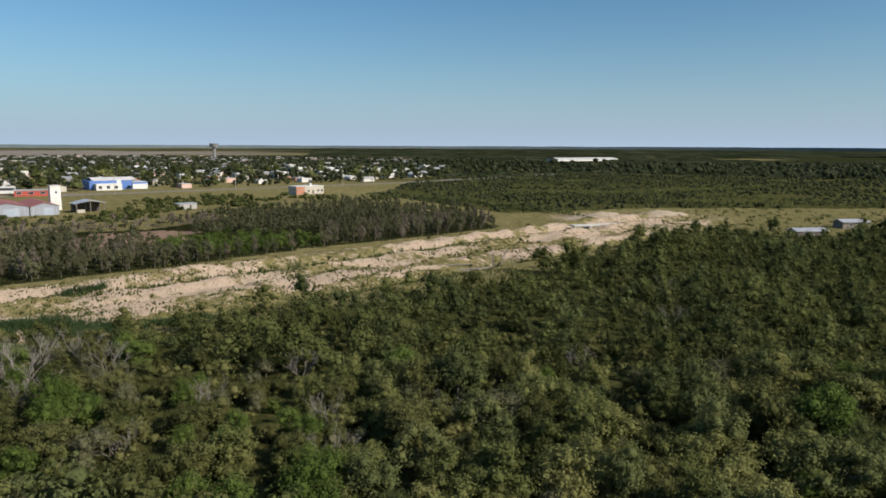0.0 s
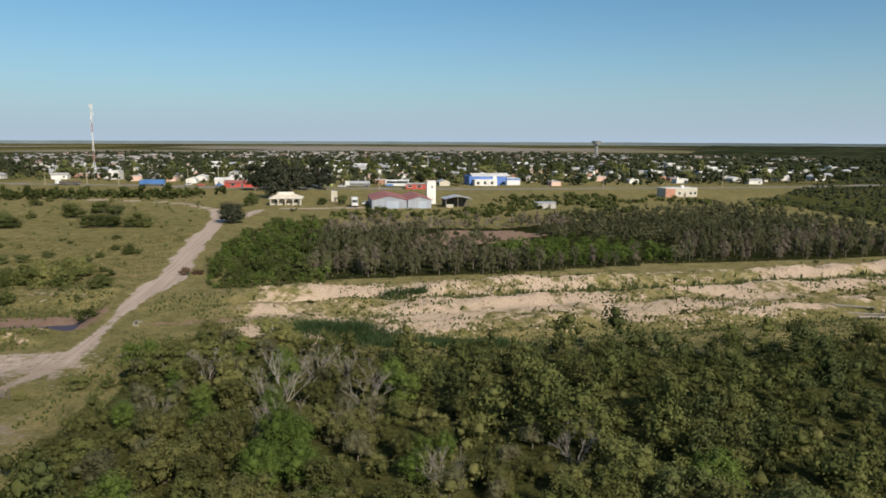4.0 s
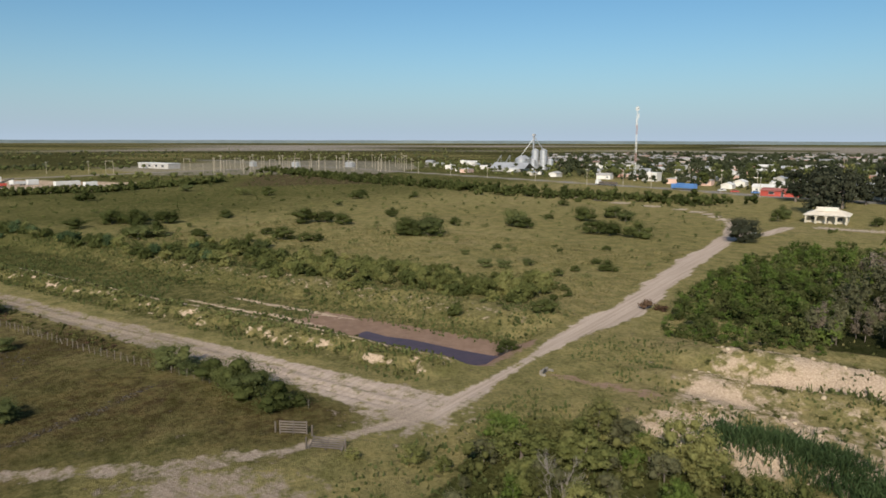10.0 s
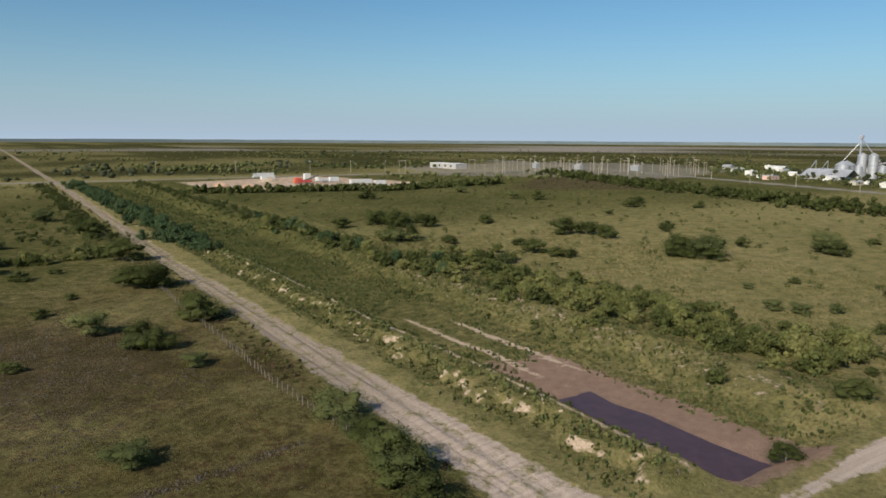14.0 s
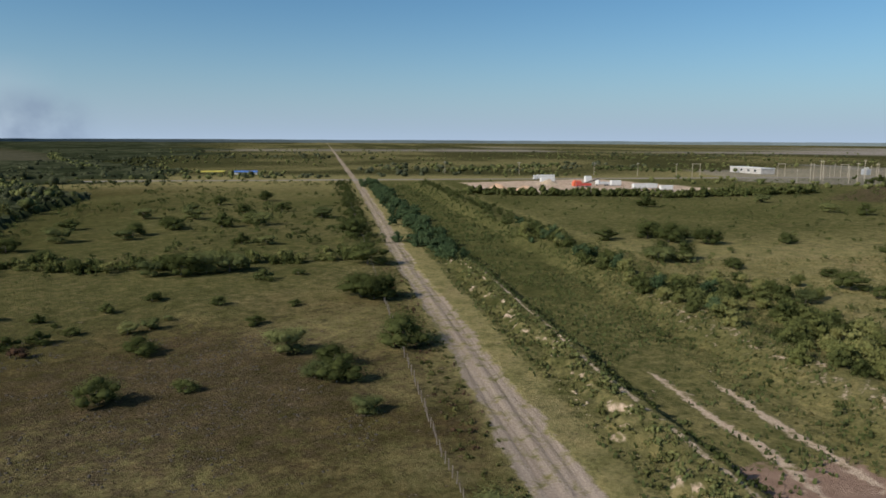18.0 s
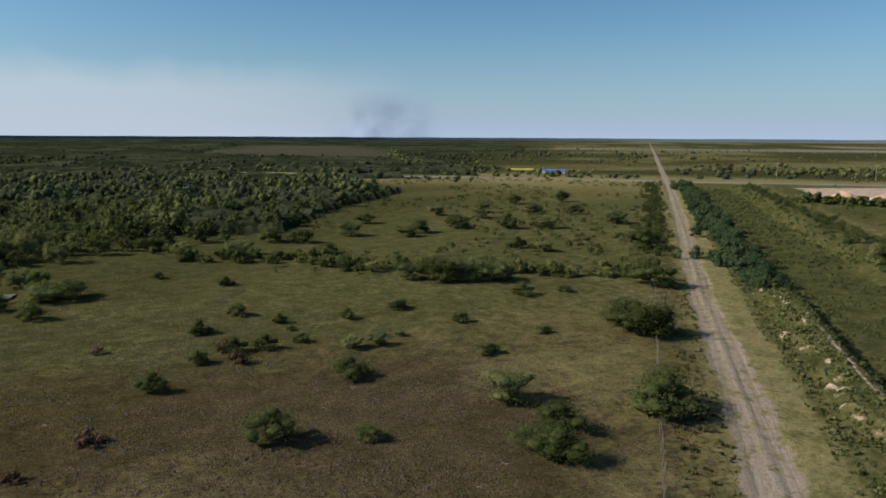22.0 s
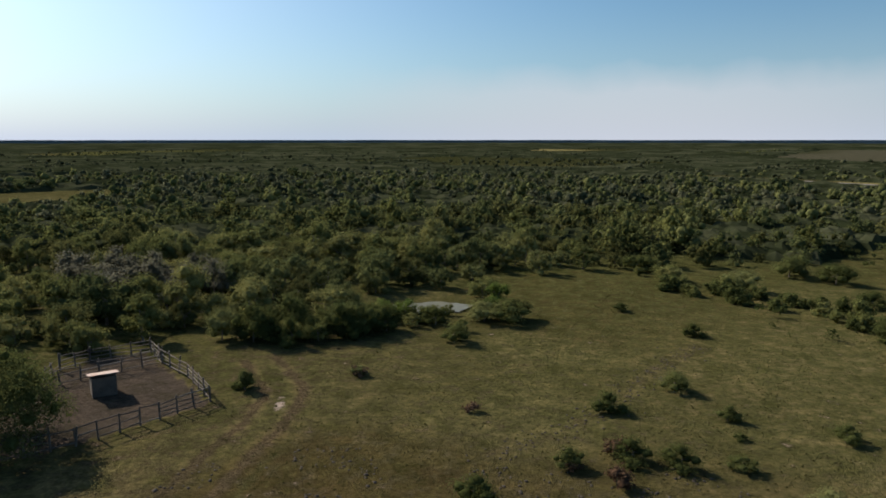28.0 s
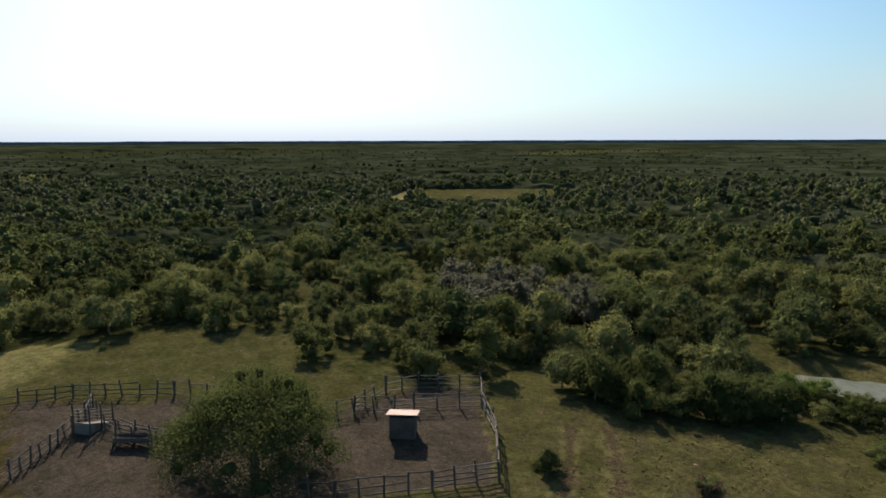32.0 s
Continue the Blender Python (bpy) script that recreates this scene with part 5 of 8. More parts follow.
thicket("field_hedge", "long green hedge between pasture and town", "shrubs", GREEN_FAR, along(NORTH, 0.6, 8, 50), LEAF_SHRUB, 51, (0.5, 1.1))
YARD_HEDGE = [(-352.0, -128.0), (-360.0, -108.0), (-400.0, -38.0), (-420.0, -20.0), (-470.0, 10.0)]
thicket("yard_hedge", "dark hedge in front of the gravel yard", "shrubs", GREEN_FAR, along(YARD_HEDGE, 0.5, 3.4, 52), LEAF_SHRUB, 53, (0.55, 1.0))
fence_side = np.stack(to_xy(*(lambda r: (165 + 260 * r.random(230), -9 + 2.0 * r.normal(size=230)))(np.random.default_rng(54))), 1)
thicket("fence_scrub", "dense scrub along the old fence", "shrubs", GREEN_LOW, fence_side, LEAF_SHRUB, 55, (0.35, 0.7))
marsh_belt = along([(66.0, 304.0), (110.0, 302.0), (170.0, 300.0), (280.0, 310.0)], 0.8, 3.0, 56)
thicket("marsh_belt", "tall dark reeds and shrubs at the edge of the marsh", "reeds", SLIM_LOW, marsh_belt, LEAF_DARK, 57, (0.6, 0.95))
thicket("marsh_plants", "low green marsh plants in wide rows", "reeds", tiny, scatter(MARSH, 3.8, 58, lambda x, y: fbm(x, y, 30, 142) < 0.38, 1.0), LEAF_UNDER, 59, (0.4, 1.2))
for row in ([(20.0, 372.0), (58.0, 326.0), (90.0, 300.0)], [(60.0, 420.0), (110.0, 360.0), (150.0, 320.0)], [(110.0, 470.0), (170.0, 400.0), (215.0, 345.0)], [(-20.0, 470.0), (70.0, 455.0), (160.0, 530.0)], [(-63.0, 354.0), (-9.0, 302.0), (27.0, 261.0)], [(-32.0, 338.0), (7.0, 282.0), (34.0, 251.0)], [(-11.0, 361.0), (76.0, 372.0), (190.0, 465.0)]):
    thicket("marsh_row", "dark row of shrubs across the marsh", "shrubs", small, along(row, 1.3, 1.5, 65), LEAF_DARK, 66, (0.9, 1.7))
strip_pts = np.stack(to_xy(*(lambda r: (-20 - 225 * r.random(1500), 2 + 46 * r.random(1500)))(np.random.default_rng(176))), 1)
strip_pts = strip_pts[fbm(to_uv(strip_pts[:, 0], strip_pts[:, 1])[0] * 0.28, to_uv(strip_pts[:, 0], strip_pts[:, 1])[1], 5.0, 194) > 0.55]
thicket("strip_weeds", "low green weeds in streaks over the dug strip", "weeds", tuft, strip_pts, LEAF_OLIVE, 177, (0.25, 0.9))
meadow_low = [pattern(221 + k, 1.7, 1.8, 46, 0.2, 4, 0.05, 0.8, fill=0.7) for k in range(4)]
MEADOW = [(-190.0, 200.0), (-140.0, 186.0), (-104.0, 212.0), (-70.0, 300.0), (-40.0, 330.0), (-110.0, 345.0), (-160.0, 300.0), (-140.0, 260.0)]
thicket("meadow_shrubs", "scattered olive shrubs on the meadow before town", "shrubs", meadow_low, scatter(MEADOW, 4.4, 67, lambda x, y: fbm(x, y, 22, 199) < 0.4, 1.0), LEAF_SHRUB, 68, (0.4, 1.9))
far_rows = np.concatenate([along([(-262.0, -1150.0), (-430.0, -1560.0), (-600.0, -2000.0)], 6, 5, 202), along([(-375.0, -494.0), (-500.0, -790.0), (-650.0, -1080.0)], 7, 5, 203), along([(-300.0, -400.0), (-250.0, -470.0), (-180.0, -520.0)], 4, 14, 206)])
thicket("field_row", "dark row of trees between far fields", "trees", SCRUB_FAR, far_rows, LEAF_DARK, 204, (0.9, 2.2))
yard_belt = np.concatenate([along([(-545.0, -270.0), (-620.0, -262.0), (-713.0, -249.0)], 2.2, 9, 207), along([(-690.0, -190.0), (-660.0, -140.0), (-700.0, -90.0)], 2.2, 10, 208), along([(-980.0, -330.0), (-1100.0, -64.0), (-1180.0, -45.0)], 9, 22, 209)])
thicket("tree_belt", "dark belts of low trees beyond the gravel yard", "trees", SCRUB_FAR, yard_belt, LEAF_DARK, 205, (0.9, 1.9))
BELT = [(60.0, 700.0), (400.0, 470.0), (700.0, 560.0), (600.0, 900.0), (150.0, 1000.0)]
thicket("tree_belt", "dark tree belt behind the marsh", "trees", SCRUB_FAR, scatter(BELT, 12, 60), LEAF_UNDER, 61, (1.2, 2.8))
EAST = [(60.0, 226.0), (120.0, 214.0), (200.0, 210.0), (300.0, 300.0), (160.0, 292.0), (70.0, 280.0)]
thicket("scrub", "loose scrub on the grassy land by the shacks", "shrubs", small, scatter(EAST, 7, 62), LEAF_SHRUB, 63, (0.5, 1.2))

# shrub wall before the duck pond and trees behind the pen
POND_WALL = [(-50.0, -60.5), (-56.0, -60.0), (-60.5, -61.0), (-64.5, -63.5), (-67.5, -69.0)]
grove("pond_shrub", "dense green shrub between pasture and duck pond", "shrub", LOW, np.concatenate([along(POND_WALL, 1.9, 0.9, 161), along([(-54.0, -63.5), (-61.0, -65.5), (-65.0, -71.5)], 2.2, 1.2, 162)]), 163, (1.2, 2.1), "shrubs before the duck pond")

# leafless and dead trees
BARE = [bm_mesh("trunk", branches(np.random.default_rng(141 + k), 3.7 + 0.3 * k, 0.42, 4, 5, 0.055, 3), BARE_WOOD) for k in range(4)]
DEAD = [(-45.7, 62.9), (-42.5, 62.2), (-34.3, 50.5), (-28.8, 51.5), (-25.7, 61.5), (-11.4, 50.0), (-3.8, 62.4), (2.1, 70.6), (-47.0, 76.0), (-50.5, 74.0), (-59.6, 67.1), (-37.2, 65.2), (-55.0, 58.0),
        (10.0, 78.0), (-20.0, 72.0), (-14.0, 58.0), (24.0, 96.0), (1.5, 147.2), (5.1, 147.5), (30.0, 120.0)]
grove("bare_tree", "leafless pale grey tree with spreading branches", "tree", [(b,) for b in BARE], np.array(DEAD), 64, (0.75, 1.2), "bare trees", 0.05)
plant("bare_tree", "wide leafless pale tree above the bush", "tree", (BARE[2],), place(-48.0, 66.3, 0.6, 1.6, 0.95), "bare trees")
plant("bare_tree", "leafless pale tree above the bush", "tree", (BARE[1],), place(-41.4, 71.7, 2.6, 1.2, 0.95), "bare trees")

# ---- grass, reeds, clods and stones, past counting ----
def blades(name, label, category, points, mat, seed, height, width, per=3):
    """Tufts of upright bent blades, joined into one object."""
    r = np.random.default_rng(seed)
    n = len(points)
    z = ground_height(points[:, 0], points[:, 1])
    verts, quads = [], []
    for k in range(per):
        a = r.random(n) * math.tau
        h, w = height * (0.5 + r.random(n)), width * (0.5 + r.random(n))
        lean = 0.5 * h * r.normal(size=n)
        cx, cy = points[:, 0] + 0.3 * width * r.normal(size=n), points[:, 1] + 0.3 * width * r.normal(size=n)
        ca, sa = np.cos(a), np.sin(a)
        low, high = z - 0.05, z + h
        v = np.stack([np.stack([cx - ca * w, cy - sa * w, low], 1), np.stack([cx + ca * w, cy + sa * w, low], 1),
                      np.stack([cx + ca * w * 0.7 - sa * lean, cy + sa * w * 0.7 + ca * lean, high], 1),
                      np.stack([cx - ca * w * 0.5 - sa * lean, cy - sa * w * 0.5 + ca * lean, high * 0.9 + 0.1 * low], 1)], 1)
        verts.append(v.reshape(-1, 3))
    verts = np.concatenate(verts)
    quads = np.arange(len(verts)).reshape(-1, 4)
    return tagged(new(name, quads_mesh(name, verts, quads, mat)), label, category, kind="stuff")


def lumps(name, label, category, points, sizes, mat, seed):
    """Clods and stones as small rough blocks."""
    r = np.random.default_rng(seed)
    z = ground_height(points[:, 0], points[:, 1])
    corner = np.array([(-1, -1, -0.6), (1, -1, -0.6), (1, 1, -0.6), (-1, 1, -0.6), (-0.6, -0.7, 0.7), (0.7, -0.6, 0.6), (0.6, 0.7, 0.75), (-0.7, 0.6, 0.6)])
    faces = np.array([(0, 1, 5, 4), (1, 2, 6, 5), (2, 3, 7, 6), (3, 0, 4, 7), (4, 5, 6, 7)])
    v = corner[None] * (0.7 + 0.6 * r.random((len(points), 8, 1))) * sizes[:, None, None]
    a = r.random(len(points)) * math.tau
    c, s = np.cos(a)[:, None], np.sin(a)[:, None]
    out = np.stack([v[:, :, 0] * c - v[:, :, 1] * s * 0.7 + points[:, :1], v[:, :, 0] * s + v[:, :, 1] * c * 0.7 + points[:, 1:], v[:, :, 2] * 0.7 + z[:, None]], -1)
    quads = (faces[None] + 8 * np.arange(len(points))[:, None, None]).reshape(-1, 4)
    return tagged(new(name, quads_mesh(name, out.reshape(-1, 3), quads, mat)), label, category, kind="stuff")


def pick(poly, count, seed, keep=None):
    r = np.random.default_rng(seed)
    xs, ys = [p[0] for p in poly], [p[1] for p in poly]
    p = np.stack([min(xs) + (max(xs) - min(xs)) * r.random(count), min(ys) + (max(ys) - min(ys)) * r.random(count)], 1)
    ok = inside(poly, p[:, 0], p[:, 1])
    if keep is not None:
        ok &= keep(p[:, 0], p[:, 1])
    return p[ok]


def uv_box(u0, u1, v0, v1):
    return [tuple(float(c) for c in to_xy(u, v)) for u, v in ((u0, v0), (u1, v0), (u1, v1), (u0, v1))]


def free_of_tracks(x, y):
    u, v = to_uv(x, y)
    roads = np.minimum(line_distance(TOWN_ROAD, x, y), line_distance(PEN_ROAD, x, y))
    return (roads > 3.5) & ~((np.abs(v) < 3.4) & (u > -4)) & ~inside(PEN_YARD, x, y) & ~((v > 12) & (v < 25) & (u > -4) & (u < 33))


SOUTH = [(-72.0, 56.0), (-66.0, 30.0), (-60.0, -20.0), (-62.0, -60.0), (-100.0, -112.0), (-180.0, -60.0), (-180.0, -42.0)]
clumped = lambda x, y: free_of_tracks(x, y) & (fbm(x, y, 9, 130) > 0.36)
blades("grass", "olive and straw coloured tufts of pasture grass", "grass", pick(SOUTH, 16000, 70, clumped), TURF, 71, 0.07, 0.1, 2)
blades("grass", "dry grass tufts of the open pasture", "grass", pick(uv_box(-2, 130, 26, 110), 26000, 72, clumped), STRAW, 73, 0.18, 0.16, 2)
blades("grass", "long green grass on the canal bank and bed", "grass", pick(uv_box(2, 190, 3.5, 40), 30000, 74, lambda x, y: free_of_tracks(x, y) & (fbm(x, y, 6, 131) > 0.42)), REED, 75, 0.3, 0.14, 2)
blades("grass", "green grass in the far canal bed", "grass", pick(uv_box(170, 415, 13, 36), 9000, 76), REED, 77, 0.4, 0.3, 2)
blades("grass", "weeds between the dug strip and the bush", "grass", pick(uv_box(-150, -6, -22, 34), 30000, 78, lambda x, y: free_of_tracks(x, y) & (fbm(x, y, 8, 132) > 0.42)), REED, 79, 0.26, 0.12, 2)
blades("grass", "straw coloured weeds on the dug strip", "grass", pick(uv_box(-250, -6, -8, 60), 12000, 80, lambda x, y: free_of_tracks(x, y) & (fbm(x, y, 7, 133) > 0.4)), STRAW, 81, 0.2, 0.12, 2)
reed_line = np.concatenate([along([(-68.0, 85.5), (-64.5, 91.0), (-58.0, 92.0), (-49.0, 94.5), (-42.0, 98.0)], 0.009, 1.5, 82), along([(-71.5, 110.0), (-67.5, 118.0)], 0.03, 0.6, 82)])
blades("reeds", "tall dark green reeds in a wet ditch", "reeds", reed_line, LEAF_REED, 83, 0.75, 0.028, 4)
ditch_line = along([tuple(float(c) for c in to_xy(u, 27 - 0.085 * min(0, u + 60))) for u in (-34, -60, -100, -150)], 0.12, 1.0, 84)
blades("reeds", "green reeds in the ditch between pale heaps", "reeds", ditch_line, REED, 85, 0.7, 0.12)

SOIL_PALE = surface("pale_soil", (0.3, 0.23, 0.145), (0.48, 0.39, 0.28), 4.0, 0.95, bumps=0.5)
SOIL_DARK = surface("dark_soil", (0.026, 0.021, 0.015), (0.065, 0.053, 0.038), 4.0, 0.95, bumps=0.5)


def strip_soil(x, y):
    u, v = to_uv(x, y)
    w = v + 0.085 * np.clip(u + 60, -400, 0)
    return (w > 4) & (w < 36) & (fbm(x, y, 7, 75) > 0.4)


spoil = pick(uv_box(-255, -22, 2, 62), 34000, 86, strip_soil)
lumps("soil_clods", "pale clods of dug earth", "clods", spoil, 0.06 + 0.27 * np.random.default_rng(87).random(len(spoil)) ** 3, SOIL_PALE, 88)
scar = pick(uv_box(4, 140, 4.5, 11.5), 2600, 89, lambda x, y: fbm(x, y, 7, 75) > 0.5)
lumps("soil_clods", "pale clods on the eroded canal bank", "clods", scar, 0.05 + 0.2 * np.random.default_rng(90).random(len(scar)) ** 3, SOIL_PALE, 91)
hoof = along(HOOF_LINE, 0.2, 1.3, 98)
lumps("soil_clods", "dark trodden clods along a cattle path", "clods", hoof, 0.06 + 0.1 * np.random.default_rng(99).random(len(hoof)), SOIL_DARK, 100)
clods = pick([(-66.0, 22.0), (-110.0, 18.0), (-124.0, -20.0), (-100.0, -40.0), (-66.0, -30.0)], 5000, 92, lambda x, y: (fbm(x, y, 5, 134) > 0.5) & free_of_tracks(x, y))
lumps("soil_clods", "trampled dark clods of pasture soil", "clods", clods, 0.06 + 0.12 * np.random.default_rng(93).random(len(clods)), SOIL_DARK, 94)
furrow = along(FURROW, 0.22, 0.35, 95)
lumps("soil_clods", "dry clods along an old furrow", "clods", furrow, 0.06 + 0.12 * np.random.default_rng(96).random(len(furrow)), SOIL_DARK, 97)

# ---- water ----
def water_material(name, tint, rough):
    mat, nt, p = material(name)
    n = noise_node(nt, 1.2, 3)
    c = ramp(nt, n.outputs[0], (0.3, tint), (0.7, tuple(1.6 * v for v in tint)))
    nt.links.new(c, p.inputs["Base Color"])
    p.inputs["Roughness"].default_value = rough
    p.inputs["IOR"].default_value = 1.33
    p.inputs["Specular IOR Level"].default_value = 0.3
    bump(nt, p, noise_node(nt, 4.0, 2).outputs[0], 0.08, 0.02)
    return mat


def sheet(name, corners, z, mat, label, category):
    """A level sheet with a gently uneven rim."""
    bm = bmesh.new()
    r = np.random.default_rng(3)
    ring = []
    for (x0, y0), (x1, y1) in zip(corners, corners[1:] + corners[:1]):
        for k in range(6):
            t = k / 6
            ring.append(bm.verts.new((x0 + (x1 - x0) * t + 0.3 * r.normal(), y0 + (y1 - y0) * t + 0.3 * r.normal(), z)))
    bm.faces.new(ring)
    bmesh.ops.triangulate(bm, faces=bm.faces[:])
    return tagged(new(name, bm_mesh(name, bm, mat)), label, category, kind="structure")


sheet("water", uv_box(-0.5, 23.5, 12.9, 20.2), -1.2, water_material("murky_water", (0.045, 0.026, 0.03), 0.35), "murky dark violet water at the end of the canal", "water")
sheet("water", [(-62.5, -80.5), (-63.5, -84.0), (-71.0, -88.5), (-77.0, -87.5), (-76.0, -82.5), (-69.0, -80.5)], -0.32, water_material("pond_water", (0.11, 0.115, 0.085), 0.4), "pale grey still pond behind shrubs", "water")

# ---- buildings ----
ALONG = math.degrees(math.atan2(-AY, -AX))      # the streets and plots run along the canal
WHITE = surface("white_plaster", (0.5, 0.48, 0.44), (0.7, 0.68, 0.63), 1.5, 0.85)
CREAM = surface("cream_plaster", (0.38, 0.345, 0.27), (0.5, 0.455, 0.37), 1.5, 0.85)
BRICK = surface("raw_brick", (0.3, 0.14, 0.09), (0.46, 0.24, 0.16), 4.0, 0.9)
PINKISH = surface("pink_plaster", (0.5, 0.33, 0.26), (0.64, 0.45, 0.37), 1.5, 0.88)
GREY_WALL = surface("grey_block", (0.3, 0.29, 0.27), (0.46, 0.44, 0.41), 2.0, 0.9)
ZINC = surface("zinc_sheet", (0.42, 0.42, 0.42), (0.64, 0.64, 0.65), 1.2, 0.45, 0.5)
ROOF_GREY = surface("grey_roof", (0.28, 0.27, 0.26), (0.46, 0.45, 0.43), 1.2, 0.7)
ROOF_WHITE = surface("whitened_roof", (0.5, 0.49, 0.47), (0.7, 0.69, 0.66), 1.2, 0.6)
ROOF_RED = surface("red_sheet", (0.22, 0.07, 0.055), (0.36, 0.13, 0.1), 1.2, 0.6)
ROOF_BLUE = surface("blue_sheet", (0.05, 0.12, 0.34), (0.1, 0.2, 0.5), 1.2, 0.5)
RED_PAINT = surface("red_paint", (0.34, 0.05, 0.035), (0.46, 0.085, 0.06), 1.0, 0.5)
BLUE_PAINT = surface("blue_paint", (0.06, 0.15, 0.36), (0.1, 0.22, 0.46), 1.0, 0.5)
ORANGE_PAINT = surface("orange_paint", (0.5, 0.08, 0.03), (0.62, 0.14, 0.06), 1.0, 0.5)
YELLOW_PAINT = surface("yellow_paint", (0.6, 0.5, 0.08), (0.75, 0.65, 0.14), 1.0, 0.5)
WHITE_PAINT = surface("white_paint", (0.52, 0.52, 0.5), (0.66, 0.66, 0.64), 1.0, 0.4)
GREEN_PAINT = surface("lime_paint", (0.3, 0.5, 0.05), (0.42, 0.62, 0.1), 1.0, 0.4)
SHEET_DOOR = surface("grey_blue_door", (0.24, 0.28, 0.34), (0.36, 0.4, 0.46), 1.0, 0.6)
TYRE = surface("tyre_rubber", (0.015, 0.015, 0.015), (0.03, 0.03, 0.03), 3.0, 0.9)
CONCRETE = surface("concrete", (0.4, 0.38, 0.35), (0.56, 0.54, 0.5), 3.0, 0.85)
STEEL = surface("grey_steel", (0.35, 0.36, 0.37), (0.52, 0.53, 0.54), 2.0, 0.5, 0.6)
OLD_WOOD = surface("weathered_wood", (0.13, 0.11, 0.09), (0.26, 0.225, 0.185), 5.0, 0.9, bumps=0.4)
WOOD_DARK = surface("dark_wood", (0.06, 0.05, 0.042), (0.14, 0.115, 0.09), 5.0, 0.9, bumps=0.4)
# window glass, and dark panels that stand for shade inside openings
OPENING = surface("dim_glass", (0.03, 0.035, 0.04), (0.07, 0.075, 0.08), 2.0, 0.2)


def at(x, y, turn=ALONG, size=1.0):
    return Matrix.LocRotScale((x, y, z_at(x, y)), Euler((0, 0, radians(turn))), (size, size, size))


def gable(bm, w, d, eave, ridge, over=0.4, thick=0.12, along_x=True):
    """Two sloping roof sheets with thickness, ridge along x or y."""
    half = (d if along_x else w) / 2 + over
    length = (w if along_x else d) / 2 + over
    drop = (ridge - eave) * over / (half - over)
    low = eave - drop
    for s in (-1, 1):
        a = [(-length, s * half, low), (length, s * half, low), (length, 0, ridge), (-length, 0, ridge)]
        if not along_x:
            a = [(y, x, z) for x, y, z in a]
        vs = [bm.verts.new((x, y, z + dz)) for dz in (0.0, thick) for x, y, z in a]
        for f in ((0, 1, 2, 3), (7, 6, 5, 4), (0, 4, 5, 1), (1, 5, 6, 2), (2, 6, 7, 3), (3, 7, 4, 0)):
            bm.faces.new([vs[i] for i in f])
    bmesh.ops.recalc_face_normals(bm, faces=bm.faces[:])
    return bm


def gable_walls(w, d, eave, ridge, along_x=True):
    """A wall block with its gable ends."""
    bm = bmesh.new()
    x, y = w / 2, d / 2
    base = [(-x, -y), (x, -y), (x, y), (-x, y)]
    low, high = [bm.verts.new((a, b, -0.3)) for a, b in base], [bm.verts.new((a, b, eave)) for a, b in base]
    tops = [bm.verts.new((-x, 0, ridge)), bm.verts.new((x, 0, ridge))] if along_x else [bm.verts.new((0, -y, ridge)), bm.verts.new((0, y, ridge))]
    for k in range(4):
        bm.faces.new((low[k], low[(k + 1) % 4], high[(k + 1) % 4], high[k]))
    if along_x:
        bm.faces.new((high[3], high[0], tops[0]))
        bm.faces.new((high[1], high[2], tops[1]))
    else:
        bm.faces.new((high[0], high[1], tops[0]))
        bm.faces.new((high[2], high[3], tops[1]))
    return bm


def opening(name, x, z, w, h, y, parent, mat=None, frame_mat=None, side=-1):
    """A door or window set in a raised frame on a wall that faces along y."""
    bm = box(x - w / 2 - 0.08, min(y, y + side * 0.06), z - 0.08, x + w / 2 + 0.08, max(y, y + side * 0.06), z + h + 0.08)
    ob = part(name, bm, frame_mat or WHITE_PAINT, parent)
    part("pane" if name == "window" else "leaf", box(x - w / 2, min(y + side * 0.05, y + side * 0.09), z, x + w / 2, max(y + side * 0.05, y + side * 0.09), z + h), mat or OPENING, ob)
    return ob


def town_house(m, w, d, h, wall, roof, flat, label, group="houses of the town"):
    ob = thing("house", label, "house", m, group)
    if flat:
        part("wall", box(-w / 2, -d / 2, -0.3, w / 2, d / 2, h), wall, ob)
        bm = box(-w / 2 - 0.2, -d / 2 - 0.2, h, w / 2 + 0.2, d / 2 + 0.2, h + 0.22)
        add_box(bm, w * 0.12, -0.6, h + 0.2, w * 0.12 + 1.1, 0.6, h + 1.3)
        part("roof", bm, roof, ob)
    else:
        part("wall", gable_walls(w, d, h, h + d * 0.17), wall, ob)
        part("roof", gable(bmesh.new(), w, d, h, h + d * 0.17 + 0.02), roof, ob)
    for side in (-1, 1):
        opening("window", -w * 0.28, 1.0, 1.3, 1.1, side * d / 2, ob, side=side)
    opening("door", w * 0.1, 0.0, 1.0, 2.05, -d / 2, ob, WOOD_DARK)
    return ob


HOUSE_KINDS = [(9, 8, 3.0, WHITE, ROOF_WHITE, True, "small white plastered house with a flat roof"), (11, 8, 3.1, CREAM, ZINC, False, "cream plastered house with a zinc roof"),
               (8, 7, 2.9, BRICK, ROOF_GREY, True, "raw brick house with a flat grey roof"), (13, 9, 3.4, WHITE, ROOF_WHITE, False, "white house with a whitened gable roof"),
               (10, 9, 5.6, WHITE, ROOF_WHITE, True, "two-storey white town house"), (9, 8, 3.0, GREY_WALL, ZINC, False, "grey block house with a zinc roof"),
               (12, 8, 3.2, PINKISH, ROOF_GREY, True, "pinkish plastered house with a flat roof"), (10, 7, 3.0, WHITE, ROOF_GREY, False, "white house with a low grey roof")]
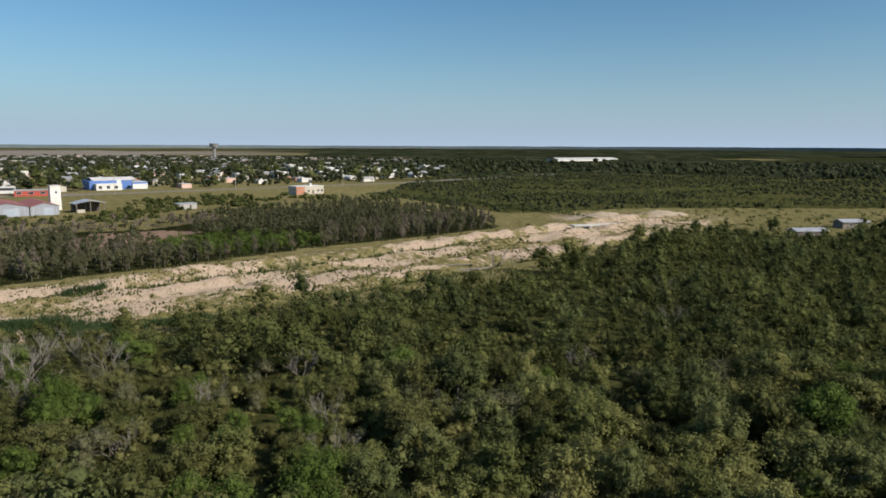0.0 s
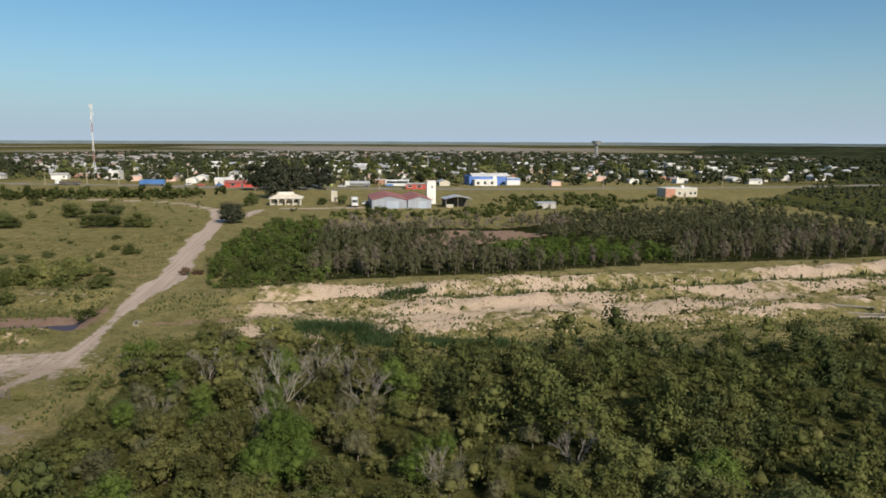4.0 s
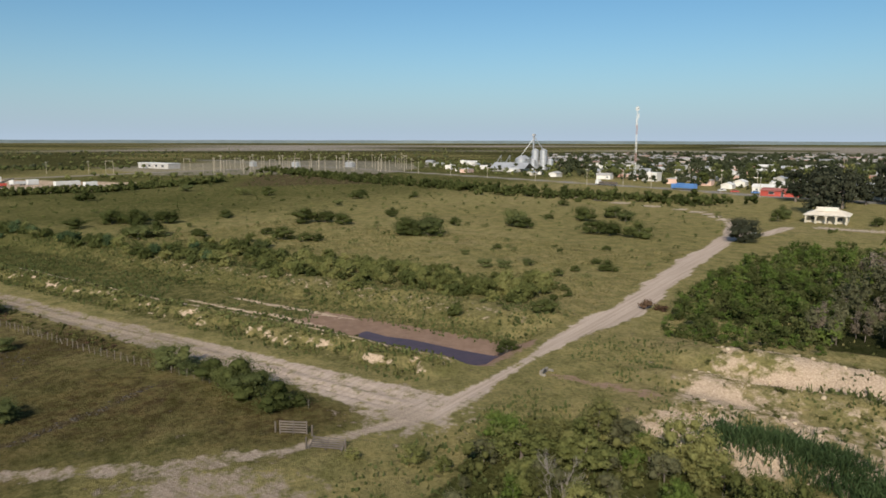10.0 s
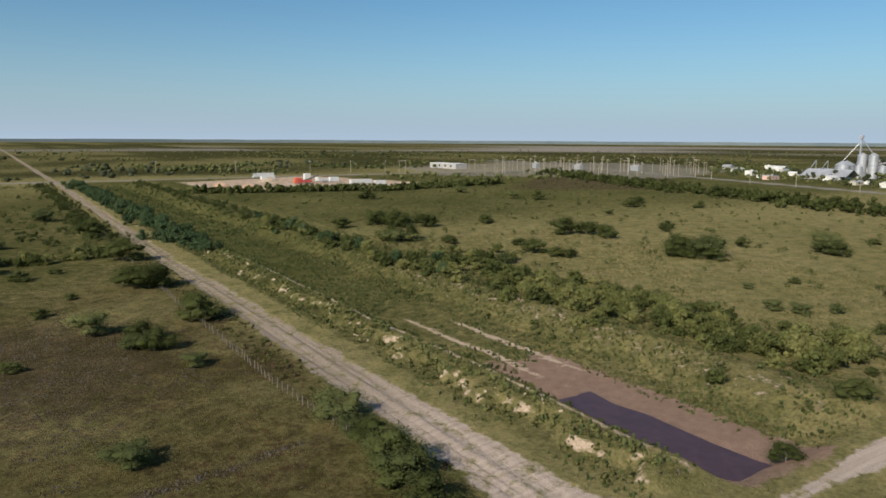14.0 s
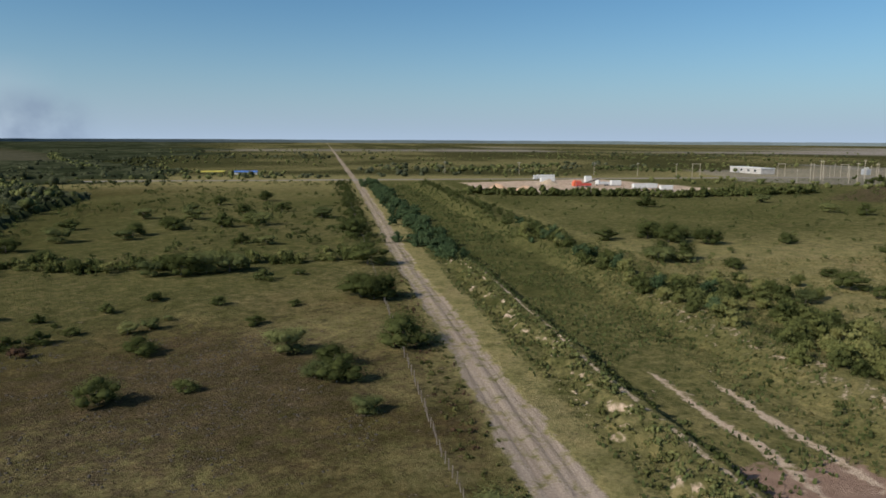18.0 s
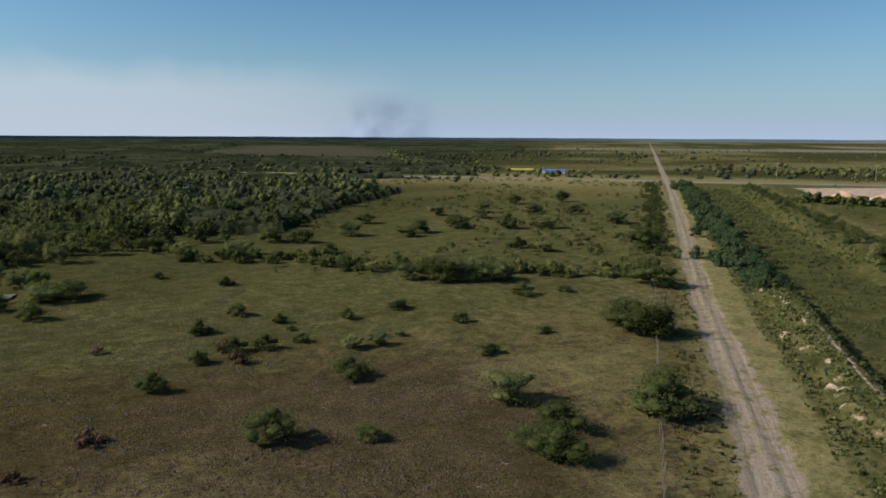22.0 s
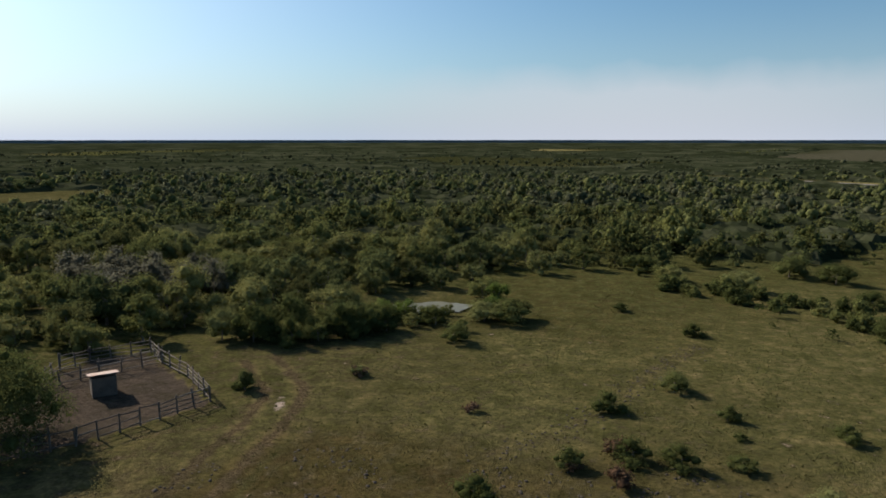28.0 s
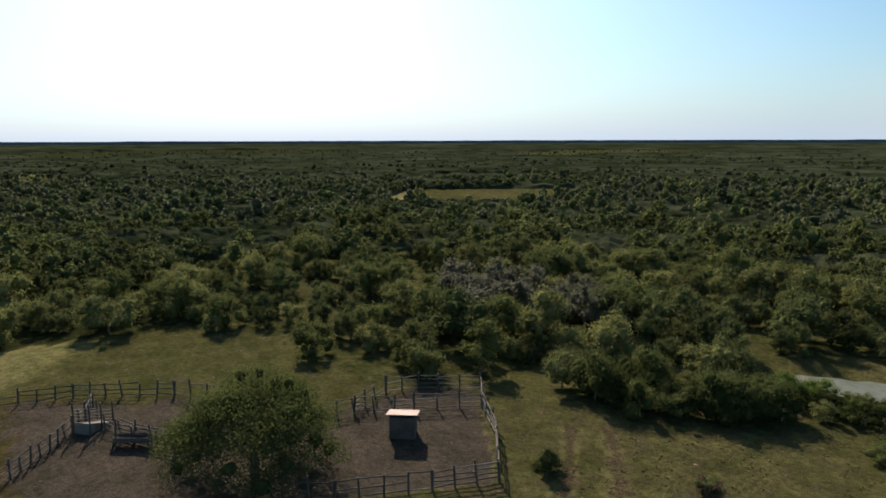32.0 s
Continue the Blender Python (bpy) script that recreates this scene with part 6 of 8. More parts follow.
TOWN = [(-620.0, 215.0), (-365.0, 275.0), (-300.0, 300.0), (-225.0, 352.0), (-120.0, 440.0), (-45.0, 530.0), (-60.0, 760.0), (-300.0, 900.0), (-620.0, 760.0), (-820.0, 420.0)]
r_town = np.random.default_rng(77)
town_pts = scatter(TOWN, 23, 78, None, 0.6)
town_pts = town_pts[np.argsort(np.hypot(town_pts[:, 0] + 60, town_pts[:, 1] - 30))]
first_house, keep_clear = {}, [(-212.0, 380.0, 26.0), (-595.0, 260.0, 55.0), (-437.0, 271.0, 9.0), (-95.0, 358.0, 22.0), (-255.0, 330.0, 20.0), (-225.0, 322.0, 16.0), (-290.0, 285.0, 30.0)]
lots = []
for x, y in town_pts:
    if r_town.random() < 0.7 and all(math.hypot(x - a, y - b) > c for a, b, c in keep_clear) and len(lots) < 250:
        lots.append((float(x), float(y)))
        k = int(r_town.choice(8, p=(0.12, 0.15, 0.12, 0.12, 0.05, 0.16, 0.12, 0.16)))
        m = at(x, y, ALONG + 90 * int(r_town.integers(4)) + 6 * r_town.normal(), 0.62 + 0.36 * r_town.random())
        if k in first_house:
            again(first_house[k], m)
        else:
            first_house[k] = town_house(m, *HOUSE_KINDS[k])
WEST_TOWN = [(-790.0, 215.0), (-720.0, 172.0), (-640.0, 166.0), (-560.0, 186.0), (-480.0, 226.0), (-430.0, 252.0), (-470.0, 262.0), (-560.0, 240.0), (-620.0, 240.0), (-700.0, 300.0)]
for x, y in scatter(WEST_TOWN, 33, 84, lambda x, y: (np.hypot(x + 595, y - 255) < 34) | (line_distance(HIGHWAY, x, y) < 15), 0.6)[:22]:
    k = int(r_town.integers(8))
    again(first_house[k], at(float(x), float(y), ALONG + 90 * int(r_town.integers(4)) + 6 * r_town.normal(), 0.6 + 0.36 * r_town.random()))
thicket("town_greenery", "dark garden trees by the grain silos", "trees", GREEN_FAR, scatter(WEST_TOWN, 13, 85, lambda x, y: (np.hypot(x + 590, y - 252) < 24) | (line_distance(HIGHWAY, x, y) < 13)), LEAF_DARK, 86, (0.5, 1.2))
TOWN_TREE = [(make_tree(151 + k, "tree", 6.5, 3.4, 170, 0.5, (LEAF_DARK, LEAF, LEAF_DARK, LEAF_SHRUB)[k], 0.16, 7, 0.3)) for k in range(4)]
tree_spots = [(x + 13 + 7 * r_town.normal(), y + 10 + 7 * r_town.normal()) for x, y in lots][:150]
grove("town_tree", "dark leafy tree between the town houses", "tree", TOWN_TREE, np.array(tree_spots), 79, (0.8, 1.8), "trees of the town")
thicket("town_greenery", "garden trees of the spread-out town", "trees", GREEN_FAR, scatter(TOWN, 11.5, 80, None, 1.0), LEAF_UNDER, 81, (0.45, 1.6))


def far_town(points, seed):
    """Small gabled houses too far and too many to count, joined."""
    r = np.random.default_rng(seed)
    corner = np.array([(-1, -1, 0), (1, -1, 0), (1, 1, 0), (-1, 1, 0), (-1, -1, 1), (1, -1, 1), (1, 1, 1), (-1, 1, 1), (-1.08, -1.08, 0.98), (1.08, -1.08, 0.98), (1.08, 0, 1.4), (-1.08, 0, 1.4), (1.08, 1.08, 0.98), (-1.08, 1.08, 0.98)], float)
    walls, slopes = np.array([(0, 1, 5, 4), (1, 2, 6, 5), (2, 3, 7, 6), (3, 0, 4, 7)]), np.array([(8, 9, 10, 11), (11, 10, 12, 13)])
    n = len(points)
    size = np.stack([3.2 + 3 * r.random(n), 2.8 + 2 * r.random(n), 2.5 + 0.8 * r.random(n)], 1)
    v = corner[None] * size[:, None]
    a = radians(ALONG) + (r.integers(2, size=n) * math.pi / 2) + 0.1 * r.normal(size=n)
    c, d = np.cos(a)[:, None], np.sin(a)[:, None]
    v = np.stack([v[..., 0] * c - v[..., 1] * d + points[:, :1], v[..., 0] * d + v[..., 1] * c + points[:, 1:], v[..., 2] - 0.1], -1)
    quads = (np.concatenate([walls, slopes])[None] + 14 * np.arange(n)[:, None, None]).reshape(-1, 4)
    mat, nt, p = material("town_walls_and_roofs")
    geo = nt.nodes.new("ShaderNodeNewGeometry")
    col = ramp(nt, geo.outputs["Random Per Island"], (0.0, (0.52, 0.5, 0.47)), (0.25, (0.36, 0.34, 0.32)), (0.45, (0.3, 0.28, 0.26)), (0.6, (0.34, 0.2, 0.15)), (0.72, (0.5, 0.42, 0.34)), (0.86, (0.2, 0.2, 0.2)), (1.0, (0.46, 0.46, 0.45)))
    stain = noise_node(nt, 0.4, 4)
    nt.links.new(mixc(nt, 1.0, col, ramp(nt, stain.outputs[0], (0.3, (0.7, 0.7, 0.7)), (0.7, (1.1, 1.1, 1.1))), "MULTIPLY"), p.inputs["Base Color"])
    p.inputs["Roughness"].default_value = 0.8
    tagged(new("far_houses", quads_mesh("far_houses", v.reshape(-1, 3), quads, mat)), "many small pale and brick houses of the far town", "houses", kind="stuff")


TOWN_FAR = [(-110.0, 520.0), (-20.0, 760.0), (-160.0, 1250.0), (-760.0, 1300.0), (-1250.0, 760.0), (-1060.0, 420.0), (-760.0, 330.0), (-640.0, 420.0), (-420.0, 560.0)]
far_spots = scatter(TOWN_FAR, 33, 87, lambda x, y: (np.min([np.hypot(x - a, y - b) for a, b in lots], 0) < 16) | (fbm(x, y, 140, 198) < 0.42), 0.7)
far_town(far_spots, 88)
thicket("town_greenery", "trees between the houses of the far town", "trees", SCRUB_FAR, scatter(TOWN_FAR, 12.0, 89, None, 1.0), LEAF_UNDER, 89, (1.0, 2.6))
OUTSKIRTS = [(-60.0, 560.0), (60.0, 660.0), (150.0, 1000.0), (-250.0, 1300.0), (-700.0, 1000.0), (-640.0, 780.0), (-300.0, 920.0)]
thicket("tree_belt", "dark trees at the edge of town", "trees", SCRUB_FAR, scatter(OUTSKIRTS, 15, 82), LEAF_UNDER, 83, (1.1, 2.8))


def verandah_house(m):
    ob = thing("house", "cream plastered bungalow with an arched verandah and hipped roof", "house", m)
    part("wall", box(-6.4, -3.2, -0.3, 6.4, 6, 3.1), CREAM, ob)
    bm = bmesh.new()
    low = [bm.verts.new(c) for c in ((-7.4, -6.4, 2.9), (7.4, -6.4, 2.9), (7.4, 6.8, 2.9), (-7.4, 6.8, 2.9))]
    top = [bm.verts.new(c) for c in ((-3.2, -0.4, 4.7), (3.2, -0.4, 4.7), (3.2, 1.2, 4.7), (-3.2, 1.2, 4.7))]
    for k in range(4):
        bm.faces.new((low[k], low[(k + 1) % 4], top[(k + 1) % 4], top[k]))
    bm.faces.new(top)
    bm.faces.new(low[::-1])
    part("roof", bm, surface("pale_tiles", (0.5, 0.44, 0.35), (0.68, 0.62, 0.52), 3.0, 0.85), ob, "pale cream hipped roof")
    gb = bmesh.new()
    gable(gb, 6, 6, 4.2, 5.3, 0.3, 0.15, True)
    part("roof_gable", gb, surface("cream_gable", (0.58, 0.52, 0.42), (0.74, 0.68, 0.56), 3.0, 0.85), ob)
    for x in (-6.4, -3.2, 0, 3.2, 6.4):
        part("pillar", box(x - 0.25, -6.0, -0.3, x + 0.25, -5.5, 2.9), CREAM, ob)
    for x in (-4.8, -1.6, 1.6, 4.8):
        bm = bmesh.new()
        for k in range(6):
            a0, a1 = math.pi * k / 6, math.pi * (k + 1) / 6
            x0, x1 = x + 1.35 * math.cos(a0), x + 1.35 * math.cos(a1)
            z0, z1 = 2.0 + 0.7 * math.sin(a0), 2.0 + 0.7 * math.sin(a1)
            vs = [bm.verts.new(c) for c in ((x0, -5.95, z0), (x1, -5.95, z1), (x1, -5.95, 2.9), (x0, -5.95, 2.9), (x0, -5.55, z0), (x1, -5.55, z1), (x1, -5.55, 2.9), (x0, -5.55, 2.9))]
            for f in ((0, 1, 2, 3), (7, 6, 5, 4), (0, 4, 5, 1), (2, 6, 7, 3)):
                bm.faces.new([vs[i] for i in f])
        part("arch", bm, CREAM, ob)
    for x in (-4.2, 4.2):
        opening("window", x, 1.0, 1.6, 1.2, -3.2, ob)
    opening("door", 0, 0.0, 1.1, 2.1, -3.2, ob, WOOD_DARK)
    part("chimney", box(-4.2, 2.2, 3.4, -3.4, 3.0, 5.2), CREAM, ob)
    return ob


verandah_house(at(-208.5, 219.0, ALONG, 0.9))
pump = thing("pump_house", "tall narrow cream block of a pump house in grass", "pump house", at(-203.8, 241.6))
part("wall", box(-1.3, -1.2, -0.3, 1.3, 1.2, 4.2, 0.05), CREAM, pump)
part("roof", box(-1.4, -1.3, 4.2, 1.4, 1.3, 4.35), WHITE, pump)
opening("door", 0.3, 0, 0.8, 1.9, -1.2, pump, WOOD_DARK)


def barn(m, w, d, eave, ridge, front, label):
    ob = thing("barn", label, "barn", m)
    part("wall", gable_walls(w, d, eave, ridge, False), front, ob)
    part("roof", gable(bmesh.new(), w, d, eave, ridge + 0.03, 0.35, 0.1, False), ROOF_RED, ob, "faded red sheet roof")
    opening("door", 1.2, 0, w * 0.36, eave * 0.82, -d / 2, ob, SHEET_DOOR, GREY_WALL)
    for k in range(5):
        x = -w / 2 + (k + 0.5) * w / 5
        part("rib", box(x - 0.05, -d / 2 - 0.05, 0, x + 0.05, -d / 2 - 0.005, eave), STEEL, ob)
    return ob


SIDE_RED = surface("sheet_front", (0.2, 0.215, 0.245), (0.285, 0.305, 0.34), 1.2, 0.7)
bx, by = -AX, -AY
barn(at(-169.4 + 6.6 * bx - 13.5 * by, 225 + 6.6 * by + 13.5 * bx), 13, 27, 3.4, 4.8, SIDE_RED, "pale sheet barn with a red roof and wide door")
barn(at(-169.4 + 18.0 * bx - 12.5 * by, 225 + 18.0 * by + 12.5 * bx), 9, 25, 3.3, 4.6, SIDE_RED, "smaller pale sheet barn with a red roof")
tank = thing("water_tower", "square white plastered water tower behind the barns", "water tower", at(-165.0, 257.0))
part("wall", box(-1.8, -1.8, -0.3, 1.8, 1.8, 9.2, 0.05), WHITE, tank)
part("cap", box(-1.9, -1.9, 9.2, 1.9, 1.9, 9.45), CONCRETE, tank)
opening("window", 0.2, 6.4, 0.5, 0.9, -1.8, tank)
shelter = thing("open_shed", "open farm shed with a low zinc roof on posts", "shed", at(-148.0, 250.0))
part("roof", gable(bmesh.new(), 10, 8, 3.4, 4.5, 0.4, 0.1, False), ZINC, shelter)
for x in (-4.6, 0, 4.6):
    for y in (-3.6, 3.6):
        part("post", box(x - 0.12, y - 0.12, -0.3, x + 0.12, y + 0.12, 3.4 if x else 4.4), OLD_WOOD, shelter)
part("wall", box(-5, 3.7, -0.3, 5, 3.9, 3.4), WOOD_DARK, shelter)
part("crate", box(-4.2, -2.6, -0.3, -1.6, -1.0, 1.1, 0.04), CREAM, shelter)
beige = town_house(at(-95.0, 358.0), 15.5, 9, 3.9, CREAM, ROOF_WHITE, True, "flat-roofed cream and brick house alone in grass", "")
part("brick_end", box(-7.9, -4.6, -0.3, -3.2, -4.52, 3.85), BRICK, beige, "raw brick end wall")
for x in (-1.0, 4.5, 6.6):
    opening("window", x, 1.1, 1.1, 1.2, -4.5, beige)
blue = thing("blue_store", "large store with a blue sheet front and white annex", "store", at(-212.0, 382.0))
part("wall", box(-13, -8, -0.3, 9, 8, 5.2), ROOF_BLUE, blue)
part("roof", gable(bmesh.new(), 22, 16, 5.2, 6.6, 0.3, 0.12), ROOF_WHITE, blue)
part("annex", box(-11, -14, -0.3, 2, -8.05, 3.6), WHITE, blue)
part("side_hall", box(9.05, -9, -0.3, 17, 7, 4.0), WHITE_PAINT, blue)
part("stripe", box(9.04, -9.08, 3.0, 17.02, -9.02, 3.9), ROOF_BLUE, blue)
part("sign", box(1.0, -8.12, 3.2, 3.2, -8.02, 5.6), WHITE_PAINT, blue)
for x in (-9, -5, -1):
    opening("window", x, 1.0, 1.6, 1.6, -14, blue)
shack = thing("shack", "low grey shack half hidden in scrub", "shack", at(-119.0, 268.0))
part("wall", box(-3.5, -2.5, -0.3, 3.5, 2.5, 2.2), GREY_WALL, shack)
part("roof", box(-3.8, -2.8, 2.2, 3.8, 2.8, 2.32), ZINC, shack)
opening("door", 1, 0, 0.9, 1.8, -2.5, shack, WOOD_DARK)
for x, y, w, label in ((88.0, 202.0, 9, "long patched shack with a pale sheet roof"), (112.0, 227.0, 9, "dark wooden shack under a grey roof")):
    ob = thing("shack", label, "shack", at(x, y, 12))
    part("wall", gable_walls(w, 4.5, 2.1, 2.7), OLD_WOOD, ob)
    part("roof", gable(bmesh.new(), w, 4.5, 2.1, 2.72, 0.4), ZINC, ob)
    opening("door", 1.2, 0, 0.9, 1.8, -2.25, ob, WOOD_DARK)
    opening("window", -2.0, 0.9, 0.8, 0.7, -2.25, ob)
hall = thing("warehouse", "long low white warehouse beyond the trees", "warehouse", at(150.0, 1190.0, 32))
part("wall", box(-62, -15, -0.3, 62, 15, 3.6), WHITE, hall)
part("roof", gable(bmesh.new(), 124, 30, 3.6, 5.4, 0.5, 0.2), ROOF_WHITE, hall)


# ---- tall things ----
FADED_RED = surface("faded_red_paint", (0.3, 0.16, 0.13), (0.42, 0.27, 0.24), 3.0, 0.7)


def lattice_mast(m, height, label):
    ob = thing("radio_mast", label, "radio mast", m)
    legs = [(0.75 * math.cos(a), 0.75 * math.sin(a)) for a in (0.3, 0.3 + math.tau / 3, 0.3 + 2 * math.tau / 3)]
    steps = 16
    for k in range(8):
        bm = bmesh.new()
        z0, z1 = height * k / 8, height * (k + 1) / 8
        for j in range(3):
            (x0, y0), (x1, y1) = legs[j], legs[(j + 1) % 3]
            s0, s1 = 1 - 0.55 * z0 / height, 1 - 0.55 * z1 / height
            add_rod(bm, (x0 * s0, y0 * s0, z0), (x0 * s1, y0 * s1, z1), 0.1, 0.1, 5)
            for i in range(3):
                a, b = z0 + (z1 - z0) * i / 3, z0 + (z1 - z0) * (i + 1) / 3
                sa, sb = 1 - 0.55 * a / height, 1 - 0.55 * b / height
                add_rod(bm, (x0 * sa, y0 * sa, a), (x1 * sb, y1 * sb, b), 0.045, 0.045, 4)
                add_rod(bm, (x0 * sa, y0 * sa, a), (x1 * sa, y1 * sa, a), 0.045, 0.045, 4)
        part("section", bm, FADED_RED if k in (2, 5) else WHITE_PAINT, ob, "red painted lattice section" if k in (2, 5) else "white lattice section")
    for z, a in ((height - 1.5, 0.4), (height - 1.5, 2.5), (height - 1.5, 4.6), (height - 6, 1.0), (height - 12, 3.4), (height - 9, 5.2)):
        c, s = math.cos(a), math.sin(a)
        part("antenna", box(c * 0.9 - 0.2, s * 0.9 - 0.2, z - 1.2, c * 0.9 + 0.2, s * 0.9 + 0.2, z + 1.2), WHITE_PAINT, ob)
    return ob


lattice_mast(at(-437.0, 271.0, 0), 47.5, "tall slender white and red lattice radio mast")


def silo(m, r, h, label):
    ob = thing("silo", label, "silo", m, "silos")
    bm = bmesh.new()
    bmesh.ops.create_cone(bm, cap_ends=True, segments=20, radius1=r, radius2=r, depth=h, matrix=Matrix.Translation((0, 0, h / 2)))
    part("drum", bm, STEEL, ob)
    bm = bmesh.new()
    bmesh.ops.create_cone(bm, cap_ends=True, segments=20, radius1=r * 1.03, radius2=0.4, depth=r * 0.55, matrix=Matrix.Translation((0, 0, h + r * 0.275)))
    part("cone_roof", bm, ZINC, ob)
    for k in range(1, 6):
        bm = bmesh.new()
        bmesh.ops.create_cone(bm, cap_ends=False, segments=20, radius1=r * 1.012, radius2=r * 1.012, depth=0.25, matrix=Matrix.Translation((0, 0, h * k / 6)))
        part("hoop", bm, ZINC, ob)
    return ob


for dx, dy, r, h in ((0, 0, 3.2, 17), (5, 5.5, 3.2, 17), (-8, -7, 5.2, 10), (-2, -12, 5.0, 10), (6, -4, 2.6, 9), (10, 10, 2.6, 9)):
    silo(at(-595 + dx, 260 + dy), r, h, "tall slim steel grain silo" if r == 3.2 else "broad galvanised grain silo")
leg = thing("grain_elevator", "slender steel grain elevator with slanting chutes", "elevator", at(-594.0, 258.0))
part("shaft", box(-0.5, -0.5, -0.3, 0.5, 0.5, 29), STEEL, leg)
part("head", box(-1.1, -1.1, 29, 1.1, 1.1, 31), ZINC, leg)
part("chute", rod((0, 0, 29), (6, 6, 18), 0.35), STEEL, leg)
part("chute", rod((0, 0, 27), (-8, -7, 13), 0.2), STEEL, leg)
grain_hall = thing("grain_shed", "wide white grain shed with a steep roof", "shed", at(-585.0, 236.0))
part("wall", box(-20, -9, -0.3, 12, 9, 2.6), GREY_WALL, grain_hall)
part("roof", gable(bmesh.new(), 32, 18, 2.6, 7.0, 0.4, 0.15), ZINC, grain_hall)
for dx in (-12, -6):
    c = thing("conveyor", "slanting steel conveyor over the grain shed", "conveyor", at(-590 + dx, 240 + dx))
    part("boom", rod((-5, 0, -0.2), (4, 0, 13), 0.3), STEEL, c)
    part("leg", rod((4, 0, -0.3), (4, 0, 13), 0.2), STEEL, c)
DULL_CONCRETE = surface("dull_concrete", (0.15, 0.15, 0.14), (0.24, 0.235, 0.22), 3.0, 0.9)
wt = thing("water_tower", "slim concrete water tower over far trees", "water tower", at(-450.0, 1130.0))
part("stem", rod((0, 0, -0.3), (0, 0, 20), 3.0, 2.6, 10), DULL_CONCRETE, wt)
part("tank", rod((0, 0, 20), (0, 0, 26), 6.0, 7.5, 12), DULL_CONCRETE, wt)


POST = surface("tan_concrete", (0.3, 0.26, 0.19), (0.42, 0.375, 0.29), 3.0, 0.9)


def power_pole(m, height, label="slender concrete power pole"):
    ob = thing("power_pole", label, "pole", m, "power poles")
    part("shaft", rod((0, 0, -0.4), (0, 0, height), 0.16, 0.1, 6), POST, ob)
    part("crossarm", box(-1.1, -0.07, height - 0.7, 1.1, 0.07, height - 0.5), CONCRETE, ob)
    for x in (-0.95, 0, 0.95):
        part("insulator", rod((x, 0, height - 0.5), (x, 0, height - 0.2), 0.06, 0.04, 5), WHITE_PAINT, ob)
    return ob


pole = power_pole(at(-402.0, 222.0), 9.5)
for x, y in ((-386, 237), (-365, 243), (-330, 262), (-300, 262), (-268, 283), (-232, 306), (-186, 338), (-140, 380), (-90, 425), (-440, 204), (-480, 184), (-517, 167), (-553, 150), (-590, 133), (-630, 110), (-520, -252), (-545, -200),
             (-572, -150), (-586, -121), (-596, -95), (-250, 330), (-300, 310), (-340, 290), (-420, 300), (-470, 330), (-520, 290), (-360, 340)):
    again(pole, at(float(x), float(y), ALONG + 90))
FIELD_POSTS = [(-560 - 16 * (k % 8) - 5 * (k // 8), -10 + 26 * (k // 8) + 4 * (k % 3)) for k in range(56)]
tall = thing("switchyard_post", "tall concrete post of the electricity switchyard", "post", at(-563.0, 122.0), "switchyard posts")
part("shaft", rod((0, 0, -0.4), (0, 0, 11), 0.19, 0.12, 6), POST, tall)
part("crossarm", box(-1.4, -0.1, 10.25, 1.4, 0.1, 10.45), POST, tall)
for k, (x, y) in enumerate(FIELD_POSTS):
    again(tall, at(x + 5.0 * ((k * 7) % 5 - 2), y + 3.0 * ((k * 5) % 4), ALONG, 0.75 + 0.12 * ((k * 3) % 5)))
portal = thing("portal_gantry", "concrete portal gantry of the switchyard", "gantry", at(-590.0, -79.0, ALONG + 90), "switchyard frames")
for x in (-3, 3):
    part("leg", rod((x, 0, -0.4), (x, 0, 10), 0.2, 0.15, 6), POST, portal)
part("beam", box(-3.4, -0.2, 9.4, 3.4, 0.2, 9.8), POST, portal)
for x, y in ((-640.0, -30.0), (-655.0, 10.0), (-640.0, 60.0), (-660.0, 100.0), (-600.0, 40.0)):
    again(portal, at(x, y, ALONG + 90))
plant_hall = thing("switch_house", "low white switch house with a flat roof", "building", at(-690.0, -60.0))
part("wall", box(-22, -6, -0.3, 22, 6, 4.4), GREY_WALL, plant_hall)
part("roof", box(-22.4, -6.4, 4.4, 22.4, 6.4, 4.8), ROOF_WHITE, plant_hall)
for x in (-14, -5, 5, 14):
    opening("window", x, 1.6, 3.2, 1.8, -6, plant_hall)
for x, y, w in ((-700.0, 60.0, 8), (-720.0, 20.0, 6), (-690.0, 110.0, 9)):
    ob = thing("transformer", "grey transformer block with pale cooling fins", "transformer", at(x, y))
    part("tank", box(-w / 2, -2, -0.3, w / 2, 2, 4.5), STEEL, ob)
    for k in range(4):
        part("bushing", rod((-w / 3 + k * w / 4.5, 0, 4.5), (-w / 3 + k * w / 4.5, 0, 6.3), 0.2, 0.1, 6), WHITE_PAINT, ob)


# ---- vehicles ----
def wheel(parent, x, y, r=0.5, w=0.3):
    ob = part("wheel", rod((x, y - w / 2, r), (x, y + w / 2, r), r, r, 12), TYRE, parent)
    part("rim", rod((x, y - w / 2 - 0.02, r), (x, y + w / 2 + 0.02, r), r * 0.5, r * 0.5, 8), STEEL, ob)
    return ob


